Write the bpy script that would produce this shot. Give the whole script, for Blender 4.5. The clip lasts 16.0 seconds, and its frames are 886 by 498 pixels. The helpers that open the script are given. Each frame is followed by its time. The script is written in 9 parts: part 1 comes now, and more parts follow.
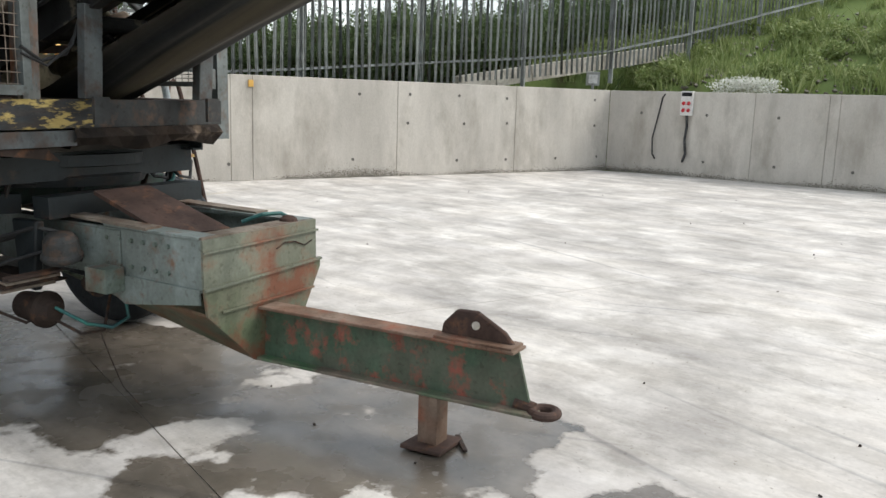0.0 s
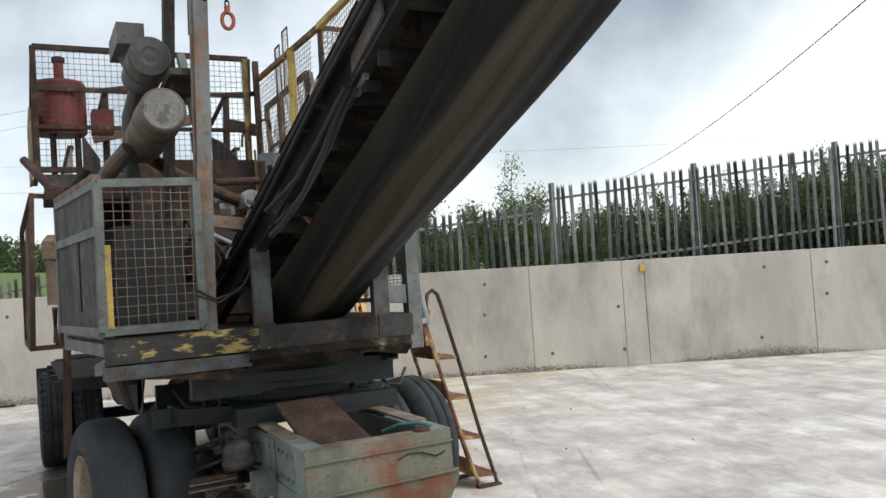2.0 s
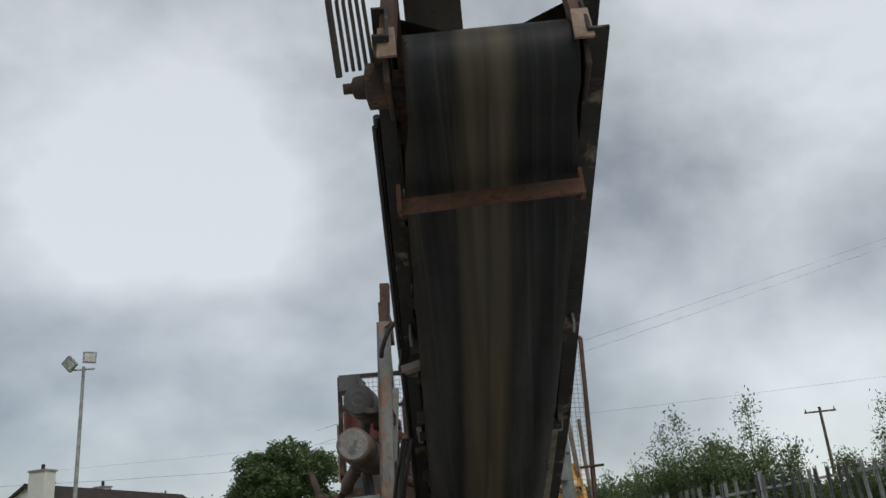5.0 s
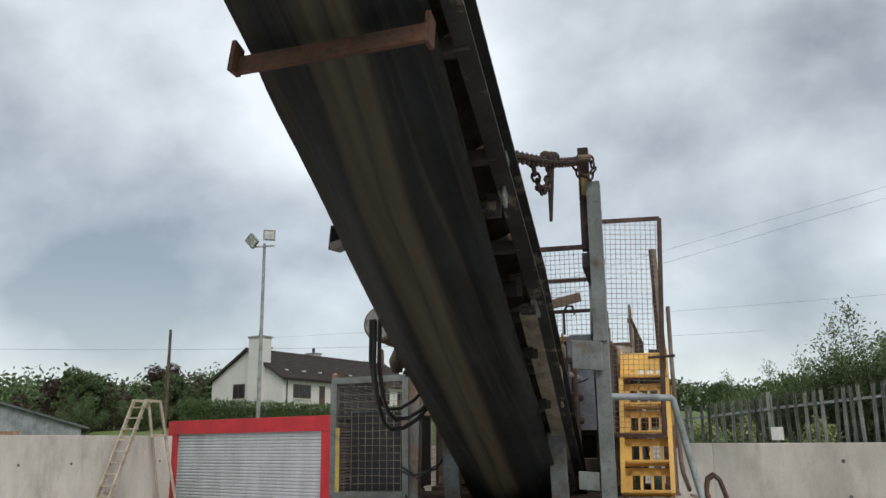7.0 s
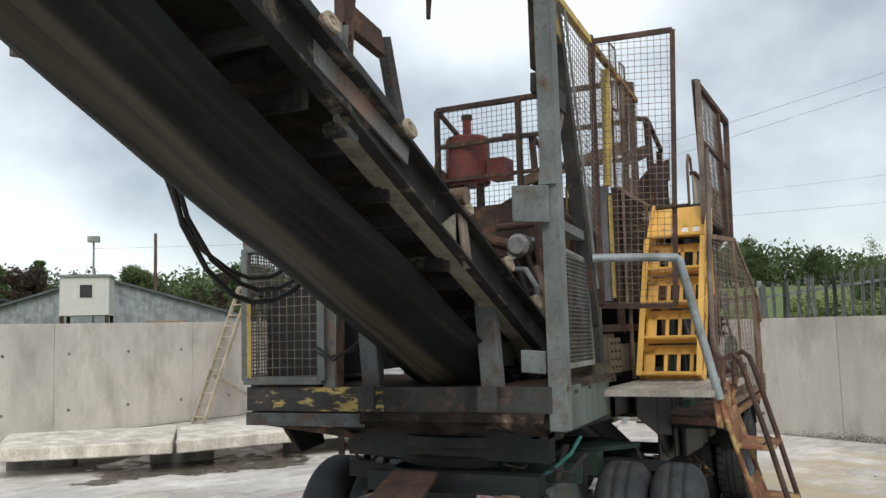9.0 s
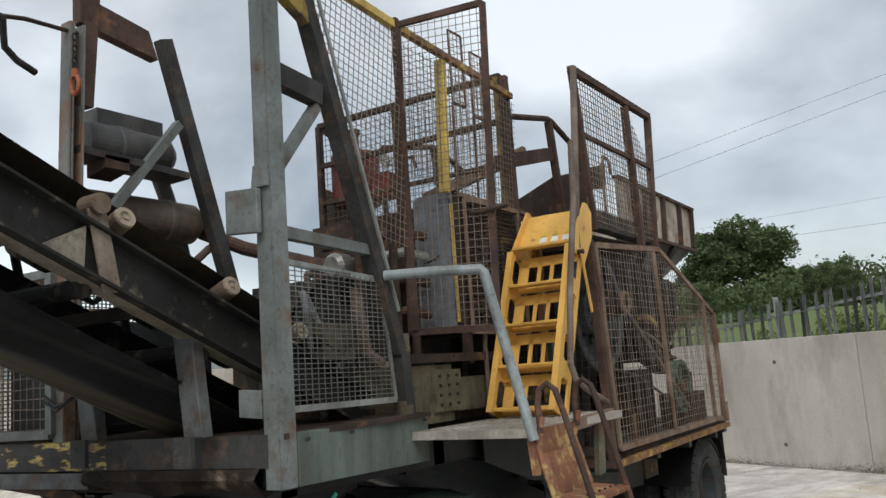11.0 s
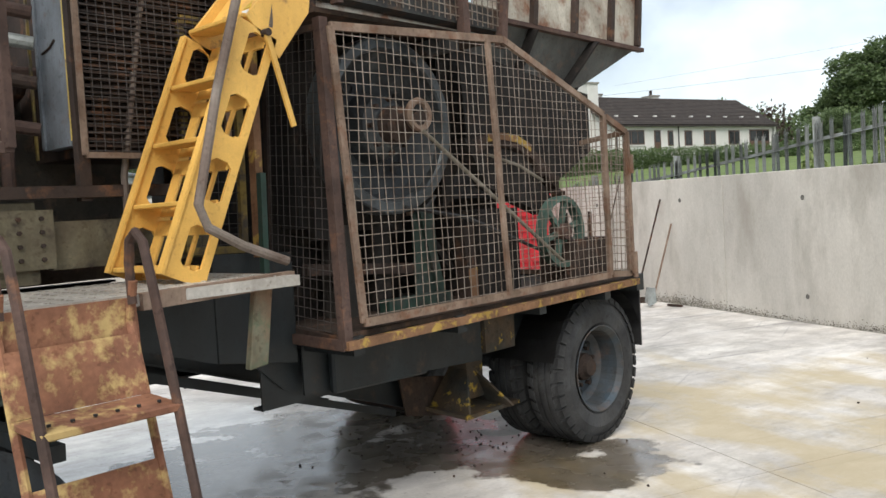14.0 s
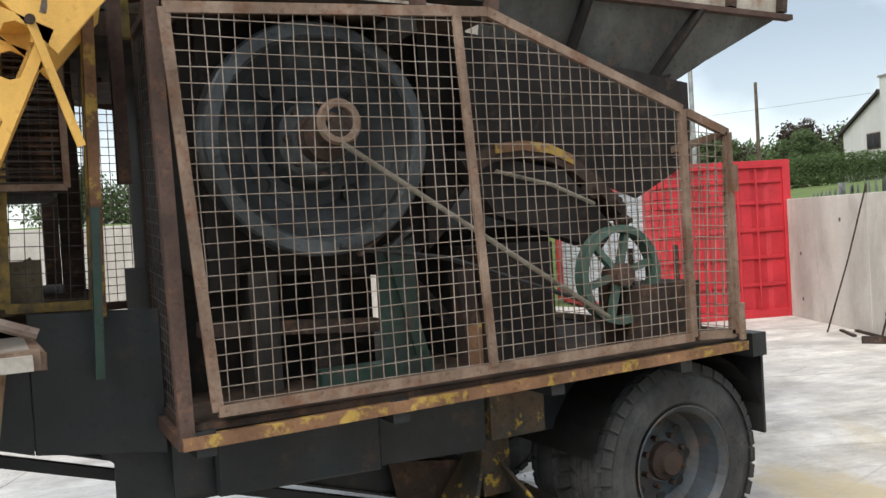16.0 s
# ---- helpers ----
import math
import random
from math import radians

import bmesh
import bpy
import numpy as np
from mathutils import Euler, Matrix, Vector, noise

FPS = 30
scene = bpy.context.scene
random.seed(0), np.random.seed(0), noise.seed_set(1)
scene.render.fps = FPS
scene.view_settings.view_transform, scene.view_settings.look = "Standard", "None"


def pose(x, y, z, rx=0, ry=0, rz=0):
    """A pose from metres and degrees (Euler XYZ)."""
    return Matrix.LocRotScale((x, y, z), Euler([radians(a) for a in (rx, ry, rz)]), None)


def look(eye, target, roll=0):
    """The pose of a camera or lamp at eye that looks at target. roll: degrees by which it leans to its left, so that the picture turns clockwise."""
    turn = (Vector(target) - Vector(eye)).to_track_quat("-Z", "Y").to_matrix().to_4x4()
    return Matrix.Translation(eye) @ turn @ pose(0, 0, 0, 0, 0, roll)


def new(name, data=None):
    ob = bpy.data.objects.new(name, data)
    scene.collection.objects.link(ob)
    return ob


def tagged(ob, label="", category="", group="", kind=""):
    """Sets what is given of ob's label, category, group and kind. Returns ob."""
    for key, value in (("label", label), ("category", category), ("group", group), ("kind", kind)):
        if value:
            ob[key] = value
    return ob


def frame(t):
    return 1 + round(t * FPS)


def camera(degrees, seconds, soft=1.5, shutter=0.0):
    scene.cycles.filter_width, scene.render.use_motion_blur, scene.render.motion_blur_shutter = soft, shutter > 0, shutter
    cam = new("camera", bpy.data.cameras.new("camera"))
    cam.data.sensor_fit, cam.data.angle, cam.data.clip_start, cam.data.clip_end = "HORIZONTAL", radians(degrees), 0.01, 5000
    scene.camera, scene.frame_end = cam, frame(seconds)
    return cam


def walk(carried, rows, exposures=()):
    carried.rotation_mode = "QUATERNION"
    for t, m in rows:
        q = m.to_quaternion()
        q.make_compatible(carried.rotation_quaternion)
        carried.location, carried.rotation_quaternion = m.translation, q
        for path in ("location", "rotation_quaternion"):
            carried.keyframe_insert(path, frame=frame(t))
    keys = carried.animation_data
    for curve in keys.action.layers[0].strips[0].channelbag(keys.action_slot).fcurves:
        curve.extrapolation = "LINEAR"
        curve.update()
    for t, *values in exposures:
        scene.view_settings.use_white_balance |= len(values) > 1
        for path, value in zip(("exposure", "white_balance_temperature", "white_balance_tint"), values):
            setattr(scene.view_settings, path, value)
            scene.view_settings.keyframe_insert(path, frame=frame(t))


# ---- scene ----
cam = camera(55.3, 16.0)
PATH = [
    (0, (-2.831, -3.85, 1.62), (-1.128, -2.864, 1.261), 1.7),
    (0.5, (-2.472, -4.166, 1.612), (-0.999, -2.898, 1.141), 0.6),
    (1, (-2.002, -4.355, 1.624), (-0.778, -2.845, 1.156), 0.5),
    (1.5, (-1.54, -4.642, 1.66), (-0.577, -2.905, 1.423), -0.4),
    (2, (-1.299, -5.119, 1.75), (-0.406, -3.331, 1.821), -3.8),
    (2.5, (-1.056, -5.562, 1.849), (-0.264, -3.757, 2.186), -7.2),
    (3, (-0.767, -5.972, 1.88), (-0.124, -4.158, 2.425), -8.5),
    (3.5, (-0.559, -6.311, 1.903), (-0.069, -4.483, 2.549), -7.4),
    (4, (-0.231, -6.565, 1.897), (0.044, -4.711, 2.594), -6.4),
    (4.2, (-0.107, -6.616, 1.928), (0.097, -4.758, 2.639), -6.2),
    (6.3, (1.161, -6.534, 1.896), (0.841, -4.633, 2.429), -1.8),
    (6.5, (1.279, -6.378, 1.92), (0.929, -4.472, 2.419), -1.3),
    (7, (1.573, -6.032, 1.928), (1.035, -4.159, 2.378), -0.6),
    (7.5, (1.719, -5.526, 1.899), (1.031, -3.686, 2.277), -0.6),
    (8, (2.012, -5.12, 1.866), (1.235, -3.299, 2.151), -1.0),
    (8.2, (2.125, -4.964, 1.875), (1.306, -3.157, 2.124), -1.2),
    (10.3, (3.236, -3.244, 1.775), (2.252, -1.513, 1.962), -3.1),
    (10.5, (3.354, -3.09, 1.762), (2.347, -1.378, 1.998), -3.4),
    (11, (3.648, -2.69, 1.752), (2.565, -1.034, 2.041), -4.1),
    (11.5, (3.835, -2.207, 1.736), (2.766, -0.529, 1.94), -4.4),
    (12, (4.086, -1.76, 1.705), (3.041, -0.058, 1.802), -4.9),
    (12.5, (4.265, -1.29, 1.689), (3.153, 0.373, 1.711), -5.4),
    (13, (4.262, -0.854, 1.717), (3.013, 0.708, 1.679), -3.7),
    (13.5, (4.369, -0.37, 1.715), (3.022, 1.108, 1.664), -3.6),
    (14, (4.36, 0.174, 1.687), (3.013, 1.649, 1.589), -3.3),
    (14.5, (4.354, 0.668, 1.718), (3.021, 2.153, 1.593), -3.8),
    (15, (4.361, 1.178, 1.732), (2.924, 2.567, 1.634), -4.4),
    (15.5, (4.27, 1.679, 1.722), (2.706, 2.923, 1.642), -3.3),
    (16, (4.315, 2.214, 1.739), (2.557, 3.167, 1.697), -3.4),
]
walk(cam, [(t, look(eye, target, roll)) for t, eye, target, roll in PATH],
     [(0, 0.55), (1.0, 0.58), (2.0, 0.3), (2.5, 0.07), (3.0, -0.1), (3.5, -0.4), (4.2, -0.48), (6.3, -0.1), (7.5, 0.02), (8.2, 0.08), (10.3, 0.12), (11.0, -0.04), (12.0, 0.18), (13.0, 0.50), (13.5, 0.64), (14.0, 0.62), (14.5, 0.5), (15.3, 0.5), (16.0, 0.64)])

# ---- light ----
world = bpy.data.worlds.new("world")
scene.world = world
world.use_nodes = True
wn, wl = world.node_tree.nodes, world.node_tree.links
wn.clear()
SUN_EL, SUN_AZ = 46, 35
sky = wn.new("ShaderNodeTexSky")
sky.sky_type, sky.sun_disc = "NISHITA", False
sky.sun_elevation, sky.sun_rotation = radians(SUN_EL), radians(180 - SUN_AZ)
tc = wn.new("ShaderNodeTexCoord")
mp = wn.new("ShaderNodeMapping")
mp.inputs["Location"].default_value = (0.35, 0.8, 0.2)
mp.inputs["Scale"].default_value = (1.0, 1.0, 1.35)
n1 = wn.new("ShaderNodeTexNoise")
n1.inputs["Scale"].default_value, n1.inputs["Detail"].default_value, n1.inputs["Roughness"].default_value = 2.0, 8, 0.50
n1.inputs["Distortion"].default_value = 0.12
cr = wn.new("ShaderNodeValToRGB")
cr.color_ramp.elements[0].position, cr.color_ramp.elements[0].color = 0.40, (0.235, 0.256, 0.264, 1)
cr.color_ramp.elements[1].position, cr.color_ramp.elements[1].color = 0.64, (0.86, 0.895, 0.90, 1)
sep = wn.new("ShaderNodeSeparateXYZ")
hz = wn.new("ShaderNodeMapRange")
hz.inputs[1].default_value, hz.inputs[2].default_value, hz.inputs[3].default_value, hz.inputs[4].default_value = 0.0, 0.2, 0.38, 0.0
whiten = wn.new("ShaderNodeMixRGB")
whiten.inputs[2].default_value = (0.70, 0.72, 0.73, 1)
skys = wn.new("ShaderNodeMixRGB")
skys.blend_type = "ADD"
skys.inputs[0].default_value = 0.04
bg = wn.new("ShaderNodeBackground")
bg.inputs[1].default_value = 0.98
wo = wn.new("ShaderNodeOutputWorld")
wl.new(tc.outputs["Generated"], mp.inputs[0])
wl.new(mp.outputs[0], n1.inputs["Vector"])
wl.new(n1.outputs[0], cr.inputs[0])
wl.new(tc.outputs["Generated"], sep.inputs[0])
wl.new(sep.outputs[2], hz.inputs[0])
wl.new(hz.outputs[0], whiten.inputs[0])
wl.new(cr.outputs[0], whiten.inputs[1])
wl.new(whiten.outputs[0], skys.inputs[1])
wl.new(sky.outputs[0], skys.inputs[2])
wl.new(skys.outputs[0], bg.inputs[0])
wl.new(bg.outputs[0], wo.inputs[0])
sun = new("sun", bpy.data.lights.new("sun", "SUN"))
sun.data.energy, sun.data.angle, sun.data.color = 1.95, radians(40), (1, 0.955, 0.89)
sun.matrix_world = pose(0, 0, 30, 90 - SUN_EL, 0, SUN_AZ)

# ---- materials ----
def material(name, base, other=None, rough=0.6, metal=0.0, scale=6.0, amount=0.5, fine=60.0, bump=0.15,
             spots=None, spot_at=0.6, spot_scale=9.0, spot_soft=0.08, vary=0.0, streak=1.0, grime=0.55, grain_mix=0.4):
    """Two tones mixed by broad noise, a third in patches with ragged edges, fine grain in colour, gloss and relief."""
    m = bpy.data.materials.new(name)
    m.use_nodes = True
    nt = m.node_tree
    N, L = nt.nodes, nt.links
    p = N["Principled BSDF"]
    p.inputs["Metallic"].default_value = metal
    p.inputs["Specular IOR Level"].default_value = 0.2 if rough >= 0.7 and not metal else 0.4
    co = N.new("ShaderNodeTexCoord")
    mapping = N.new("ShaderNodeMapping")
    mapping.inputs["Scale"].default_value = (1, 1, streak)
    L.new(co.outputs["Object"], mapping.inputs[0])
    def noise_node(sc, detail=5):
        n = N.new("ShaderNodeTexNoise")
        n.inputs["Scale"].default_value, n.inputs["Detail"].default_value = sc, detail
        L.new(mapping.outputs[0], n.inputs["Vector"])
        return n
    def ramp(src, a, b, ca=(0, 0, 0, 1), cb=(1, 1, 1, 1)):
        r = N.new("ShaderNodeValToRGB")
        r.color_ramp.elements[0].position, r.color_ramp.elements[1].position = a, b
        r.color_ramp.elements[0].color, r.color_ramp.elements[1].color = ca, cb
        L.new(src, r.inputs[0])
        return r.outputs[0]
    def mix(fac, a, b, kind="MIX"):
        x = N.new("ShaderNodeMixRGB")
        x.blend_type = kind
        for i, v in enumerate((fac, a, b)):
            if isinstance(v, bpy.types.NodeSocket):
                L.new(v, x.inputs[i])
            else:
                x.inputs[i].default_value = v if i == 0 else (*v, 1)
        return x.outputs[0]
    other = other or tuple(c * 0.7 for c in base)
    broad = noise_node(scale)
    col = mix(ramp(broad.outputs[0], 0.5 - 0.25 * (1.2 - amount), 0.5 + 0.25 * (1.2 - amount)), base, other)
    grain = noise_node(fine, 3)
    col = mix(grain_mix, col, mix(ramp(grain.outputs[0], 0.3, 0.7), (0.7, 0.7, 0.7), (1.25, 1.25, 1.25)), "MULTIPLY")
    if spots:
        sp = noise_node(spot_scale, 8)
        sp.inputs["Roughness"].default_value = 0.65
        col = mix(ramp(sp.outputs[0], spot_at - spot_soft, spot_at + spot_soft), col, spots)
    if grime:
        # run-down streaks, broad stains and small chips
        runs = N.new("ShaderNodeMapping")
        runs.inputs["Scale"].default_value = (5.5, 5.5, 0.8)
        L.new(co.outputs["Object"], runs.inputs[0])
        rn = N.new("ShaderNodeTexNoise")
        rn.inputs["Scale"].default_value, rn.inputs["Detail"].default_value, rn.inputs["Roughness"].default_value = 1.0, 7, 0.6
        L.new(runs.outputs[0], rn.inputs["Vector"])
        col = mix(grime, col, mix(ramp(rn.outputs[0], 0.40, 0.62), (0.78, 0.75, 0.72), (1.28, 1.28, 1.28)), "MULTIPLY")
        st = noise_node(2.6, 9)
        st.inputs["Roughness"].default_value = 0.68
        col = mix(grime, col, mix(ramp(st.outputs[0], 0.42, 0.60), (0.72, 0.70, 0.67), (1.36, 1.36, 1.36)), "MULTIPLY")
        chip = noise_node(34, 6)
        col = mix(grime, col, mix(ramp(chip.outputs[0], 0.60, 0.66), (1, 1, 1), (0.55, 0.50, 0.46)), "MULTIPLY")
    if vary:
        info = N.new("ShaderNodeObjectInfo")
        hv = N.new("ShaderNodeMapRange")
        hv.inputs[3].default_value, hv.inputs[4].default_value = 1 - vary, 1 + vary
        L.new(info.outputs["Random"], hv.inputs[0])
        hs = N.new("ShaderNodeHueSaturation")
        L.new(hv.outputs[0], hs.inputs["Value"])
        L.new(col, hs.inputs["Color"])
        col = hs.outputs[0]
    L.new(col, p.inputs["Base Color"])
    rr = N.new("ShaderNodeMapRange")
    rr.inputs[3].default_value, rr.inputs[4].default_value = max(0.05, rough - 0.15), min(1, rough + 0.12)
    L.new(grain.outputs[0], rr.inputs[0])
    L.new(rr.outputs[0], p.inputs["Roughness"])
    if bump:
        b = N.new("ShaderNodeBump")
        b.inputs["Strength"].default_value, b.inputs["Distance"].default_value = bump, 0.004
        L.new(grain.outputs[0], b.inputs["Height"])
        L.new(b.outputs[0], p.inputs["Normal"])
    return m


M = {}
M["rust"] = material("rusty_steel", (0.088, 0.056, 0.046), (0.056, 0.039, 0.034), 0.85, 0.0, 7, spots=(0.17, 0.085, 0.05), spot_at=0.64)
M["rust_dark"] = material("dark_rusty_steel", (0.055, 0.038, 0.031), (0.034, 0.027, 0.024), 0.85, 0.0, 7, spots=(0.14, 0.07, 0.04), spot_at=0.62)
M["grey"] = material("worn_grey_paint", (0.16, 0.182, 0.182), (0.115, 0.13, 0.128), 0.6, 0, 5, spots=(0.11, 0.068, 0.045), spot_at=0.62, spot_scale=7)
M["grey_dark"] = material("grimy_grey_paint", (0.055, 0.058, 0.058), (0.033, 0.033, 0.033), 0.7, 0, 5, spots=(0.11, 0.07, 0.05), spot_at=0.6, spot_scale=8)
M["yellow_chipped"] = material("chipped_yellow_paint", (0.045, 0.05, 0.054), (0.06, 0.05, 0.045), 0.7, 0, 8, spots=(0.46, 0.35, 0.13), spot_at=0.53, spot_scale=4.5, spot_soft=0.025, streak=3.5)
M["chassis"] = material("dark_blue_green_chassis_paint", (0.011, 0.017, 0.020), (0.019, 0.021, 0.022), 0.55, 0, 3, spots=(0.06, 0.036, 0.025), spot_at=0.66, spot_scale=6)
M["chassis_yellow"] = material("chassis_with_yellow_overspray", (0.05, 0.05, 0.045), (0.10, 0.07, 0.045), 0.7, 0, 6, spots=(0.42, 0.29, 0.05), spot_at=0.6, spot_scale=10, spot_soft=0.03)
M["green"] = material("faded_green_paint", (0.16, 0.20, 0.18), (0.115, 0.145, 0.115), 0.6, 0, 5, amount=0.8, spots=(0.17, 0.085, 0.05), spot_at=0.59, spot_scale=4)
M["tyre"] = material("tyre_rubber", (0.032, 0.034, 0.037), (0.06, 0.061, 0.062), 0.85, 0, 5, spots=(0.12, 0.11, 0.095), spot_at=0.72, spot_scale=8)
M["tyre_bald"] = material("worn_smooth_tyre", (0.030, 0.036, 0.042), (0.05, 0.054, 0.058), 0.75, 0, 4, fine=90, bump=0.1, spots=(0.10, 0.09, 0.075), spot_at=0.68, spot_scale=5)
M["yellow"] = material("yellow_machine_paint", (0.72, 0.43, 0.105), (0.62, 0.36, 0.085), 0.5, 0, 2.2, fine=220, bump=0.05, spots=(0.24, 0.12, 0.05), spot_at=0.69, spot_scale=7, spot_soft=0.05, grime=0.3, grain_mix=0.2)
M["yellow_post"] = material("faded_yellow_post_paint", (0.58, 0.42, 0.10), (0.46, 0.33, 0.09), 0.6, 0, 6, spots=(0.17, 0.10, 0.05), spot_at=0.63, spot_scale=11, spot_soft=0.04)
M["belt_dusty"] = material("dust_browned_belt", (0.075, 0.062, 0.046), (0.045, 0.039, 0.032), 0.8, 0, 3, spots=(0.11, 0.09, 0.065), spot_at=0.64, spot_scale=4)
# rubbed rim, its tone lowered for the shade round the flywheel
M["fly_rim"] = material("rubbed_steel_rim", (0.078, 0.09, 0.097), (0.048, 0.054, 0.058), 0.42, 0.3, 5, spots=(0.07, 0.06, 0.055), spot_at=0.64, spot_scale=7)
M["concrete"] = material("cast_concrete", (0.55, 0.52, 0.47), (0.45, 0.425, 0.385), 0.85, 0, 0.9, amount=0.75, fine=60, bump=0.2, spots=(0.33, 0.305, 0.265), spot_at=0.61, spot_scale=1.7, spot_soft=0.13, streak=0.45, grime=0.12, grain_mix=0.22)
M["red"] = material("red_container_paint", (0.50, 0.03, 0.04), (0.42, 0.025, 0.035), 0.5, 0, 2, grime=0.2)
M["galv"] = material("galvanised_steel", (0.30, 0.32, 0.31), (0.22, 0.24, 0.235), 0.5, 0.3, 8)
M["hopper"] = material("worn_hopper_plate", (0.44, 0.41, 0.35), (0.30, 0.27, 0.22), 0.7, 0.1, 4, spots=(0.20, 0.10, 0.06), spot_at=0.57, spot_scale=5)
M["grass"] = material("rough_grass", (0.14, 0.19, 0.055), (0.10, 0.145, 0.045), 0.9, 0, 0.6, grime=0.0, fine=12, bump=0.6, spots=(0.13, 0.13, 0.06), spot_at=0.62, spot_scale=2)

M["fence"] = material("weathered_galvanised_fence", (0.28, 0.30, 0.295), (0.21, 0.23, 0.225), 0.6, 0.2, 6, vary=0.15)
M["apron"] = material("scraped_black_steel", (0.045, 0.038, 0.034), (0.075, 0.055, 0.044), 0.75, 0, 5, spots=(0.27, 0.21, 0.16), spot_at=0.60, spot_scale=4, spot_soft=0.06)
M["joint"] = material("dark_joint_filler", (0.22, 0.205, 0.185), None, 0.9)
M["hole"] = material("tie_hole_plug", (0.16, 0.155, 0.145), None, 0.9)
M["concrete_pale"] = material("pale_precast_concrete", (0.62, 0.585, 0.52), (0.54, 0.51, 0.45), 0.85, 0, 1.2, fine=40, bump=0.2)
M["concrete_dark"] = material("damp_block_concrete", (0.30, 0.29, 0.27), (0.22, 0.21, 0.2), 0.85, 0, 3)
M["white"] = material("white_plastic", (0.72, 0.72, 0.70), (0.62, 0.62, 0.6), 0.45, 0, 6, bump=0.05, grime=0.2)
M["shutter"] = material("grey_shutter_slats", (0.46, 0.48, 0.50), (0.40, 0.42, 0.44), 0.5, 0.0, 2, streak=0.3, grime=0.2)
M["timber"] = material("weathered_timber", (0.42, 0.37, 0.29), (0.33, 0.29, 0.23), 0.8, 0, 5)
M["render"] = material("white_render", (0.60, 0.585, 0.565), (0.55, 0.54, 0.52), 0.9, 0, 0.6, fine=20, grime=0.06, grain_mix=0.12)
M["slate"] = material("dark_roof_tiles", (0.062, 0.052, 0.048), (0.045, 0.039, 0.037), 0.95, 0, 1.5, fine=8, grime=0.2)
M["upvc"] = material("white_frames", (0.75, 0.75, 0.74), None, 0.4, 0, 3, bump=0.0)
M["tan"] = material("clay_pot", (0.35, 0.22, 0.14), None, 0.8)
M["brown_frame"] = material("brown_window_frames", (0.10, 0.055, 0.035), (0.075, 0.04, 0.028), 0.5, 0, 5, grime=0.1)
M["glass_dark"] = material("dark_window_glass", (0.03, 0.033, 0.036), (0.02, 0.02, 0.022), 0.12, 0, 3, bump=0.0)
M["lens"] = material("floodlight_lens", (0.55, 0.57, 0.58), None, 0.15, 0, 3, bump=0.0)
M["shed"] = material("grey_sheet_cladding", (0.26, 0.29, 0.31), (0.2, 0.22, 0.24), 0.6, 0.1, 1.0)
M["shed_roof"] = material("dark_sheet_roof", (0.10, 0.115, 0.125), (0.075, 0.085, 0.095), 0.6, 0.1, 0.8, fine=10)
M["moss"] = material("dark_moss_and_grime", (0.13, 0.12, 0.10), (0.19, 0.175, 0.145), 0.95, 0, 8)
M["bark"] = material("bark", (0.12, 0.09, 0.065), (0.08, 0.062, 0.05), 0.9, 0, 6)
M["wire"] = material("black_wire", (0.02, 0.02, 0.02), None, 0.6)


def leaf_material(name, a, b, c):
    m = bpy.data.materials.new(name)
    m.use_nodes = True
    N, L = m.node_tree.nodes, m.node_tree.links
    p = N["Principled BSDF"]
    g = N.new("ShaderNodeNewGeometry")
    r = N.new("ShaderNodeValToRGB")
    r.color_ramp.elements[0].color, r.color_ramp.elements[1].color = (*a, 1), (*c, 1)
    e = r.color_ramp.elements.new(0.6)
    e.color = (*b, 1)
    L.new(g.outputs["Random Per Island"], r.inputs[0])
    L.new(r.outputs[0], p.inputs["Base Color"])
    p.inputs["Roughness"].default_value = 0.6
    tr = N.new("ShaderNodeBsdfTranslucent")
    L.new(r.outputs[0], tr.inputs[0])
    mx = N.new("ShaderNodeMixShader")
    mx.inputs[0].default_value = 0.3
    L.new(p.outputs[0], mx.inputs[1])
    L.new(tr.outputs[0], mx.inputs[2])
    L.new(mx.outputs[0], N["Material Output"].inputs[0])
    return m


M["leaf_dark"] = leaf_material("dark_leaves", (0.058, 0.092, 0.032), (0.09, 0.135, 0.05), (0.135, 0.18, 0.072))
M["leaf_mid"] = leaf_material("green_leaves", (0.06, 0.105, 0.034), (0.095, 0.15, 0.05), (0.155, 0.2, 0.085))
M["leaf_light"] = leaf_material("light_leaves", (0.16, 0.22, 0.065), (0.24, 0.30, 0.10), (0.36, 0.40, 0.18))
M["leaf_sapling"] = leaf_material("grey_green_leaves", (0.075, 0.115, 0.045), (0.115, 0.165, 0.065), (0.19, 0.24, 0.11))
M["leaf_crop"] = leaf_material("yellow_flowers", (0.30, 0.30, 0.05), (0.45, 0.42, 0.07), (0.55, 0.52, 0.12))
M["leaf_copper"] = leaf_material("copper_leaves", (0.04, 0.025, 0.02), (0.06, 0.035, 0.028), (0.07, 0.055, 0.03))
M["petal"] = leaf_material("white_petals", (0.55, 0.56, 0.5), (0.75, 0.76, 0.7), (0.8, 0.8, 0.76))


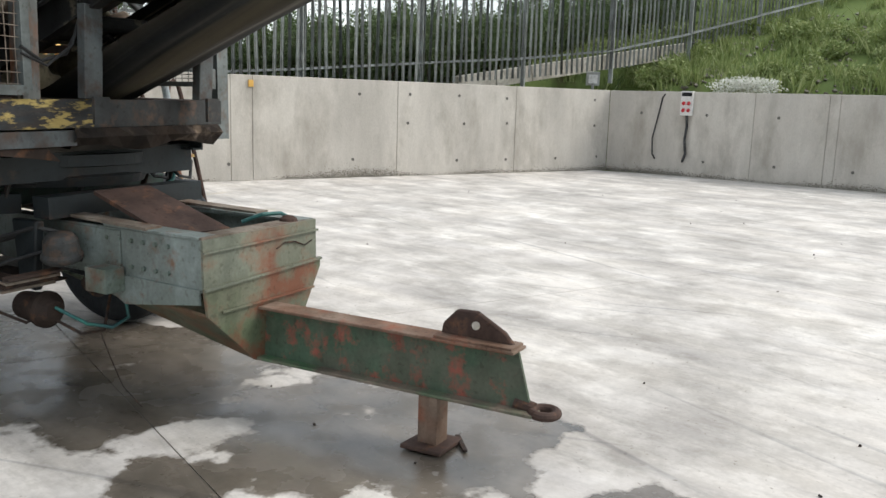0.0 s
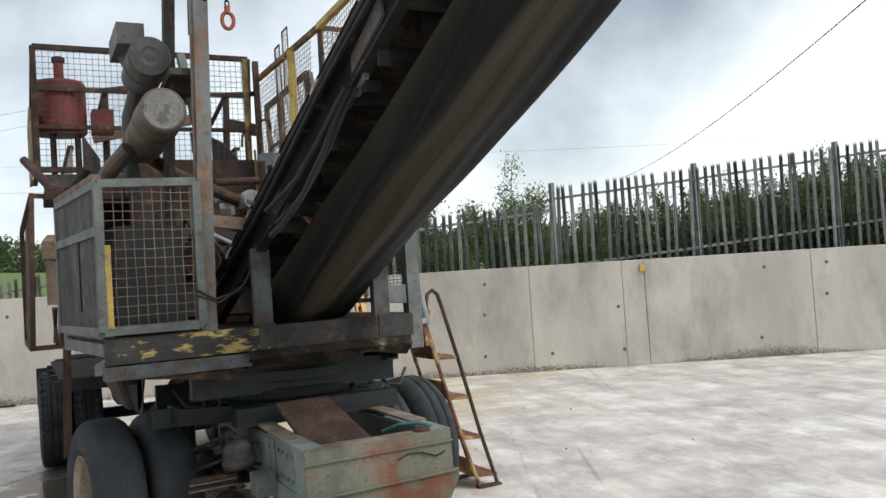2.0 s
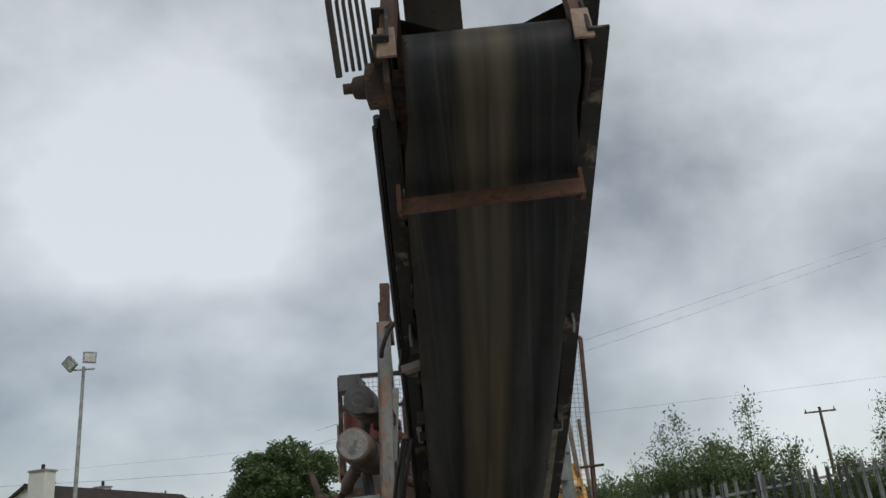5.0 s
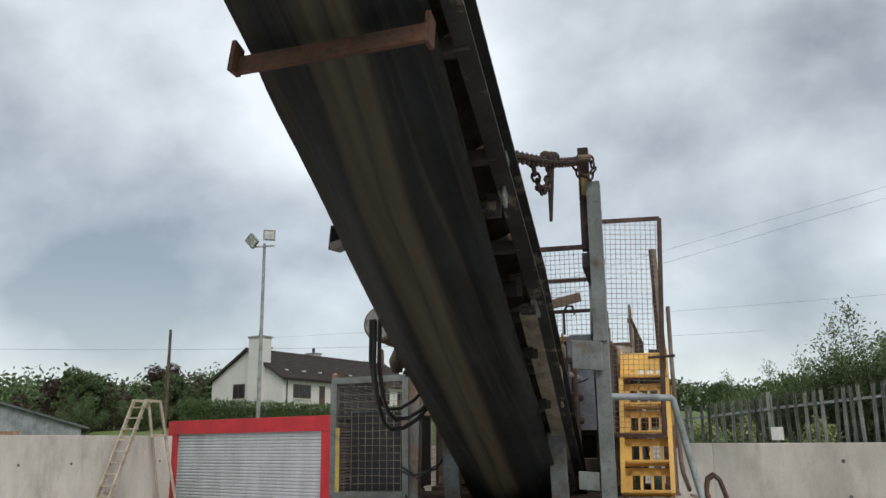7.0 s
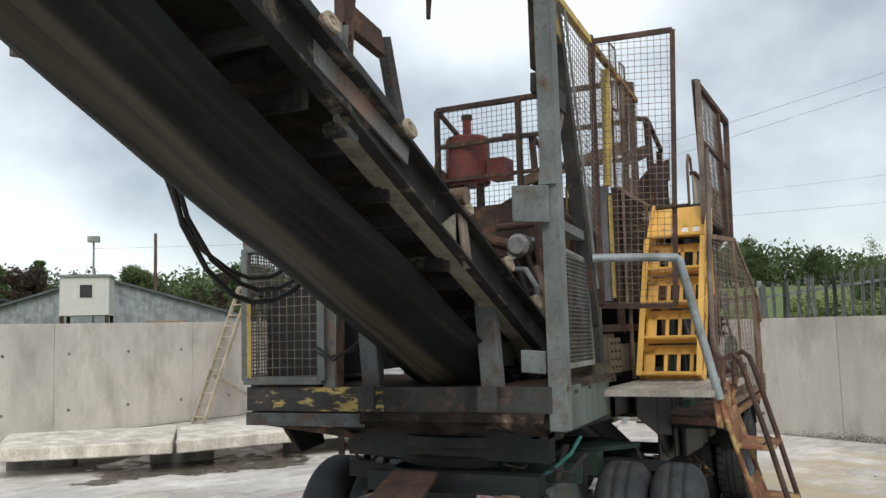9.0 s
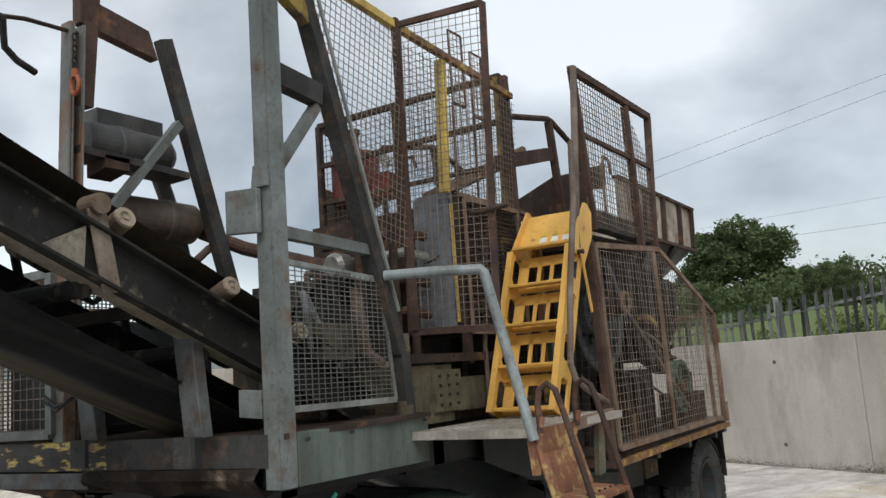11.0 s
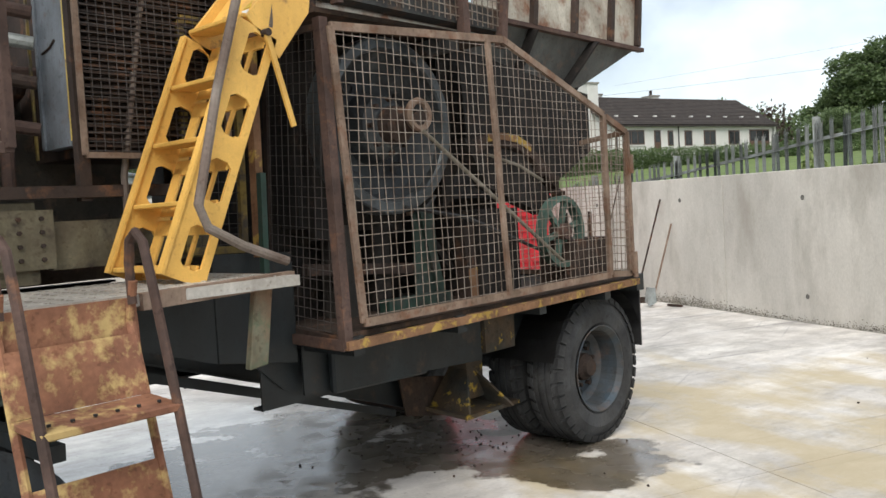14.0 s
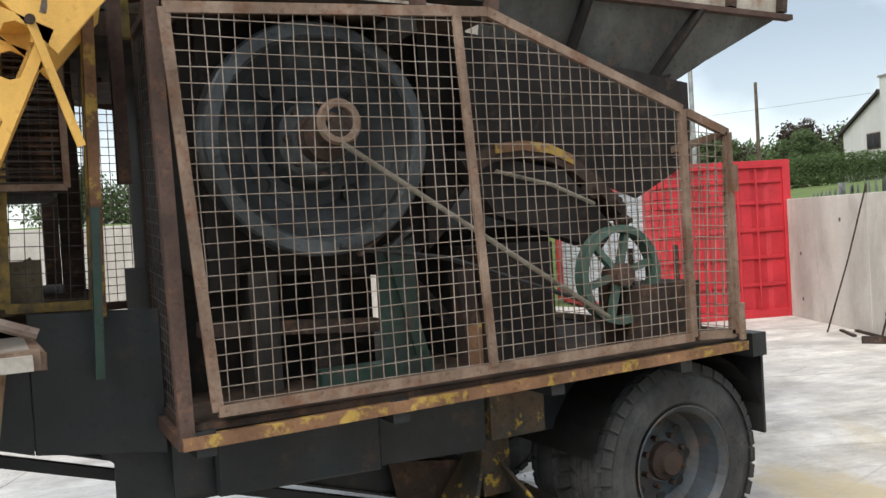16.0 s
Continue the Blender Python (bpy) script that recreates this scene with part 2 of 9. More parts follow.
def yard_material():
    """Pale power-floated concrete with faint drag marks, chalky bloom, ochre stains and wet ground under and before the machine."""
    m = material("yard_concrete", (0.62, 0.585, 0.545), (0.50, 0.474, 0.444), 0.8, 0, 0.9, amount=0.9, fine=38, bump=0.2, spots=(0.76, 0.73, 0.69), spot_at=0.58, spot_scale=1.6, spot_soft=0.12, grime=0.0, grain_mix=0.2)
    N, L = m.node_tree.nodes, m.node_tree.links
    p = N["Principled BSDF"]
    col = p.inputs["Base Color"].links[0].from_socket
    rgh = p.inputs["Roughness"].links[0].from_socket
    co = N.new("ShaderNodeTexCoord")

    def noisy(scale, detail, rough, stretch=(1, 1, 1), turn=0):
        mp = N.new("ShaderNodeMapping")
        mp.vector_type = "TEXTURE"
        mp.inputs["Rotation"].default_value = (0, 0, radians(turn))
        mp.inputs["Scale"].default_value = stretch
        L.new(co.outputs["Object"], mp.inputs[0])
        n = N.new("ShaderNodeTexNoise")
        n.inputs["Scale"].default_value, n.inputs["Detail"].default_value, n.inputs["Roughness"].default_value = scale, detail, rough
        L.new(mp.outputs[0], n.inputs["Vector"])
        return n.outputs[0]

    def ramp(src, a, b, ca=(0, 0, 0), cb=(1, 1, 1)):
        r = N.new("ShaderNodeValToRGB")
        r.color_ramp.elements[0].position, r.color_ramp.elements[0].color = a, (*ca, 1)
        r.color_ramp.elements[1].position, r.color_ramp.elements[1].color = b, (*cb, 1)
        L.new(src, r.inputs[0])
        return r.outputs[0]

    def times(a, b, f=1.0):
        x = N.new("ShaderNodeMixRGB")
        x.blend_type = "MULTIPLY"
        x.inputs[0].default_value = f
        L.new(a, x.inputs[1])
        L.new(b, x.inputs[2])
        return x.outputs[0]

    def calc(kind, a, b):
        x = N.new("ShaderNodeMath")
        x.operation = kind
        for k, v in enumerate((a, b)):
            if isinstance(v, (int, float)):
                x.inputs[k].default_value = v
            else:
                L.new(v, x.inputs[k])
        return x.outputs[0]

    def patches(ellipses):
        """1 in the middle of soft ellipses (x, y, half width, half depth), 0 at their rims and negative beyond."""
        total = None
        for cx, cy, rx, ry in ellipses:
            mm = N.new("ShaderNodeMapping")
            mm.inputs["Location"].default_value = (-cx / rx, -cy / ry, 0)
            mm.inputs["Scale"].default_value = (1 / rx, 1 / ry, 0)
            L.new(co.outputs["Object"], mm.inputs[0])
            ln = N.new("ShaderNodeVectorMath")
            ln.operation = "LENGTH"
            L.new(mm.outputs[0], ln.inputs[0])
            one_ = calc("SUBTRACT", 1.0, ln.outputs["Value"])
            total = one_ if total is None else calc("MAXIMUM", total, one_)
        return total

    # drag marks, faint and broken, with cloudy laitance between them
    col = times(col, ramp(noisy(0.9, 9, 0.62, (4.6, 0.36, 1), 79), 0.34, 0.60, (0.83, 0.83, 0.845), (1.05, 1.05, 1.045)))
    col = times(col, ramp(noisy(0.75, 8, 0.62, (1.5, 1.0, 1), 40), 0.36, 0.60, (0.83, 0.825, 0.82), (1.05, 1.05, 1.045)))
    col = times(col, ramp(noisy(2.3, 9, 0.7), 0.36, 0.50, (0.88, 0.875, 0.865), (1.02, 1.02, 1.02)))
    col = times(col, ramp(noisy(2.1, 12, 0.74, (1.4, 0.8, 1), 79), 0.45, 0.51, (0.90, 0.895, 0.885), (1.02, 1.02, 1.02)))
    col = times(col, ramp(noisy(0.55, 12, 0.72, (1.6, 0.7, 1), 70), 0.42, 0.48, (0.91, 0.91, 0.912), (1.02, 1.02, 1.02)))
    col = times(col, ramp(noisy(5.0, 10, 0.75, (2.6, 0.4, 1), 79), 0.36, 0.50, (0.91, 0.91, 0.915), (1.01, 1.01, 1.01)))
    # tyre scuffs: thin dark bands along two ways
    col = times(col, ramp(noisy(1.6, 4, 0.5, (9.0, 0.22, 1), 62), 0.30, 0.37, (0.70, 0.71, 0.73), (1, 1, 1)))
    col = times(col, ramp(noisy(1.9, 4, 0.5, (8.0, 0.20, 1), 104), 0.29, 0.35, (0.72, 0.73, 0.75), (1, 1, 1)))
    # small pits and specks
    col = times(col, ramp(noisy(26, 5, 0.6), 0.30, 0.36, (0.62, 0.60, 0.57), (1, 1, 1)))
    # ochre stains, most of them on the north-east bays
    och = calc("ADD", noisy(1.3, 8, 0.62, (1.7, 0.85, 1), -25), calc("MULTIPLY", calc("MINIMUM", patches(((3.0, 6.2, 3.0, 2.6), (4.5, 8.0, 2.5, 2.0))), 0.5), 0.22))
    tint = N.new("ShaderNodeMixRGB")
    tint.inputs[2].default_value = (0.47, 0.385, 0.235, 1)
    f_ = calc("MULTIPLY", ramp(och, 0.50, 0.66), 0.75)
    L.new(f_, tint.inputs[0])
    L.new(col, tint.inputs[1])
    col = tint.outputs[0]
    # wet ground with dry islands
    wetness = calc("MINIMUM", patches(((0.15, 0.5, 1.2, 1.5), (0.45, -1.7, 0.75, 1.05), (-0.35, -1.5, 0.7, 0.6), (-0.1, -0.3, 0.5, 0.6), (-0.5, 4.1, 1.3, 1.3), (1.15, 4.75, 0.75, 0.65), (-6.8, 5.6, 1.6, 1.8), (-0.3, 2.4, 0.9, 1.6), (-1.5, -1.5, 0.8, 0.5), (-1.0, -3.0, 1.5, 0.6))), 0.36)
    wetness = calc("ADD", wetness, calc("MULTIPLY", noisy(1.25, 8, 0.6), 2.1))
    wr = ramp(calc("MULTIPLY", wetness, 0.5), 0.555, 0.59)
    damp = ramp(noisy(3.0, 7, 0.6), 0.35, 0.65, (0.20, 0.185, 0.16), (0.33, 0.30, 0.265))
    wet = N.new("ShaderNodeMixRGB")
    wet.blend_type = "MULTIPLY"
    L.new(wr, wet.inputs[0])
    L.new(col, wet.inputs[1])
    L.new(damp, wet.inputs[2])
    L.new(wet.outputs[0], p.inputs["Base Color"])
    rm = N.new("ShaderNodeMixRGB")
    L.new(wr, rm.inputs[0])
    L.new(rgh, rm.inputs[1])
    L.new(ramp(noisy(4.0, 5, 0.5), 0.4, 0.65, (0.16, 0.16, 0.16), (0.40, 0.40, 0.40)), rm.inputs[2])
    sp = N.new("ShaderNodeMapRange")
    sp.inputs[3].default_value, sp.inputs[4].default_value = 0.3, 0.6
    # thin milky film of water on the bays west of the machine
    film = ramp(calc("ADD", patches(((-2.3, 3.3, 2.4, 1.5), (-1.0, 3.0, 0.9, 0.9), (-4.4, 2.8, 1.8, 1.2))), calc("MULTIPLY", noisy(1.6, 7, 0.6), 0.7)), 0.42, 0.62)
    gl = N.new("ShaderNodeMixRGB")
    L.new(film, gl.inputs[0])
    L.new(rm.outputs[0], gl.inputs[1])
    gl.inputs[2].default_value = (0.12, 0.12, 0.12, 1)
    L.new(calc("MAXIMUM", wr, film), sp.inputs[0])
    L.new(sp.outputs[0], p.inputs["Specular IOR Level"])
    L.new(gl.outputs[0], p.inputs["Roughness"])
    return m


M["yard"] = yard_material()

M["rust_pale"] = material("pale_worn_rust", (0.235, 0.175, 0.135), (0.145, 0.10, 0.075), 0.8, 0, 6, spots=(0.15, 0.08, 0.05), spot_at=0.6)
M["rust_grey"] = material("greyed_rusty_tube", (0.17, 0.145, 0.125), (0.12, 0.09, 0.075), 0.7, 0, 7)
M["stone_grey"] = material("grey_loose_stone", (0.25, 0.235, 0.21), (0.16, 0.15, 0.13), 0.9, 0, 3)
M["rust_bar"] = material("orange_rusted_bar", (0.10, 0.05, 0.032), (0.06, 0.034, 0.025), 0.85, 0, 8, spots=(0.04, 0.035, 0.025), spot_at=0.6)
M["rust_dusty"] = material("dusty_roll_steel", (0.20, 0.155, 0.115), (0.12, 0.09, 0.07), 0.8, 0, 8)
M["flange_dusty"] = material("dusty_bare_strip", (0.235, 0.205, 0.17), (0.16, 0.13, 0.105), 0.8, 0, 6, spots=(0.13, 0.075, 0.05), spot_at=0.62)
M["drawbar_web"] = material("green_paint_worn_to_red", (0.06, 0.105, 0.068), (0.095, 0.11, 0.08), 0.6, 0, 4, amount=0.8, spots=(0.27, 0.085, 0.06), spot_at=0.56, spot_scale=6, spot_soft=0.05)
M["flange_rust"] = material("dusty_rusted_flange", (0.21, 0.155, 0.12), (0.17, 0.105, 0.075), 0.8, 0, 5, amount=0.8, spots=(0.24, 0.10, 0.065), spot_at=0.6, spot_scale=6)
M["flange_green"] = material("green_flange_rubbed_bare", (0.07, 0.15, 0.075), (0.15, 0.13, 0.10), 0.65, 0, 4, amount=0.8, spots=(0.20, 0.16, 0.125), spot_at=0.55, spot_scale=6)
M["box_blue"] = material("pale_blue_green_paint", (0.20, 0.235, 0.225), (0.15, 0.18, 0.165), 0.6, 0, 4, amount=0.7, spots=(0.16, 0.085, 0.05), spot_at=0.64, spot_scale=6)
M["box_front"] = material("olive_green_worn_paint", (0.175, 0.19, 0.145), (0.145, 0.165, 0.135), 0.65, 0, 3, amount=0.8, spots=(0.17, 0.075, 0.045), spot_at=0.585, spot_scale=2.6, spot_soft=0.07)
M["box_nose"] = material("green_paint_rusting_through", (0.165, 0.175, 0.125), (0.12, 0.15, 0.09), 0.65, 0, 3, amount=0.8, spots=(0.17, 0.07, 0.04), spot_at=0.525, spot_scale=2.6, spot_soft=0.05)
M["rust_yellow"] = material("rust_with_yellow_paint", (0.15, 0.085, 0.05), (0.20, 0.11, 0.06), 0.8, 0, 6, spots=(0.34, 0.23, 0.06), spot_at=0.56, spot_scale=9, spot_soft=0.03)
M["green_rust"] = material("rust_streaked_green_paint", (0.13, 0.15, 0.11), (0.17, 0.11, 0.07), 0.7, 0, 4, amount=0.8, spots=(0.07, 0.12, 0.07), spot_at=0.6, spot_scale=6)
M["green_dark"] = material("dark_green_paint", (0.02, 0.05, 0.037), (0.03, 0.045, 0.04), 0.55, 0, 5, spots=(0.05, 0.045, 0.04), spot_at=0.6)
M["grey_rusty"] = material("grey_paint_rubbed_to_rust", (0.17, 0.18, 0.175), (0.12, 0.125, 0.12), 0.65, 0, 5, spots=(0.21, 0.10, 0.055), spot_at=0.56, spot_scale=6, streak=0.5)
M["grey_chipped"] = material("blue_grey_chipped_paint", (0.10, 0.115, 0.12), (0.055, 0.055, 0.055), 0.65, 0, 6, spots=(0.07, 0.048, 0.038), spot_at=0.58, spot_scale=7)
M["grey_green"] = material("grey_green_paint", (0.13, 0.165, 0.15), (0.09, 0.115, 0.10), 0.6, 0, 3, spots=(0.10, 0.11, 0.10), spot_at=0.6, spot_scale=6, streak=0.4)
M["grey_blue"] = material("blue_grey_sheet", (0.17, 0.19, 0.215), (0.13, 0.145, 0.165), 0.55, 0, 5, spots=(0.12, 0.08, 0.06), spot_at=0.68)
M["chassis_rust"] = material("dirty_rusted_floor", (0.04, 0.033, 0.028), (0.065, 0.043, 0.032), 0.9, 0, 5, spots=(0.13, 0.075, 0.05), spot_at=0.62)
M["conv_steel"] = material("oily_dusty_steel", (0.028, 0.028, 0.027), (0.018, 0.018, 0.018), 0.7, 0, 4, spots=(0.14, 0.12, 0.09), spot_at=0.625, spot_scale=7, spot_soft=0.05)
M["conv_edge"] = material("dusty_flange_steel", (0.23, 0.21, 0.17), (0.16, 0.145, 0.115), 0.8, 0, 5, spots=(0.06, 0.055, 0.05), spot_at=0.63, spot_scale=8)
M["roll_end"] = material("tan_dusty_roll_end", (0.36, 0.31, 0.24), (0.26, 0.22, 0.17), 0.8, 0, 8)
M["conv_dark"] = material("sooty_steel", (0.035, 0.033, 0.031), (0.055, 0.048, 0.042), 0.8, 0, 5)
M["rubber_black"] = material("black_rubber", (0.016, 0.016, 0.017), (0.026, 0.026, 0.026), 0.6, 0, 6)
M["tank_black"] = material("black_plastic_tank", (0.012, 0.013, 0.015), (0.02, 0.021, 0.023), 0.5, 0, 4, spots=(0.05, 0.05, 0.05), spot_at=0.64, spot_scale=7)
M["yellow_strip"] = material("flaked_yellow_strip", (0.50, 0.36, 0.08), (0.40, 0.29, 0.08), 0.6, 0, 8, spots=(0.18, 0.19, 0.19), spot_at=0.56, spot_scale=14, spot_soft=0.03)
M["yellow_dirty"] = material("dirty_yellow_steel", (0.28, 0.20, 0.05), (0.16, 0.12, 0.05), 0.7, 0, 6, spots=(0.07, 0.06, 0.05), spot_at=0.55, spot_scale=9)
M["mesh_grey"] = material("grey_wire", (0.19, 0.20, 0.20), (0.14, 0.13, 0.12), 0.6, 0.2, 12)
M["mesh_galv"] = material("galvanised_wire", (0.21, 0.22, 0.215), (0.15, 0.155, 0.15), 0.5, 0.4, 12)
M["mesh_rust"] = material("rusty_wire", (0.24, 0.20, 0.165), (0.15, 0.115, 0.09), 0.65, 0.2, 10)
M["mesh_worn"] = material("bright_worn_wire", (0.29, 0.25, 0.215), (0.19, 0.145, 0.115), 0.6, 0.2, 9)
M["mesh_dark"] = material("dark_wire", (0.07, 0.06, 0.055), None, 0.7, 0.1, 10)
M["hose_green"] = material("teal_air_hose", (0.03, 0.16, 0.13), (0.04, 0.12, 0.13), 0.5)
M["tan_dusty"] = material("dusty_tan_paint", (0.30, 0.26, 0.19), (0.22, 0.18, 0.13), 0.8, 0, 5, spots=(0.13, 0.08, 0.055), spot_at=0.63)
M["muffler_tan"] = material("heat_browned_steel", (0.16, 0.13, 0.105), (0.11, 0.085, 0.07), 0.65, 0.2, 6, spots=(0.20, 0.12, 0.08), spot_at=0.62)
M["silencer_face"] = material("flaked_grey_disc", (0.24, 0.235, 0.225), (0.20, 0.20, 0.195), 0.7, 0, 6, spots=(0.12, 0.125, 0.13), spot_at=0.56, spot_scale=10, spot_soft=0.03)
M["cleaner_grey"] = material("dark_grey_moulding", (0.06, 0.063, 0.066), (0.09, 0.085, 0.08), 0.55, 0, 5)
M["duct_grey"] = material("grey_duct", (0.18, 0.19, 0.20), (0.13, 0.135, 0.14), 0.6, 0, 6)
M["hook_orange"] = material("worn_orange_paint", (0.42, 0.11, 0.04), (0.25, 0.08, 0.04), 0.6, 0, 14)
M["red_fitting"] = material("faded_red_cap", (0.34, 0.12, 0.09), None, 0.6)
M["red_tank"] = material("dull_red_paint", (0.19, 0.03, 0.024), (0.12, 0.03, 0.025), 0.6, 0, 5, spots=(0.09, 0.045, 0.035), spot_at=0.62)
M["engine"] = material("oily_engine_iron", (0.045, 0.042, 0.038), (0.075, 0.065, 0.052), 0.6, 0.2, 7, spots=(0.14, 0.10, 0.07), spot_at=0.6)
M["chrome"] = material("cast_aluminium", (0.42, 0.41, 0.39), (0.30, 0.29, 0.28), 0.4, 0.7, 9)
M["olive"] = material("olive_grimy_paint", (0.15, 0.135, 0.09), (0.10, 0.085, 0.06), 0.7, 0, 5, spots=(0.05, 0.04, 0.035), spot_at=0.6)
M["tread_galv"] = material("bright_tread_plate", (0.44, 0.42, 0.385), (0.34, 0.32, 0.29), 0.5, 0.3, 6)
M["galv_rail"] = material("blue_grey_galvanised_tube", (0.27, 0.31, 0.33), (0.21, 0.24, 0.25), 0.5, 0.1, 10, spots=(0.20, 0.14, 0.10), spot_at=0.68)
M["ladder_rust"] = material("rusted_yellow_steps", (0.25, 0.12, 0.07), (0.18, 0.085, 0.055), 0.8, 0, 6, spots=(0.44, 0.32, 0.14), spot_at=0.57, spot_scale=7, spot_soft=0.05)
M["sign_yellow"] = material("yellow_sign", (0.66, 0.47, 0.06), None, 0.5, 0, 4, bump=0.0)
# cast iron darkened below its own tone to take in the cage's shade
M["flywheel"] = material("blue_grey_cast_iron", (0.036, 0.043, 0.048), (0.02, 0.022, 0.025), 0.6, 0.1, 4, spots=(0.09, 0.1, 0.1), spot_at=0.6, spot_scale=3)
M["wheel_green"] = material("dull_green_cast_wheel", (0.075, 0.135, 0.11), (0.05, 0.09, 0.075), 0.6, 0, 8, spots=(0.12, 0.08, 0.06), spot_at=0.62)
# dusty crusher steel set near black to carry the shade inside the cage
M["crusher_dark"] = material("shaded_dusty_crusher_steel", (0.014, 0.013, 0.013), (0.022, 0.019, 0.017), 0.8, 0, 4, spots=(0.055, 0.04, 0.03), spot_at=0.64)
# hopper plate again, its colour lowered for the shade on the underside slopes
M["hopper_under"] = material("shaded_hopper_plate", (0.10, 0.105, 0.10), (0.07, 0.07, 0.068), 0.7, 0.1, 3, spots=(0.14, 0.10, 0.08), spot_at=0.62)
M["rim"] = material("blue_rusty_wheel_steel", (0.045, 0.068, 0.09), (0.05, 0.045, 0.04), 0.6, 0.1, 5, spots=(0.10, 0.075, 0.065), spot_at=0.6, spot_scale=7)
M["rim_cream"] = material("cream_dusty_wheel_steel", (0.36, 0.31, 0.23), (0.28, 0.23, 0.17), 0.7, 0, 6)


def belt_material():
    """Blue-black rubber with a tan stripe of dust and painted sheen along its middle and long scuffs."""
    m = material("dusty_belt_underside", (0.009, 0.013, 0.018), (0.016, 0.020, 0.025), 0.55, 0, 3, fine=40)
    N, L = m.node_tree.nodes, m.node_tree.links
    p = N["Principled BSDF"]
    col = p.inputs["Base Color"].links[0].from_socket
    co = N.new("ShaderNodeTexCoord")
    # the way across the belt from its middle line
    dot = N.new("ShaderNodeVectorMath")
    dot.operation = "DOT_PRODUCT"
    dot.inputs[1].default_value = (1, 0.056, 0)
    L.new(co.outputs["Object"], dot.inputs[0])
    across = dot.outputs["Value"]
    mp = N.new("ShaderNodeMapping")
    mp.inputs["Rotation"].default_value = (0, 0, radians(-2.8))
    mp.inputs["Scale"].default_value = (16, 0.35, 0.35)
    L.new(co.outputs["Object"], mp.inputs[0])
    nz = N.new("ShaderNodeTexNoise")
    nz.inputs["Scale"].default_value, nz.inputs["Detail"].default_value = 1.0, 6
    L.new(mp.outputs[0], nz.inputs["Vector"])
    wob = N.new("ShaderNodeMath")
    wob.operation = "MULTIPLY_ADD"
    wob.inputs[1].default_value, wob.inputs[2].default_value = 0.05, -0.015
    L.new(nz.outputs[0], wob.inputs[0])
    v = N.new("ShaderNodeMath")
    v.operation = "ADD"
    L.new(across, v.inputs[0])
    L.new(wob.outputs[0], v.inputs[1])
    rp = N.new("ShaderNodeValToRGB")
    rp.color_ramp.interpolation = "LINEAR"
    mr = N.new("ShaderNodeMapRange")
    mr.inputs[1].default_value, mr.inputs[2].default_value = -0.35, 0.35
    L.new(v.outputs[0], mr.inputs[0])
    L.new(mr.outputs[0], rp.inputs[0])
    e = rp.color_ramp.elements
    e[0].position, e[0].color = 0.0, (0.35, 0.35, 0.35, 1)
    e[1].position, e[1].color = 1.0, (0.0, 0.0, 0.0, 1)
    for at, val in ((0.12, 0.02), (0.20, 0.10), (0.26, 0.05), (0.30, 0.55), (0.37, 0.75), (0.435, 0.65), (0.452, 0.35), (0.475, 0.85), (0.55, 0.85), (0.61, 0.12), (0.68, 0.02), (0.74, 0.08), (0.80, 0.01), (0.92, 0.07)):
        q_ = e.new(at)
        q_.color = (val, val, val, 1)
    # the stripe's tan holds both dust and the sheen of the rubber
    mx = N.new("ShaderNodeMixRGB")
    mx.inputs[2].default_value = (0.145, 0.124, 0.088, 1)
    L.new(rp.outputs[0], mx.inputs[0])
    L.new(col, mx.inputs[1])
    sc = N.new("ShaderNodeValToRGB")
    sc.color_ramp.elements[0].position, sc.color_ramp.elements[0].color = 0.35, (0.75, 0.75, 0.75, 1)
    sc.color_ramp.elements[1].position, sc.color_ramp.elements[1].color = 0.68, (1.3, 1.27, 1.2, 1)
    L.new(nz.outputs[0], sc.inputs[0])
    mu = N.new("ShaderNodeMixRGB")
    mu.blend_type = "MULTIPLY"
    mu.inputs[0].default_value = 1
    L.new(mx.outputs[0], mu.inputs[1])
    L.new(sc.outputs[0], mu.inputs[2])
    # long grey scuffs where the rubber has rubbed
    fs_ = N.new("ShaderNodeMapping")
    fs_.inputs["Rotation"].default_value = (0, 0, radians(-2.8))
    fs_.inputs["Scale"].default_value = (34, 0.55, 0.55)
    L.new(co.outputs["Object"], fs_.inputs[0])
    fn = N.new("ShaderNodeTexNoise")
    fn.inputs["Scale"].default_value, fn.inputs["Detail"].default_value, fn.inputs["Roughness"].default_value = 1.0, 7, 0.6
    L.new(fs_.outputs[0], fn.inputs["Vector"])
    fr_ = N.new("ShaderNodeValToRGB")
    fr_.color_ramp.elements[0].position, fr_.color_ramp.elements[0].color = 0.50, (0, 0, 0, 1)
    fr_.color_ramp.elements[1].position, fr_.color_ramp.elements[1].color = 0.74, (0.7, 0.7, 0.7, 1)
    L.new(fn.outputs[0], fr_.inputs[0])
    sx = N.new("ShaderNodeMixRGB")
    sx.inputs[2].default_value = (0.085, 0.078, 0.066, 1)
    L.new(fr_.outputs[0], sx.inputs[0])
    L.new(mu.outputs[0], sx.inputs[1])
    L.new(sx.outputs[0], p.inputs["Base Color"])
    return m


M["belt_under"] = belt_material()

# ---- mesh tools ----
BASE = {}


def thing(name, loc, label="", category="", group="", kind=""):
    ob = new(name)
    ob.location = loc
    ob.empty_display_size = 0.2
    BASE[ob.name] = Vector(loc)
    return tagged(ob, label, category, group, kind)


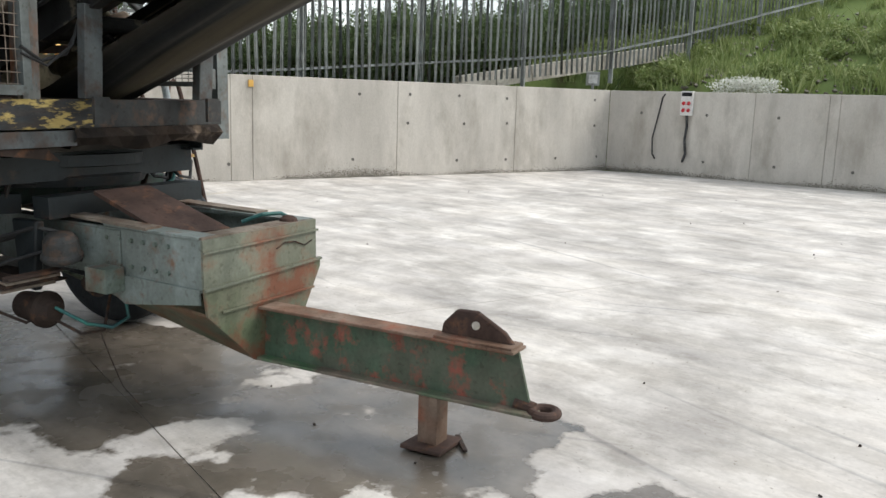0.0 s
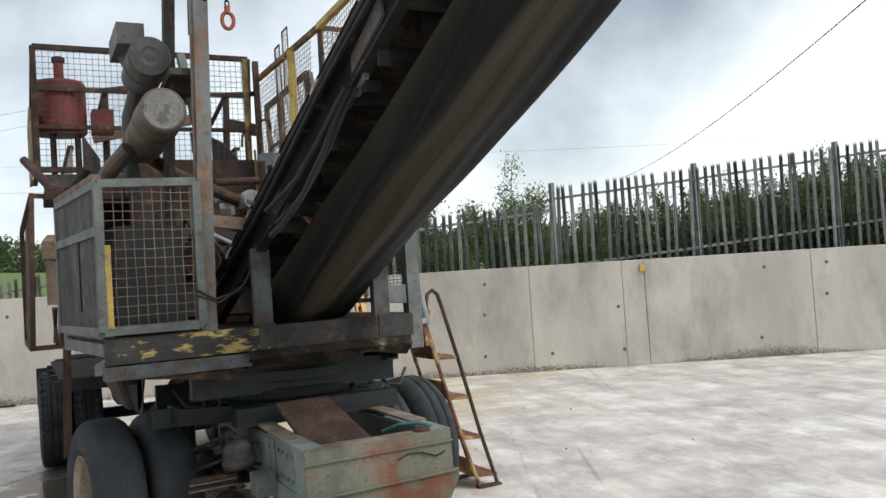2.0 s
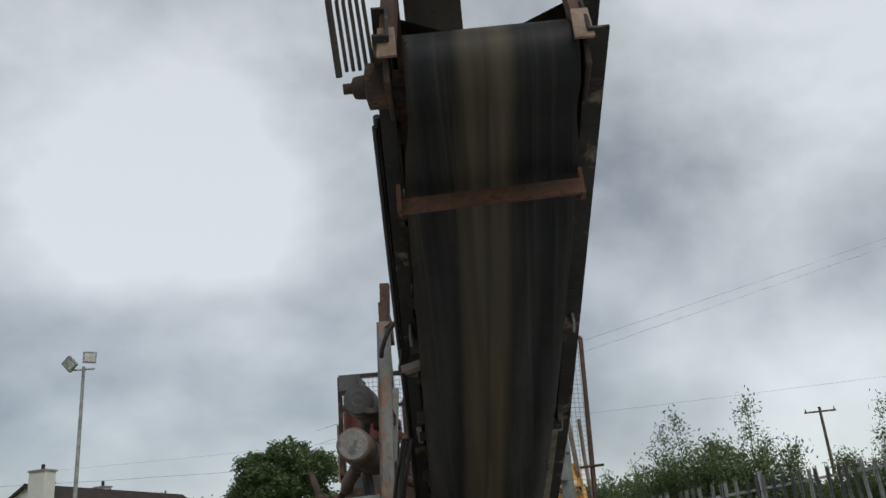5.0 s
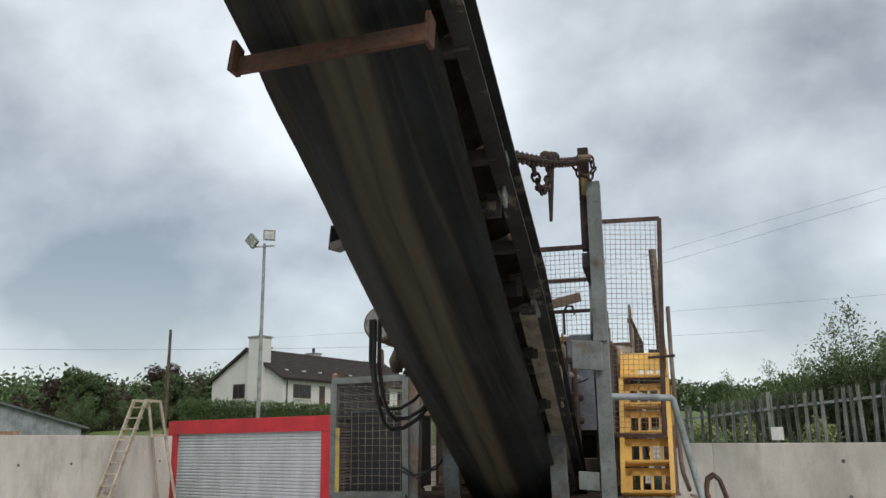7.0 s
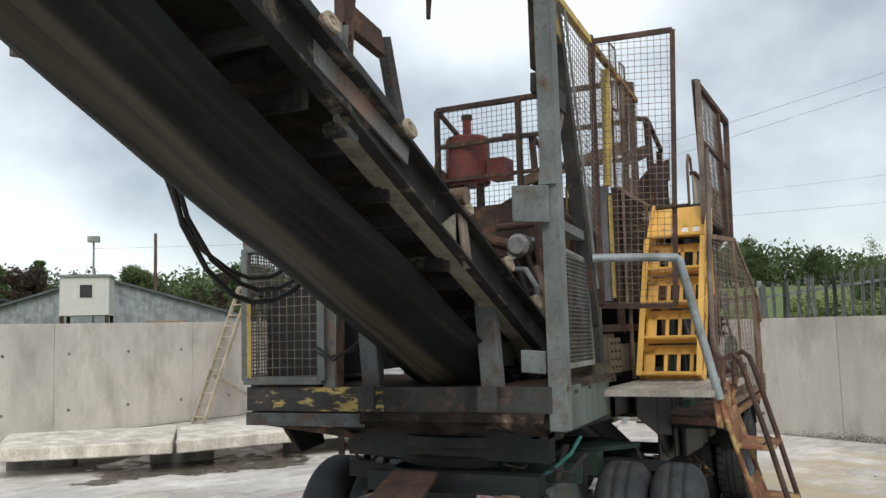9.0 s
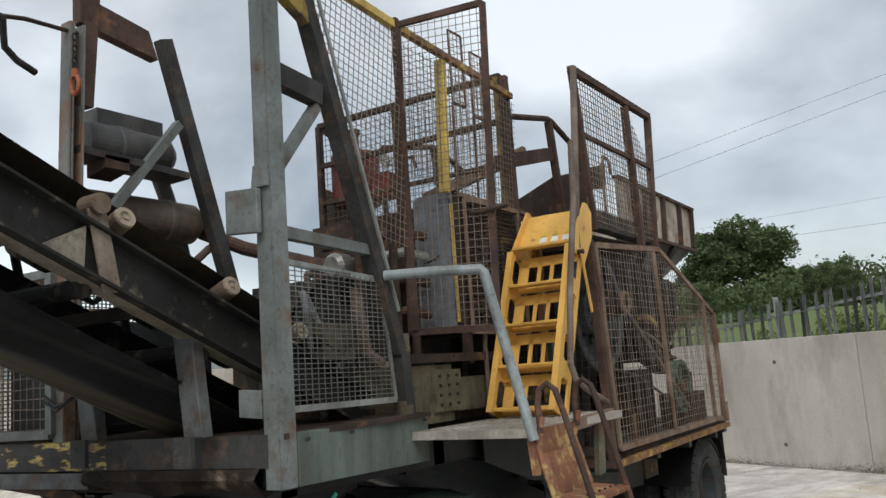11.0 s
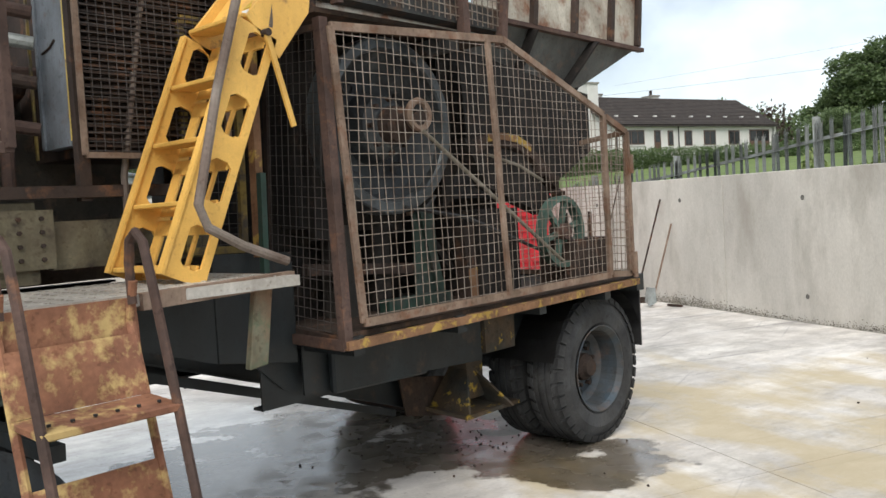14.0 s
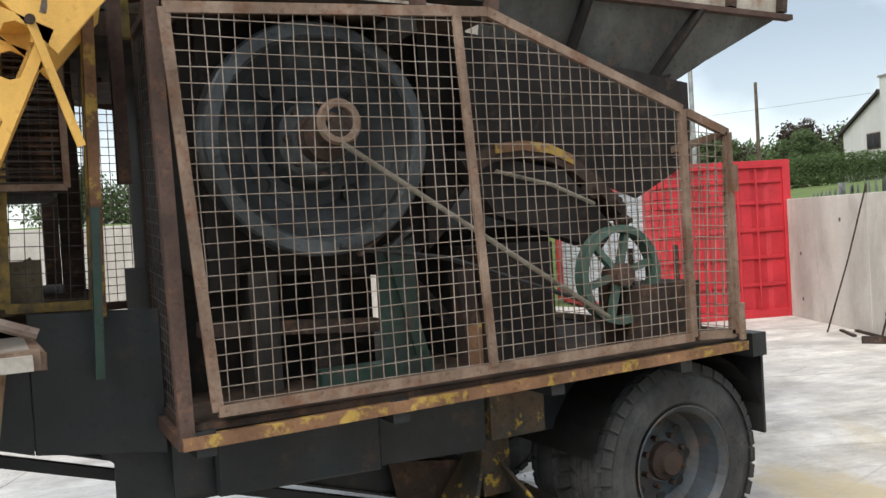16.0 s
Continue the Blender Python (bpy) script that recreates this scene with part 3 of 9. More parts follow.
def part(name, bm, mat, parent=None, label="", bevel=0.0, smooth=False):
    """Links bm, made in the world's metres, as one mesh under a thing or under a part."""
    if bevel:
        sharp = [e for e in bm.edges if len(e.link_faces) == 2 and e.calc_face_angle(0) > 0.6]
        bmesh.ops.bevel(bm, geom=sharp, offset=bevel, segments=1, affect="EDGES", clamp_overlap=True)
    base = BASE[parent.name] if parent else Vector()
    bmesh.ops.translate(bm, verts=bm.verts, vec=-base)
    me = bpy.data.meshes.new(name)
    bm.to_mesh(me)
    bm.free()
    me.materials.append(M[mat] if isinstance(mat, str) else mat)
    if smooth:
        for f in me.polygons:
            f.use_smooth = True
    ob = new(name, me)
    BASE[ob.name] = base
    if parent:
        ob.parent = parent
    return tagged(ob, label) if label else ob


def box(bm, x0, x1, y0, y1, z0, z1, m=None):
    vs = [bm.verts.new((m @ Vector(c)) if m else c) for c in
          ((x0, y0, z0), (x1, y0, z0), (x1, y1, z0), (x0, y1, z0), (x0, y0, z1), (x1, y0, z1), (x1, y1, z1), (x0, y1, z1))]
    for f in ((3, 2, 1, 0), (4, 5, 6, 7), (0, 1, 5, 4), (1, 2, 6, 5), (2, 3, 7, 6), (3, 0, 4, 7)):
        bm.faces.new([vs[i] for i in f])
    return bm


def axes_of(p, q, up=(0, 0, 1)):
    d = (Vector(q) - Vector(p)).normalized()
    u = Vector(up)
    if abs(d.dot(u.normalized())) > 0.98:
        u = Vector((0, 1, 0))
    s = d.cross(u).normalized()
    return d, s, s.cross(d).normalized()


def sweep(bm, p, q, profile, up=(0, 0, 1), cap=True):
    """A straight bar from p to q with a closed outline given as (side, up) pairs."""
    d, s, u = axes_of(p, q, up)
    rings = [[bm.verts.new(Vector(e) + s * a + u * b) for a, b in profile] for e in (p, q)]
    n = len(profile)
    for i in range(n):
        bm.faces.new((rings[0][i], rings[0][(i + 1) % n], rings[1][(i + 1) % n], rings[1][i]))
    if cap:
        bm.faces.new(rings[0][::-1])
        bm.faces.new(rings[1])
    return bm


def bar(bm, p, q, w, h, up=(0, 0, 1)):
    return sweep(bm, p, q, ((-w / 2, -h / 2), (w / 2, -h / 2), (w / 2, h / 2), (-w / 2, h / 2)), up)


def angle_iron(bm, p, q, w=0.05, t=0.006, up=(0, 0, 1), flip=1, flip_up=1):
    f, g = flip, flip_up
    return sweep(bm, p, q, ((0, 0), (f * w, 0), (f * w, g * t), (f * t, g * t), (f * t, g * w), (0, g * w)), up)


def channel(bm, p, q, w=0.06, h=0.15, t=0.01, up=(0, 0, 1), flip=1):
    f = flip
    a, b = h / 2, h / 2 - t
    return sweep(bm, p, q, ((0, -a), (f * w, -a), (f * w, -b), (f * t, -b), (f * t, b), (f * w, b), (f * w, a), (0, a)), up)


def ibeam(bm, p, q, w=0.1, h=0.2, t=0.01, up=(0, 0, 1)):
    a, b, c, d = w / 2, h / 2, t / 2, h / 2 - t
    return sweep(bm, p, q, ((-a, -b), (a, -b), (a, -d), (c, -d), (c, d), (a, d), (a, b), (-a, b), (-a, d), (-c, d), (-c, -d), (-a, -d)), up)


def rod(bm, p, q, r, n=8, r2=None):
    r2 = r if r2 is None else r2
    d, s, u = axes_of(p, q)
    rings = [[bm.verts.new(Vector(e) + (s * math.cos(2 * math.pi * i / n) + u * math.sin(2 * math.pi * i / n)) * rr) for i in range(n)] for e, rr in ((p, r), (q, r2))]
    for i in range(n):
        bm.faces.new((rings[0][i], rings[0][(i + 1) % n], rings[1][(i + 1) % n], rings[1][i]))
    bm.faces.new(rings[0][::-1])
    bm.faces.new(rings[1])
    return bm


def tube(bm, pts, r, n=8):
    """A round bar along a bent line."""
    pts = [Vector(p) for p in pts]
    rings = []
    s = None
    for i, p in enumerate(pts):
        d = (pts[min(i + 1, len(pts) - 1)] - pts[max(i - 1, 0)]).normalized()
        if s is None:
            d, s, u = axes_of(p, p + d)
        s = (s - d * s.dot(d)).normalized()
        u = s.cross(d)
        rings.append([bm.verts.new(p + (s * math.cos(2 * math.pi * k / n) + u * math.sin(2 * math.pi * k / n)) * r) for k in range(n)])
    for a, b in zip(rings, rings[1:]):
        for k in range(n):
            bm.faces.new((a[k], a[(k + 1) % n], b[(k + 1) % n], b[k]))
    bm.faces.new(rings[0][::-1])
    bm.faces.new(rings[-1])
    return bm


def lathe(bm, c, axis, rows, n=32):
    """A turned body round an axis through c; rows of (along, radius), closed where they end at radius 0."""
    c = Vector(c)
    d, s, u = axes_of(c, c + Vector(axis))
    rings = []
    for a, r in rows:
        if r <= 1e-6:
            rings.append([bm.verts.new(c + d * a)])
        else:
            rings.append([bm.verts.new(c + d * a + (s * math.cos(2 * math.pi * k / n) + u * math.sin(2 * math.pi * k / n)) * r) for k in range(n)])
    for a, b in zip(rings, rings[1:]):
        for k in range(n):
            k2 = (k + 1) % n
            if len(a) == 1 and len(b) > 1:
                bm.faces.new((a[0], b[k2], b[k]))
            elif len(b) == 1 and len(a) > 1:
                bm.faces.new((a[k], a[k2], b[0]))
            elif len(a) > 1:
                bm.faces.new((a[k], a[k2], b[k2], b[k]))
    bmesh.ops.recalc_face_normals(bm, faces=bm.faces)
    return bm


def plate(bm, pts, t, normal=None):
    """A flat plate with the given outline, t thick along its normal."""
    pts = [Vector(p) for p in pts]
    n = Vector(normal).normalized() if normal else (pts[1] - pts[0]).cross(pts[2] - pts[1]).normalized()
    a = [bm.verts.new(p) for p in pts]
    b = [bm.verts.new(p + n * t) for p in pts]
    k = len(pts)
    bm.faces.new(a[::-1])
    bm.faces.new(b)
    for i in range(k):
        bm.faces.new((a[i], a[(i + 1) % k], b[(i + 1) % k], b[i]))
    bmesh.ops.recalc_face_normals(bm, faces=bm.faces)
    return bm


def wire_mesh(bm, o, eu, ev, outline, pitch=0.05, r=0.0022, wob=0.0, pitch_v=None):
    """Welded wires in the plane of o, eu, ev, clipped to an outline of (u, v) pairs that is convex."""
    o, eu, ev = Vector(o), Vector(eu).normalized(), Vector(ev).normalized()
    nrm = eu.cross(ev)
    def run(axis, step):
        vals = [q[axis] for q in outline]
        k = min(vals) + step * 0.5
        while k < max(vals):
            hits = []
            for a, b in zip(outline, outline[1:] + outline[:1]):
                if (a[axis] - k) * (b[axis] - k) < 0:
                    f = (k - a[axis]) / (b[axis] - a[axis])
                    hits.append(a[1 - axis] + f * (b[1 - axis] - a[1 - axis]))
            if len(hits) >= 2:
                lo, hi = min(hits), max(hits)
                steps = 4 if wob else 1
                row = []
                for i in range(steps + 1):
                    w = lo + (hi - lo) * i / steps
                    j = wob * math.sin(k * 31 + i * 2.1) if 0 < i < steps else 0
                    uv = (k + j, w) if axis == 0 else (w, k + j)
                    row.append(o + eu * uv[0] + ev * uv[1] + nrm * (j + (r if axis else -r)))
                side = eu if axis == 0 else ev
                prev = None
                for p in row:
                    ring = [bm.verts.new(p + side * (r * sx) + nrm * (r * sy)) for sx, sy in ((-1, -1), (1, -1), (1, 1), (-1, 1))]
                    if prev:
                        for i in range(4):
                            bm.faces.new((prev[i], prev[(i + 1) % 4], ring[(i + 1) % 4], ring[i]))
                    prev = ring
            k += step
    run(0, pitch)
    run(1, pitch_v or pitch)
    return bm


def B():
    return bmesh.new()


# ---- ground and yard ----
W0, WD, WN = Vector((-0.7, 11.55, 0)), Vector((0.888, -0.459, 0)).normalized(), Vector((0.459, 0.888, 0)).normalized()


def on_wall(s, off=0.0, z=0.0):
    """A point by its way along the north wall, its distance behind the wall's face, and its height."""
    return W0 + WD * s + WN * off + Vector((0, 0, z))


def smooth(x, a, b):
    k = min(1, max(0, (x - a) / (b - a)))
    return k * k * (3 - 2 * k)


def east(y):
    """The face of the east wall at a way y."""
    return 16.17 - (2.85 - y) * 0.123


def lie(x, y):
    """The height of the land at a place."""
    p = Vector((x, y, 0)) - W0
    d, s = p.dot(WN) - 0.85, p.dot(WD)
    z = -0.06
    if d > 0 and s < 40:
        low = float(np.interp(s, [-6, 8, 14, 19, 30, 40], [1.45, 1.3, 1.5, 2.25, 4.6, 6]))
        low = 1.35 + (low - 1.35) * math.exp(-max(0.0, d - 3.5) / 5)
        z = max(z, -0.06 + (low + 7.5 * (1 - math.exp(-d / 48)) * float(np.interp(s, [-45, -22, -8, 4, 14, 22, 32], [0.74, 0.5, 0.36, 0.3, 0.2, 0.25, 0.5])) + 0.06) * smooth(d, 0.0, 0.5))
    e = x - east(y) - 0.85
    if e > 0:
        z = max(z, -0.06 + (1.72 + 0.36 * min(e, 12) * math.exp(-max(0.0, d - 4.5) / 5) + 0.06) * smooth(e, 0.0, 0.5))
    w = -13.2 - x
    if w > 0:
        z = max(z, -0.06 + float(np.interp(w, [0, 30, 60, 120, 300], [1.5, 1.8, 3.2, 6.0, 9.0])) * smooth(w, 0.0, 0.8))
    if z > 0.5:
        z += 0.10 * noise.noise((x * 0.35, y * 0.35, 0)) + 0.5 * noise.noise((x * 0.03, y * 0.03, 3))* smooth(d, 10, 40)
    return z


xs = np.concatenate([np.linspace(-900, -60, 14), np.linspace(-52, -16, 10), np.arange(-14, 32, 0.55), np.linspace(36, 80, 8), np.linspace(120, 900, 10)])
ys = np.concatenate([np.linspace(-900, -40, 10), np.linspace(-30, -8, 8), np.arange(-6, 26, 0.55), np.linspace(30, 120, 20), np.linspace(160, 900, 10)])
verts = [(float(x), float(y), lie(x, y)) for y in ys for x in xs]
nx = len(xs)
faces = [(j * nx + i, j * nx + i + 1, (j + 1) * nx + i + 1, (j + 1) * nx + i) for j in range(len(ys) - 1) for i in range(nx - 1)]
me = bpy.data.meshes.new("ground")
me.from_pydata(verts, [], faces)
me.materials.append(M["grass"])
for f in me.polygons:
    f.use_smooth = True
tagged(new("ground", me), "rough green grassland rising behind the walls", "ground", kind="structure")

# the yard's slab, cast in bays with open joints
bm = B()
yard_pts = [(-12.3, -16), (17, -16), (15.95, 3.1), (-5.3, 14.05), (-10.8, 12.7), (-12.3, 4)]
plate(bm, [(x, y, -0.036) for x, y in yard_pts], 0.03, (0, 0, 1))
pavement = tagged(part("pavement", bm, "joint"), "pale concrete yard in cast bays with damp patches", "pavement", kind="structure")
BAY = 5.0


def clip(poly, a, b, c):
    """Keeps the part of a polygon where a*x + b*y <= c."""
    out = []
    for p, q in zip(poly, poly[1:] + poly[:1]):
        fp, fq = a * p[0] + b * p[1] - c, a * q[0] + b * q[1] - c
        if fp <= 0:
            out.append(p)
        if fp * fq < 0:
            k = fp / (fp - fq)
            out.append((p[0] + k * (q[0] - p[0]), p[1] + k * (q[1] - p[1])))
    return out


BAYS = [(-14.3, 0.063), (-9.3, 0.063), (-4.3, 0.063), (0.7, 0.063), (5.7, 0.063), (10.98, 0.15), (16.3, 0.15), (21.6, 0.15), (27, 0.15)]
for (sa, ka_), (sb_, kb_) in zip(BAYS, BAYS[1:]):
    for j in range(-6, 2):
        d0 = -4.31 + BAY * j
        g_ = 0.0035
        poly = [tuple(on_wall(s + k * (-4.35 - d), d).xy) for s, k, d in ((sa + g_, ka_, d0 + g_), (sb_ - g_, kb_, d0 + g_), (sb_ - g_, kb_, d0 + BAY - g_), (sa + g_, ka_, d0 + BAY - g_))]
        for p, q in zip(yard_pts, yard_pts[1:] + yard_pts[:1]):
            poly = clip(poly, -(p[1] - q[1]), (p[0] - q[0]), -(p[1] - q[1]) * p[0] + (p[0] - q[0]) * p[1]) if poly else poly
        if len(poly) > 2:
            bm = B()
            plate(bm, [(x, y, -0.2) for x, y in poly], 0.2, (0, 0, 1))
            ob = part("slab", bm, "yard", pavement)

# ---- walls ----
def cast_wall(name, a, b, ha, hb, back, label, holes=(), joints=(), thick=0.28):
    """A cast wall from a to b with tie holes at (way along, height) and joint grooves; back: the way it thickens."""
    a, b, back = Vector(a), Vector(b), Vector(back).normalized()
    d = (b - a).normalized()
    length = (b - a).length
    wall = None
    cuts = [0.0] + sorted(joints) + [length]
    bm = B()
    plate(bm, [a + back * 0.02, b + back * 0.02, b + back * 0.02 + Vector((0, 0, hb - 0.01)), a + back * 0.02 + Vector((0, 0, ha - 0.01))], thick - 0.04, back)
    wall = tagged(part(name, bm, "concrete"), label, "wall", kind="structure")
    for u, v in zip(cuts, cuts[1:]):
        bm = B()
        u2, v2 = u + 0.004, v - 0.004
        hu, hv = ha + (hb - ha) * u / length, ha + (hb - ha) * v / length
        plate(bm, [a + d * u2, a + d * v2, a + d * v2 + Vector((0, 0, hv)), a + d * u2 + Vector((0, 0, hu))], thick, back)
        part("panel", bm, "concrete", wall, bevel=0.008)
    for s, z in holes:
        bm = B()
        c = a + d * s + Vector((0, 0, z))
        lathe(bm, c - back * 0.003, -back, [(0.0, 0), (0.0, 0.018), (0.004, 0.026), (0.0, 0.032), (-0.002, 0.032)], 10)
        part("tie_hole", bm, "hole", wall)
    return wall


random.seed(4)
holes = [(s + random.uniform(-0.1, 0.1), z + random.uniform(-0.03, 0.03)) for s in np.arange(0.6, 24, 1.22) for z in (0.32, 1.05, 1.58) if random.random() < 0.5]
cast_wall("wall_north", on_wall(-5.2), on_wall(19.0), 1.93, 1.83, WN, "stained cast concrete retaining wall with tie holes", holes, (2.6, 5.2, 8.1, 11.0, 13.6, 15.25, 15.65, 18.6, 21.5))
c1 = on_wall(19.0)
holes = [(s, z) for s in np.arange(0.8, 15, 1.5) for z in (0.35, 1.35) if random.random() < 0.6]
cast_wall("wall_east", (c1.x - 0.02, c1.y, 0), (east(-15.9), -15.9, 0), 1.83, 1.9, (1, -0.12, 0), "pale cast concrete retaining wall with vertical joints", holes, (3.3, 4.75, 4.95, 8.0, 11.5))
cast_wall("wall_west", (-12.4, 4.0, 0), (-10.85, 12.75, 0), 2.2, 2.2, (-1, 0.17, 0), "pale cast concrete retaining wall with tie holes", [(s, z) for s in np.arange(0.7, 8.6, 1.3) for z in (0.5, 1.6)], (3.0, 6.2))
cast_wall("wall_southwest", (-12.4, -15.9, 0), (-12.4, 3.98, 0), 2.2, 2.2, (-1, 0, 0), "pale cast concrete retaining wall", [(s, z) for s in np.arange(0.7, 19, 1.6) for z in (0.5, 1.6)], (5.0, 10.0, 15.0))

# ---- palisade fence behind the north wall ----
def fence_top(s):
    return float(np.interp(s, [-5, -3.7, -1.65, 0, 1.28, 3.7, 6.3, 8.94, 8.98, 11.6, 14.2, 17, 20, 31], [2.05, 2.13, 2.27, 2.43, 2.54, 2.75, 2.95, 3.08, 3.36, 3.55, 3.77, 4.0, 4.35, 7.0]))


fence = thing("palisade_fence", on_wall(8, 0.42, 1.4), "weathered galvanised steel palisade fence with pointed pales", "fence")
PALE = 1.95
bm = B()
prof = [(-0.034, 0.0), (-0.020, 0.010), (-0.007, 0.0), (0.007, 0.0), (0.020, 0.010), (0.034, 0.0)]
rows_ = []
for z in (0, PALE - 0.10):
    rows_.append([bm.verts.new((x, y, z)) for x, y in prof])
for i in range(5):
    bm.faces.new((rows_[0][i], rows_[0][i + 1], rows_[1][i + 1], rows_[1][i]))
for i0, i1, tipx in ((0, 2, -0.030), (2, 3, 0.0), (3, 5, 0.030)):
    tip = bm.verts.new((tipx, 0.012, PALE - (0.03 if tipx else 0)))
    for i in range(i0, i1):
        bm.faces.new((rows_[1][i], rows_[1][i + 1], tip))
bmesh.ops.solidify(bm, geom=bm.faces[:], thickness=0.003)
pale_mesh = bpy.data.meshes.new("pale")
bm.to_mesh(pale_mesh)
bm.free()
pale_mesh.materials.append(M["fence"])
fa = math.atan2(WD.y, WD.x)
s = -5.1
while s < 30:
    p = on_wall(s, 0.42 + max(0, s - 19) * 0.05, fence_top(s) - PALE)
    ob = new("pale", pale_mesh)
    ob.parent = fence
    ob.matrix_local = Matrix.Translation(p - fence.location) @ Matrix.Rotation(fa + random.uniform(-0.05, 0.05), 4, "Z") @ Matrix.Rotation(random.uniform(-0.03, 0.03), 4, "Y")
    s += 0.152
posts = [-4.2, -1.65, 1.28, 3.8, 6.4, 8.97, 11.6, 14.2, 16.8, 19.4, 22, 24.6, 27.2, 29.8]
for a, b in zip(posts, posts[1:]):
    bm = B()
    zt = fence_top(a + 0.02) + 0.02
    p = on_wall(a, 0.47, 0)
    ibeam(bm, p + Vector((0, 0, zt - 2.3)), p + Vector((0, 0, zt)), 0.07, 0.09, 0.008)
    part("post", bm, "fence", fence)
    for drop in (0.30, 1.55):
        bm = B()
        angle_iron(bm, on_wall(a, 0.445, fence_top(a + 0.02) - drop), on_wall(b, 0.445, fence_top(b - 0.02) - drop), 0.045, 0.006)
        part("rail", bm, "fence", fence)
bm = B()
c = on_wall(3.95, 0.36, 2.05)
box(bm, -0.09, 0.09, -0.05, 0.05, -0.11, 0.11, Matrix.Translation(c) @ Matrix.Rotation(fa, 4, "Z"))
lampbox = tagged(part("fence_lamp", bm, "white", bevel=0.012), "small white lamp box fixed on the fence", "lamp")

# ---- red container store ----
K, e1, e2 = Vector((-6.1, 11.7, 0)), Vector((-0.93, 0.36, 0)).normalized(), Vector((0.36, 0.93, 0)).normalized()
CM = Matrix.Translation(K) @ Matrix(((e1.x, e2.x, 0, 0), (e1.y, e2.y, 0, 0), (0, 0, 1, 0), (0, 0, 0, 1)))
store = thing("shipping_container", K, "red steel shipping container with a grey roller shutter", "container")
L_, W_, H_ = 6.06, 2.44, 2.59


def ribbed(bm, p, u, v, length, height, pitch=0.28, depth=0.036):
    """A wall of folded sheet from p along u, standing on v, its folds pushed along -n."""
    n = u.cross(v)
    x = 0.0
    pts = []
    while x < length - 1e-6:
        for f, dd in ((0, 0), (0.25, 0), (0.4, -depth), (0.75, -depth), (0.9, 0)):
            if x + f * pitch < length:
                pts.append((x + f * pitch, dd))
        x += pitch
    pts.append((length, 0))
    lo = [bm.verts.new(p + u * a + n * b) for a, b in pts]
    hi = [bm.verts.new(p + u * a + n * b + v * height) for a, b in pts]
    for i in range(len(pts) - 1):
        bm.faces.new((lo[i], lo[i + 1], hi[i + 1], hi[i]))


def cbox(x0, x1, y0, y1, z0, z1, name, mat, bevel=0.006):
    bm = B()
    box(bm, x0, x1, y0, y1, z0, z1, CM)
    bmesh.ops.recalc_face_normals(bm, faces=bm.faces)
    return part(name, bm, mat, store, bevel=bevel)


for x in (0, L_ - 0.13):
    for y in (0, W_ - 0.13):
        cbox(x, x + 0.13, y, y + 0.13, 0, H_, "corner_post", "red")
cbox(0.13, L_ - 0.13, 0.0, 0.12, H_ - 0.34, H_, "header", "red")
cbox(0.13, L_ - 0.13, 0.0, 0.12, 0.0, 0.13, "sill", "red")
cbox(0.13, L_ - 0.13, W_ - 0.1, W_, H_ - 0.12, H_, "top_rail", "red")
for x in (0, L_ - 0.1):
    cbox(x, x + 0.1, 0.13, W_ - 0.13, H_ - 0.12, H_, "top_rail", "red")
    cbox(x, x + 0.1, 0.13, W_ - 0.13, 0, 0.14, "bottom_rail", "red")
cbox(0.05, L_ - 0.05, 0.05, W_ - 0.05, H_ - 0.03, H_ - 0.01, "roof", "red")
for x in (0.13, L_ - 0.38):
    cbox(x, x + 0.25, 0.012, 0.1, 0.13, H_ - 0.34, "jamb", "red")
bm = B()
line_ = []
z = 0.13
while z < H_ - 0.34:
    line_ += [(0.075, z), (0.056, z + 0.018), (0.056, z + 0.055), (0.075, z + 0.073)]
    z += 0.077
cols_ = [[bm.verts.new(CM @ Vector((x, y, zz))) for y, zz in line_] for x in (0.38, L_ - 0.38)]
for k in range(len(line_) - 1):
    bm.faces.new((cols_[0][k], cols_[0][k + 1], cols_[1][k + 1], cols_[1][k]))
part("roller_shutter", bm, "shutter", store, "grey slatted roller shutter")
# the end with its folded sheet, faced with cross bars
bm = B()
ribbed(bm, CM @ Vector((0.05, 0.13, 0.14)), e2, Vector((0, 0, 1)), W_ - 0.26, H_ - 0.26, 0.5, 0.03)
part("end_wall", bm, "red", store)
for z in (0.55, 1.0, 1.45, 1.9, 2.25):
    cbox(0.018, 0.05, 0.16, W_ - 0.16, z - 0.03, z + 0.03, "rib", "red", 0.008)
for y in (0.62, 0.95, 1.5, 1.83):
    bm = B()
    rod(bm, CM @ Vector((-0.012, y, 0.16)), CM @ Vector((-0.012, y, H_ - 0.14)), 0.017, 10)
    part("lock_bar", bm, "red", store)
for y in (0.25, 1.22):
    bm = B()
    ribbed(bm, CM @ Vector((L_ - 0.05, W_ - 0.13, 0.14)), -e2, Vector((0, 0, 1)), W_ - 0.26, H_ - 0.26) if y < 1 else ribbed(bm, CM @ Vector((0.13, W_ - 0.02, 0.1)), e1, Vector((0, 0, 1)), L_ - 0.26, H_ - 0.2)
    part("side_wall", bm, "red", store)

# ---- precast slabs on blocks ----
def precast(pts, z0, z1, label):
    bm = B()
    plate(bm, [(x, y, z0) for x, y in pts], z1 - z0, (0, 0, 1))
    return tagged(part("precast_slab", bm, "concrete_pale", bevel=0.015), label, "slab", "precast slabs")


def block(x, y, a):
    bm = B()
    box(bm, -0.45, 0.45, -0.2, 0.2, 0, 0.24, pose(x, y, 0, 0, 0, a))
    return tagged(part("concrete_block", bm, "concrete_dark", bevel=0.012), "rough concrete block under a precast slab", "block", "slab blocks")


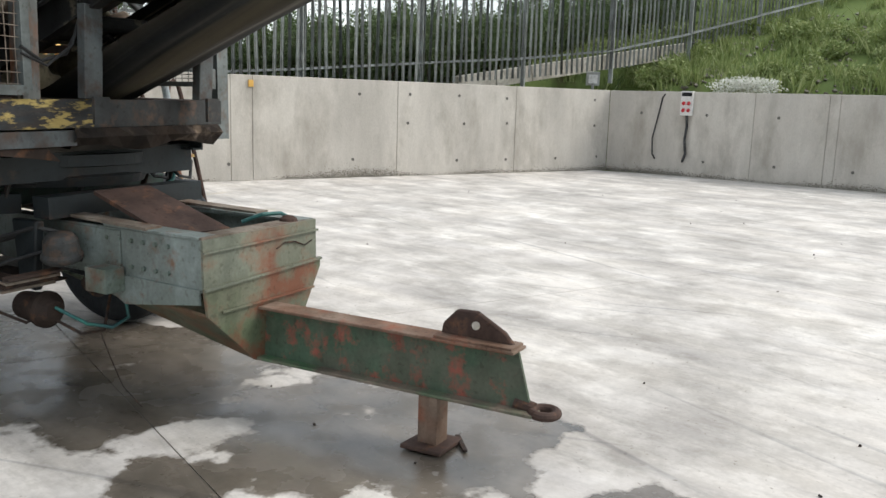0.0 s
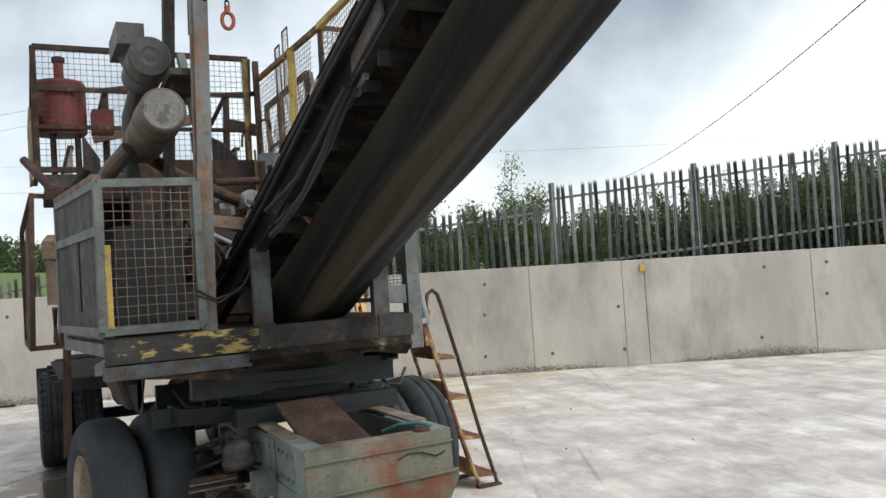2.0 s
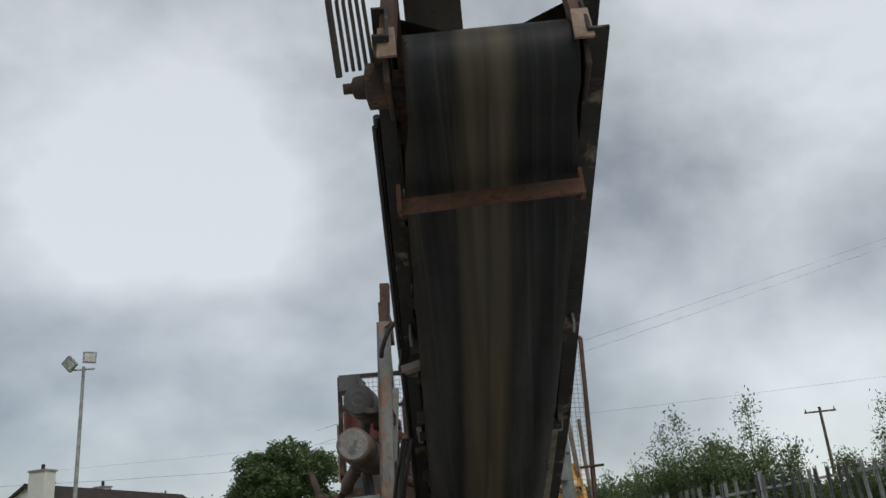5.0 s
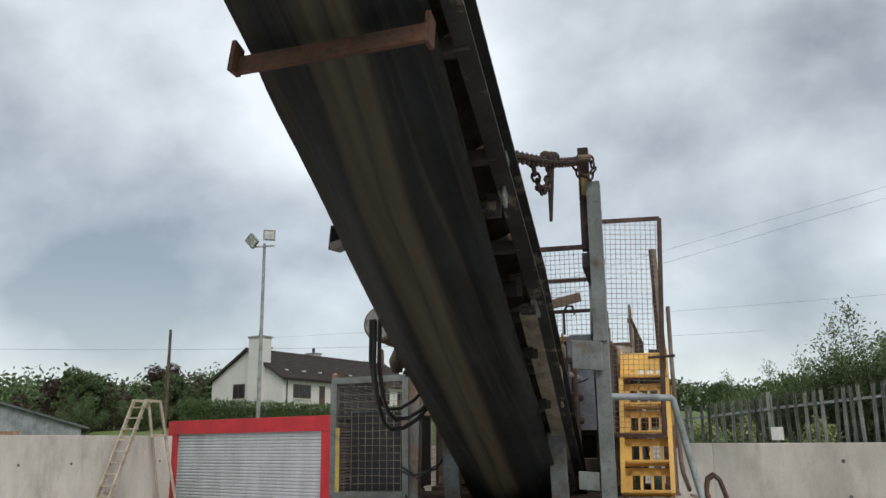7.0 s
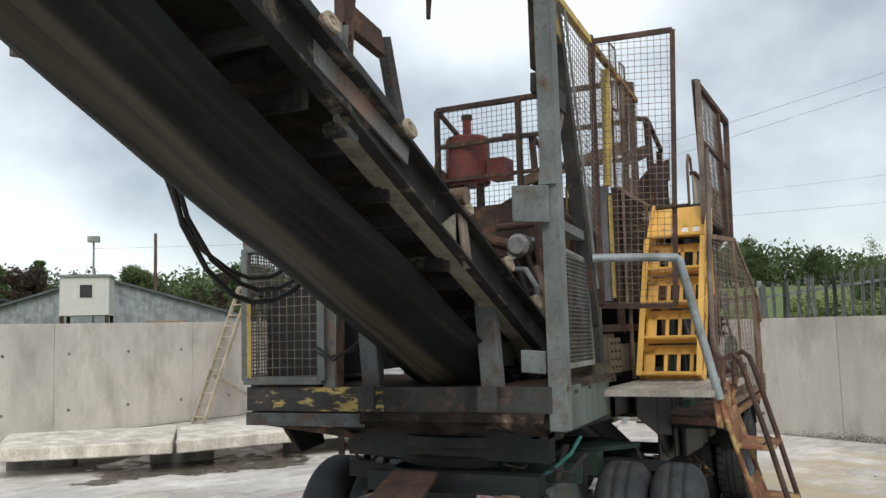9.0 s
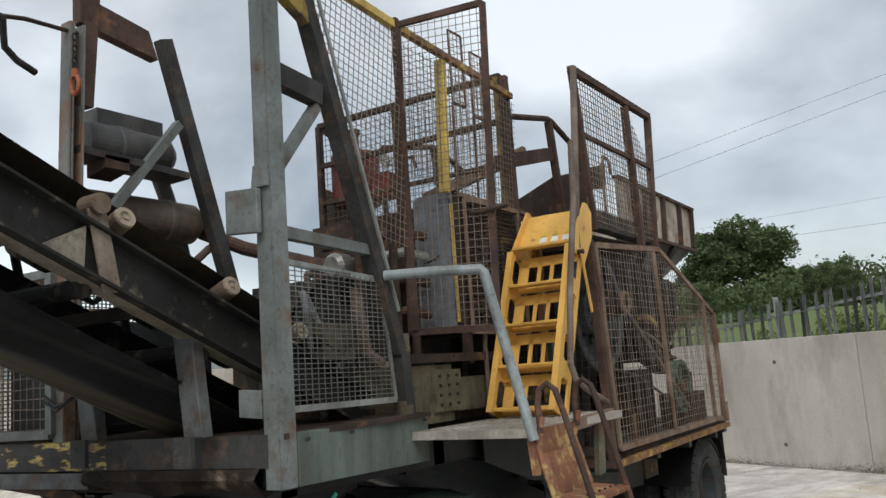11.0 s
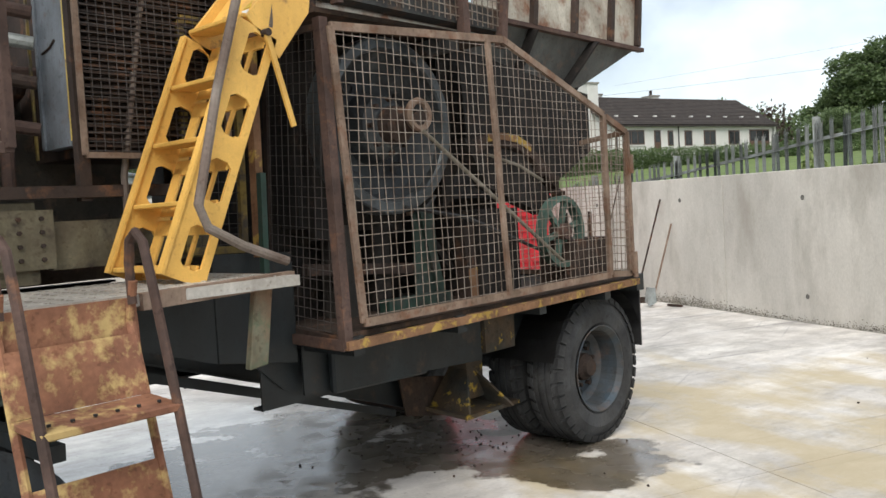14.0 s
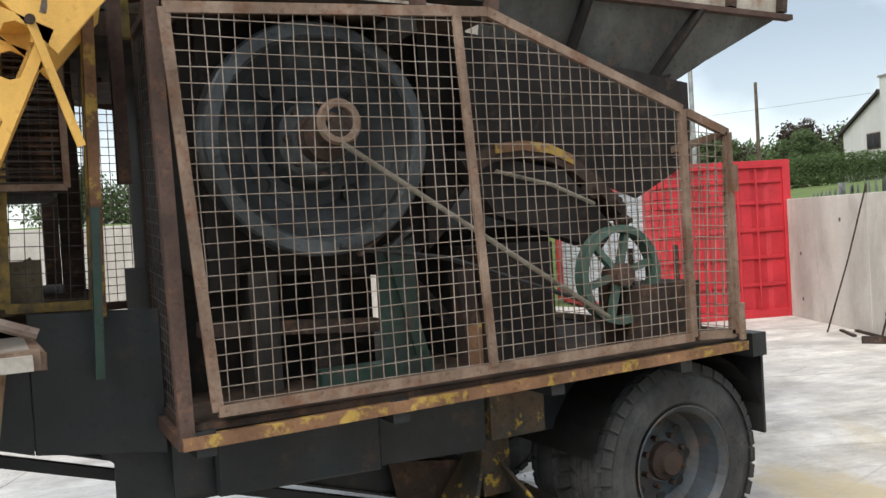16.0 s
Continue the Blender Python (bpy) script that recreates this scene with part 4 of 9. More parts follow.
precast([(-9.9, 4.6), (-8.3, 3.2), (-6.42, 4.62), (-7.9, 6.2)], 0.24, 0.42, "pale precast concrete slab lying on blocks")
precast([(-7.87, 6.23), (-6.38, 4.66), (-4.4, 7.9), (-5.6, 9.2)], 0.24, 0.42, "long pale precast concrete slab on blocks")
for x, y, a in ((-8.7, 4.3, 40), (-7.1, 5.5, 50), (-5.9, 7.2, 50), (-5.2, 8.2, 50)):
    block(x, y, a)

# ---- wooden step ladder against the west wall ----
sl = thing("step_ladder", (-10.7, 10.8, 0), "tall pale wooden step ladder against the concrete wall", "ladder")
for dx in (-0.16, 0.16):
    bm = B()
    bar(bm, (-10.62 + dx - 0.1, 9.65, 0.0), (-10.75 + dx, 11.2, 3.0), 0.035, 0.09)
    part("stile", bm, "timber", sl)
    bm = B()
    bar(bm, (-10.5 + dx * 1.6, 12.35, 0.0), (-10.75 + dx, 11.75, 3.0), 0.035, 0.06)
    part("prop", bm, "timber", sl)
for i in range(12):
    k = (i + 0.6) / 12.3
    bm = B()
    box(bm, -0.19, 0.19, -0.06, 0.06, -0.014, 0.014, Matrix.Translation((-10.72 + 0 * k, 9.65 + 1.55 * k, 3.0 * k)))
    part("tread", bm, "timber", sl)
for a, b in (((-10.85, 11.15, 2.99), (-10.85, 11.8, 2.99)), ((-10.6, 11.15, 2.99), (-10.6, 11.8, 2.99)), ((-10.85, 11.85, 2.2), (-10.4, 11.85, 2.2)), ((-10.8, 10.2, 1.0), (-10.75, 12.2, 0.1))):
    bm = B()
    bar(bm, a, b, 0.03, 0.06)
    part("rail", bm, "timber", sl)

# ---- yard light on its pole ----
lp = thing("floodlight_pole", (-11.4, 18.1, lie(-11.4, 18.1)), "tall galvanised lighting pole with two floodlights", "lamp post")
bm = B(); rod(bm, (-11.4, 18.1, 1.0), (-11.4, 18.1, 8.35), 0.075, 12, 0.045); part("pole", bm, "galv", lp)
bm = B(); rod(bm, (-11.72, 17.9, 8.22), (-11.12, 18.25, 8.30), 0.028, 8); part("bracket", bm, "galv", lp)
for c, rx, ry, rz in (((-11.24, 18.1, 8.62), 8, 0, 30), ((-11.74, 17.9, 8.42), 25, 48, 10)):
    bm = B(); box(bm, -0.19, 0.19, -0.06, 0.05, -0.17, 0.17, pose(*c, rx, ry, rz)); fl = part("floodlight", bm, "fence", lp, bevel=0.025)
    bm = B(); box(bm, -0.15, 0.15, -0.068, -0.058, -0.13, 0.13, pose(*c, rx, ry, rz)); part("lens", bm, "lens", fl)

# ---- long bungalow on the rise ----
hp = Vector((-38.8, 66.15, 5.45))
hg, hl = Vector((0.9566, -0.2914, 0)), Vector((0.2914, 0.9566, 0))
HM = Matrix.Translation(hp) @ Matrix(((hg.x, hl.x, 0, 0), (hg.y, hl.y, 0, 0), (0, 0, 1, 0), (0, 0, 0, 1)))
house = thing("bungalow", hp, "long white rendered bungalow with a dark tiled roof", "house")


def hbox(name, mat, x0, x1, y0, y1, z0, z1, par=None, bevel=0.0):
    bm = B()
    box(bm, x0, x1, y0, y1, z0, z1, HM)
    return part(name, bm, mat, par or house, bevel=bevel)


for y in (0.3, 21.7):
    bm = B()
    plate(bm, [HM @ Vector(p) for p in ((-4.7, y, -2.5), (4.7, y, -2.5), (4.7, y, 2.62), (0, y, 5.4), (-4.7, y, 2.62))], 0.3, hl)
    part("gable_wall", bm, "render", house)
front = hbox("front_wall", "render", 4.4, 4.7, 0.6, 21.4, -2.5, 2.6)
hbox("back_wall", "render", -4.7, -4.4, 0.6, 21.4, -2.5, 2.6)
# roof slopes laid in overlapping courses, with a ridge and barge boards
for sgn in (-1, 1):
    bm = B()
    plate(bm, [HM @ Vector(p) for p in ((0, 0.02, 5.46), (0, 21.98, 5.46), (sgn * 5.0, 21.98, 2.49), (sgn * 5.0, 0.02, 2.49))], 0.04, (0, 0, 1))
    roof = part("roof", bm, "slate", house)
    n_ = 17
    for k in range(n_):
        a, b = k / n_, (k + 1.12) / n_
        x0, z0, x1, z1 = sgn * 5.05 * a, 5.53 - 3.0 * a, sgn * 5.05 * b, 5.53 - 3.0 * b
        bm = B()
        plate(bm, [HM @ Vector(p) for p in ((x0, 0, z0 - 0.01), (x0, 22.0, z0 - 0.01), (x1, 22.0, z1 + 0.06), (x1, 0, z1 + 0.06))], 0.05, (0, 0, 1))
        part("tile_course", bm, "slate", roof)
    for y in (-0.02, 21.98):
        bm = B()
        bar(bm, HM @ Vector((0, y, 5.46)), HM @ Vector((sgn * 5.08, y, 2.44)), 0.05, 0.22)
        part("barge_board", bm, "slate", roof)
    hbox("gutter", "slate", min(sgn * 5.02, sgn * 5.16), max(sgn * 5.02, sgn * 5.16), 0.0, 22.0, 2.36, 2.47)
bm = B(); rod(bm, HM @ Vector((0, -0.03, 5.55)), HM @ Vector((0, 22.03, 5.55)), 0.11, 8); part("ridge", bm, "slate", house)
for y0, y1, z0, z1, lights in ((1.65, 4.05, 0.79, 2.08, 3), (5.28, 6.06, 0.05, 2.07, 1), (6.97, 7.65, 0.64, 2.04, 1), (9.11, 10.08, 0.62, 2.04, 1), (11.65, 13.23, 0.65, 2.05, 2), (15.03, 16.56, 0.63, 2.04, 2), (18.0, 20.9, 0.08, 2.1, 3)):
    w = hbox("window" if z0 > 0.1 else "door", "brown_frame", 4.66, 4.76, y0, y1, z0, z1)
    step_ = (y1 - y0 - 0.1) / lights
    for k in range(lights):
        hbox("pane", "glass_dark", 4.75, 4.775, y0 + 0.1 + k * step_, y0 + k * step_ + step_, z0 + 0.1 if z0 > 0.1 else 1.0, z1 - 0.1, w)
    if z0 > 0.1:
        hbox("sill", "render", 4.70, 4.82, y0 - 0.1, y1 + 0.1, z0 - 0.1, z0, w)
w = hbox("window", "brown_frame", -1.75, -0.2, 0.24, 0.32, 0.9, 2.25)
hbox("pane", "glass_dark", -1.65, -1.0, 0.22, 0.25, 1.0, 2.15, w)
hbox("pane", "glass_dark", -0.92, -0.3, 0.22, 0.25, 1.0, 2.15, w)
for y in (0.75, 8.3):
    bm = B(); rod(bm, HM @ Vector((4.78, y, 2.4)), HM @ Vector((4.78, y, -0.6)), 0.06, 6); part("downpipe", bm, "slate", house)
ch = hbox("chimney", "render", 0.75, 2.45, -0.35, 0.9, -2.5, 6.45)
hbox("cap", "concrete_dark", 0.65, 2.55, -0.45, 1.0, 6.45, 6.6, ch)
bm = B(); rod(bm, HM @ Vector((1.6, 0.3, 6.6)), HM @ Vector((1.6, 0.3, 7.1)), 0.15, 10); part("pot", bm, "slate", ch)
for x, y in ((-1.3, 3.2), (-1.3, 10.6)):
    ch = hbox("chimney", "render", x - 0.65, x + 0.65, y, y + 0.9, 4.3, 5.95)
    hbox("cap", "concrete_dark", x - 0.75, x + 0.75, y - 0.1, y + 1.0, 5.95, 6.08, ch)
    bm = B(); rod(bm, HM @ Vector((x, y + 0.45, 6.08)), HM @ Vector((x, y + 0.45, 6.6)), 0.15, 10); part("pot", bm, "slate", ch)
for y in np.arange(1.6, 21, 2.35):
    hbox("roof_vent", "upvc", 3.55, 3.8, y, y + 0.32, 3.40, 3.52)

# ---- sheds beyond the west wall ----
def gable_shed(x, y, a, w, d, eave, apex, label, mat="shed"):
    """A shed with its gable end towards the yard; eave and apex are heights in the world."""
    b0 = lie(x, y) - 0.5
    m_ = pose(x, y, 0, 0, 0, a)
    sh = thing("shed", (x, y, b0), label, "shed")
    bm = B(); plate(bm, [m_ @ Vector(p) for p in ((-w / 2, 0, b0), (w / 2, 0, b0), (w / 2, 0, eave), (0, 0, apex), (-w / 2, 0, eave))], 0.2, m_.to_3x3() @ Vector((0, 1, 0))); part("gable_wall", bm, mat, sh)
    for sx in (-1, 1):
        bm = B(); box(bm, sx * w / 2 - (0.2 if sx > 0 else 0), sx * w / 2 + (0.2 if sx < 0 else 0), 0.2, d, b0, eave, m_); part("side_wall", bm, mat, sh)
        bm = B(); plate(bm, [m_ @ Vector(p) for p in ((0, -0.3, apex), (0, d, apex), (sx * (w / 2 + 0.4), d, eave - 0.12), (sx * (w / 2 + 0.4), -0.3, eave - 0.12))], 0.12, (0, 0, 1)); part("roof", bm, "shed_roof", sh)
    bm = B(); box(bm, w * 0.16, w * 0.3, -0.04, 0.02, b0, eave - 0.2, m_); part("door", bm, "tan", sh)


gable_shed(-37.0, 29.5, 40, 15.5, 12, 3.05, 5.4, "grey sheet-clad farm shed with a shallow dark roof")
gable_shed(-48.0, 22.0, 40, 12.0, 10, 4.6, 5.6, "long grey sheet-clad shed with a flat roof")
pr = thing("plant_room", (-31.9, 24.4, 1.8), "small white plant room raised on a steel frame", "cabin")
pm_ = pose(-31.9, 24.4, 0, 0, 0, 42)
bm = B(); box(bm, -1.1, 1.1, -1.0, 1.0, 3.05, 4.9, pm_); pw = part("wall", bm, "render", pr, bevel=0.02)
bm = B(); box(bm, -1.2, 1.2, -1.1, 1.1, 4.9, 5.0, pm_); part("roof", bm, "shed", pr)
bm = B(); box(bm, -0.2, 0.35, -1.03, -0.98, 3.9, 4.5, pm_); part("window", bm, "glass_dark", pw)
for x in (-1.0, 1.0):
    for y in (-0.9, 0.9):
        bm = B(); box(bm, x - 0.08, x + 0.08, y - 0.08, y + 0.08, 1.0, 3.05, pm_); part("leg", bm, "rust_dark", pr)
yl = thing("yard_lamp", (-33.4, 26.0, 1.8), "slim grey lamp pole beside the sheds", "lamp post")
bm = B(); rod(bm, (-33.4, 26.0, 1.2), (-33.4, 26.0, 7.0), 0.07, 8, 0.05); part("pole", bm, "galv", yl)
bm = B(); box(bm, -0.28, 0.28, -0.2, 0.2, 6.9, 7.2, pose(-33.4, 26.0, 0, 0, 0, 40)); part("lamp_head", bm, "fence", yl, bevel=0.03)

# ---- plants ----
def leaves(name, blobs, count, size, seed, mat, droop=0.3):
    """One mesh of many small folded leaves scattered through lumpy blobs (x, y, z, rx, ry, rz)."""
    rng = np.random.RandomState(seed)
    vol = np.array([b[3] * b[4] * b[5] for b in blobs]) ** 0.7
    pick = rng.choice(len(blobs), count, p=vol / vol.sum())
    bl = np.array(blobs)[pick]
    d = rng.normal(size=(count, 3))
    d /= np.linalg.norm(d, axis=1, keepdims=True)
    r = rng.uniform(0.25, 1, (count, 1)) ** 0.45
    lump = 1 + 0.28 * np.sin(d[:, :1] * 7 + bl[:, :1] * 5) * np.cos(d[:, 1:2] * 6 + bl[:, 2:3] * 3)
    c = bl[:, :3] + d * r * lump * bl[:, 3:]
    u = rng.normal(size=(count, 3)); u[:, 2] -= droop
    u /= np.linalg.norm(u, axis=1, keepdims=True)
    v = np.cross(u, rng.normal(size=(count, 3)))
    v /= np.linalg.norm(v, axis=1, keepdims=True)
    sz = size * rng.uniform(0.6, 1.3, (count, 1))
    n = np.cross(u, v)
    pts = np.stack([c - u * sz, c + v * sz * 0.5 + n * sz * 0.15, c + u * sz, c - v * sz * 0.5 + n * sz * 0.15], 1).reshape(-1, 3)
    me = bpy.data.meshes.new(name)
    me.from_pydata(pts.tolist(), [], np.arange(count * 4).reshape(-1, 4).tolist())
    me.materials.append(M[mat])
    return me


def tree_meshes(h, r, seed, count, size, mat, trunk=0.35, slim=False):
    """The trunk with limbs, and the crown, of a tree h tall and r wide, standing at the origin."""
    rng = random.Random(seed)
    bm = B()
    top = Vector((rng.uniform(-0.1, 0.1) * r, rng.uniform(-0.1, 0.1) * r, h * 0.8))
    tr = 0.028 * h if not slim else 0.012 * h
    mid = Vector((0.05 * r, -0.04 * r, h * 0.4))
    rod(bm, (0, 0, -0.3), mid, tr, 7, tr * 0.7)
    rod(bm, mid, top, tr * 0.7, 7, tr * 0.2)
    blobs = []
    k = 34 if not slim else 40
    for i in range(k):
        f = trunk + (0.97 - trunk) * (i + 0.5) / k
        a = i * 2.4 + rng.uniform(-0.4, 0.4)
        if slim:
            reach = r * (1.1 - f) * rng.uniform(0.5, 1.2)
        else:
            reach = r * math.sqrt(max(0.05, 1 - ((f - 0.55) / 0.46) ** 2)) * rng.uniform(0.35, 0.85)
        tip = Vector((math.cos(a) * reach, math.sin(a) * reach, h * f + rng.uniform(0, 0.06) * h))
        root = mid.lerp(top, max(0, min(1, (f - 0.45) / 0.45)))
        rod(bm, root, tip, tr * 0.32, 5, tr * 0.07)
        s_ = r * rng.uniform(0.17, 0.36) * (0.6 if slim else 1)
        blobs.append((*tip, s_, s_, s_ * rng.uniform(0.6, 0.9)))
    if not slim:
        blobs.append((0, 0, h * 0.8, r * 0.45, r * 0.45, h * 0.18))
    tm = bpy.data.meshes.new("trunk")
    bm.to_mesh(tm)
    bm.free()
    tm.materials.append(M["bark"])
    return tm, leaves("crown", blobs, count, size, seed, mat)


def shrub_meshes(h, r, seed, stems, count, size, mat, upright=0.5, bare=0.25, tuft=0.09):
    """Many thin stems fanning out from the foot, with side twigs and small leaves along them: an open feathery outline."""
    rng = random.Random(seed)
    nr = np.random.RandomState(seed)
    bm = B()
    ends = []
    for i in range(stems):
        a = i * 2.4 + rng.uniform(-0.3, 0.3)
        lean = r * rng.uniform(0.15, 1.0)
        hh = h * rng.uniform(0.6, 1.0) * (1 - 0.35 * (lean / r) ** 2)
        p0 = Vector((math.cos(a) * 0.08 * r, math.sin(a) * 0.08 * r, -0.2))
        p1 = Vector((math.cos(a) * lean * (1 - upright), math.sin(a) * lean * (1 - upright), hh * 0.5))
        p2 = Vector((math.cos(a) * lean, math.sin(a) * lean, hh))
        tr = 0.007 * h
        rod(bm, p0, p1, tr, 5, tr * 0.7)
        rod(bm, p1, p2, tr * 0.7, 5, tr * 0.2)
        for k in range(9):
            f = bare + (1 - bare) * (k + rng.random()) / 9
            q = p0.lerp(p1, f * 2) if f < 0.5 else p1.lerp(p2, f * 2 - 1)
            b = rng.uniform(0, 6.28)
            ln = 0.22 * h * (1.15 - f) * rng.uniform(0.5, 1.2)
            w = q + Vector((math.cos(b) * ln * 0.7, math.sin(b) * ln * 0.7, ln * 0.75))
            ends.append((q, w))
        ends.append((p1, p2))
    tm = bpy.data.meshes.new("stems")
    bm.to_mesh(tm)
    bm.free()
    tm.materials.append(M["bark"])
    q = np.array([e_[0] for e_ in ends]); w = np.array([e_[1] for e_ in ends])
    pick = nr.randint(0, len(ends), count)
    t = nr.uniform(0.05, 1.05, (count, 1))
    c = q[pick] * (1 - t) + w[pick] * t + nr.normal(size=(count, 3)) * tuft * h * 0.4 * (1.15 - 0.7 * t)
    u = nr.normal(size=(count, 3)); u[:, 2] += 0.5
    u /= np.linalg.norm(u, axis=1, keepdims=True)
    v = np.cross(u, nr.normal(size=(count, 3)))
    v /= np.linalg.norm(v, axis=1, keepdims=True)
    sz = size * nr.uniform(0.5, 1.3, (count, 1))
    n = np.cross(u, v)
    pts = np.stack([c - u * sz, c + v * sz * 0.36 + n * sz * 0.12, c + u * sz, c - v * sz * 0.36 + n * sz * 0.12], 1).reshape(-1, 3)
    cm = bpy.data.meshes.new("foliage")
    cm.from_pydata(pts.tolist(), [], np.arange(count * 4).reshape(-1, 4).tolist())
    cm.materials.append(M[mat])
    return tm, cm


KINDS = {
    "broad": tree_meshes(9.0, 4.4, 11, 12000, 0.20, "leaf_dark", 0.2),
    "round": tree_meshes(9.0, 5.0, 5, 42000, 0.16, "leaf_dark", 0.10),
    "copper": tree_meshes(7.0, 3.0, 8, 6000, 0.18, "leaf_copper", 0.2),
    "conifer": tree_meshes(8.0, 2.2, 9, 7000, 0.15, "leaf_mid", 0.08, True),
    "bush": shrub_meshes(2.3, 1.7, 21, 26, 13000, 0.050, "leaf_mid", 0.4, 0.08, 0.15),
    "bush_b": shrub_meshes(2.4, 1.9, 33, 26, 13000, 0.050, "leaf_dark", 0.35, 0.06, 0.16),
    "sapling": shrub_meshes(3.2, 1.1, 41, 16, 15000, 0.042, "leaf_sapling", 0.5, 0.12, 0.13),
}
LABELS = {"broad": ("tree", "broad leafy green tree on the grassy rise", "tree"), "round": ("tree", "large round-headed dark green tree", "tree"), "copper": ("tree", "small dark copper-leaved tree", "tree"),
          "conifer": ("tree", "slim pointed green tree", "tree"), "bush": ("bush", "dense mid-green bush behind the palisade fence", "bush"), "bush_b": ("bush", "dense dark green bush behind the palisade fence", "bush"),
          "sapling": ("sapling", "slender light green sapling with open twigs", "tree")}
made_first = {}


def plant(kind, x, y, scale=1.0, turn=0.0, z=None, squash=1.0):
    name, label, cat = LABELS[kind]
    t_ = thing(name, (x, y, lie(x, y) if z is None else z), label, cat, cat + " group")
    t_.rotation_euler.z = turn
    t_.scale = (scale, scale, scale * squash)
    for nm, me_ in zip(("trunk", "crown"), KINDS[kind]):
        ob = new(nm, me_)
        ob.parent = t_
    return t_


random.seed(12)
for s, d, k, sc in ((6.9, 3.4, "bush", 0.72), (10.2, 2.6, "bush_b", 0.7), (10.9, 3.0, "bush", 0.78), (11.7, 2.2, "bush_b", 0.78), (12.8, 2.6, "bush", 0.82), (13.6, 2.2, "bush_b", 0.78), (14.6, 2.6, "bush", 0.84), (15.6, 2.4, "bush_b", 0.85), (16.6, 2.8, "bush", 0.85), (17.6, 2.6, "bush_b", 0.85), (18.7, 3.2, "bush", 0.85),
                   (4.2, 4.6, "bush", 0.6), (5.6, 4.2, "bush_b", 0.6), (3.0, 5.5, "bush", 0.6), (19.8, 3.6, "bush_b", 0.9), (21.5, 4.0, "bush", 0.9), (23.2, 3.4, "bush_b", 0.9), (25, 4, "bush", 0.9), (13.2, 3.6, "bush", 0.9), (16.0, 3.9, "bush", 0.95), (10.4, 4.4, "bush", 0.8)):
    p = on_wall(s, d)
    plant(k, p.x, p.y, sc, random.uniform(0, 6.3), squash=0.98)
for s, d, sc in ((5.6, 4.0, 1.1), (4.4, 4.2, 1.05), (3.7, 4.5, 0.95), (2.2, 4.4, 0.68), (1.2, 4.8, 0.62), (6.5, 4.4, 0.7), (8.3, 4.1, 0.95), (9.0, 5.0, 0.6), (3.0, 4.6, 0.72), (12.4, 2.0, 0.66), (14.9, 2.6, 0.74)):
    p = on_wall(s, d)
    plant("sapling", p.x, p.y, sc, random.uniform(0, 6.3))
plant("round", -49.5, 212.0, 3.7, 1.0, 6.0, 0.74)
plant("broad", -60.0, 206.0, 1.55, 0.6, 8.0)
plant("broad", -27.0, 212.0, 1.2, 1.9, 10.0)
plant("broad", -36.0, 212.0, 1.3, 2.9, 8.0)
plant("broad", -12.5, 96, 0.5, 2.0)
plant("broad", -9.5, 92, 0.42, 0.3)
for x, y, k, sc in ((-62, 55, "broad", 0.62), (-56, 62, "copper", 0.7), (-52, 58, "conifer", 0.7), (-67, 60, "broad", 0.66), (-49, 70, "broad", 0.55), (-72, 52, "conifer", 0.85), (-78, 50, "broad", 0.7), (-47, 84, "broad", 0.6),
                    (-58, 48, "conifer", 0.62), (-63, 44, "copper", 0.75), (-70, 42, "broad", 0.6), (-78, 38, "broad", 0.66), (-54, 76, "copper", 0.9), (-60, 70, "broad", 0.66), (-85, 44, "broad", 0.75), (-90, 34, "broad", 0.75), (-46, 62, "bush", 1.3), (-44, 58, "bush", 1.5), (-48, 55, "bush_b", 1.4), (-42, 90, "broad", 0.6), (-36, 96, "broad", 0.5),
                    (-28, 104, "broad", 0.5), (-4, 104, "broad", 0.45), (-96, 22, "broad", 0.8), (-92, 10, "broad", 0.8), (4, 70, "broad", 0.3), (9, 62, "broad", 0.3), (30, 24, "bush", 1.2), (34, 10, "bush_b", 1.5), (30, -4, "bush", 1.4)):
    plant(k, x, y, sc, random.uniform(0, 6.3))
# rough growth behind the fence
rh = np.random.RandomState(77)
for nm_, n_, mat_, dd in (("hedgerow", 9000, "leaf_light", 0.0), ("hedgerow", 10000, "leaf_dark", 2.5)):
    bl_ = []
    for s_ in np.arange(1.0, 30, 0.45):
        p = on_wall(s_ + rh.uniform(-0.3, 0.3), 8.5 + dd + rh.uniform(-1.0, 1.0))
        hh = rh.uniform(0.35, 0.8)
        if 7.6 < s_ < 9.6:
            continue
        bl_.append((p.x, p.y, lie(p.x, p.y) + hh * 0.8, rh.uniform(0.5, 0.9), rh.uniform(0.5, 0.9), hh))
    tagged(new(nm_, leaves(nm_, bl_, n_, 0.075, 60 + int(dd), mat_)), "rough green hedgerow behind the palisade fence", "hedge", kind="stuff")
# belt of woodland beyond the sheds
for nm_, off, mat_, n_, sd in (("leaf_dark", 0, "leaf_dark", 34000, 51), ("leaf_mid", 5, "leaf_mid", 20000, 52), ("copper", 9, "leaf_copper", 6000, 53)):
    rw = np.random.RandomState(sd)
    bl_ = []
    for t in np.arange(0, 1.001, 0.016 if sd < 53 else 0.07):
        x, y = -100 + 62 * t + rw.uniform(-3, 3) + off * 0.5, 48 + 52 * t + rw.uniform(-3, 3) - off * 0.6
        hh = rw.uniform(1.8, 3.4)
        bl_.append((x, y, lie(x, y) + hh, rw.uniform(1.8, 3.2), rw.uniform(1.8, 3.2), hh))
    tagged(new("woodland", leaves("woodland", bl_, n_, 0.26, sd, mat_)), "mixed green woodland beyond the sheds" if sd < 53 else "copper-leaved trees in the woodland", "woods", kind="stuff")

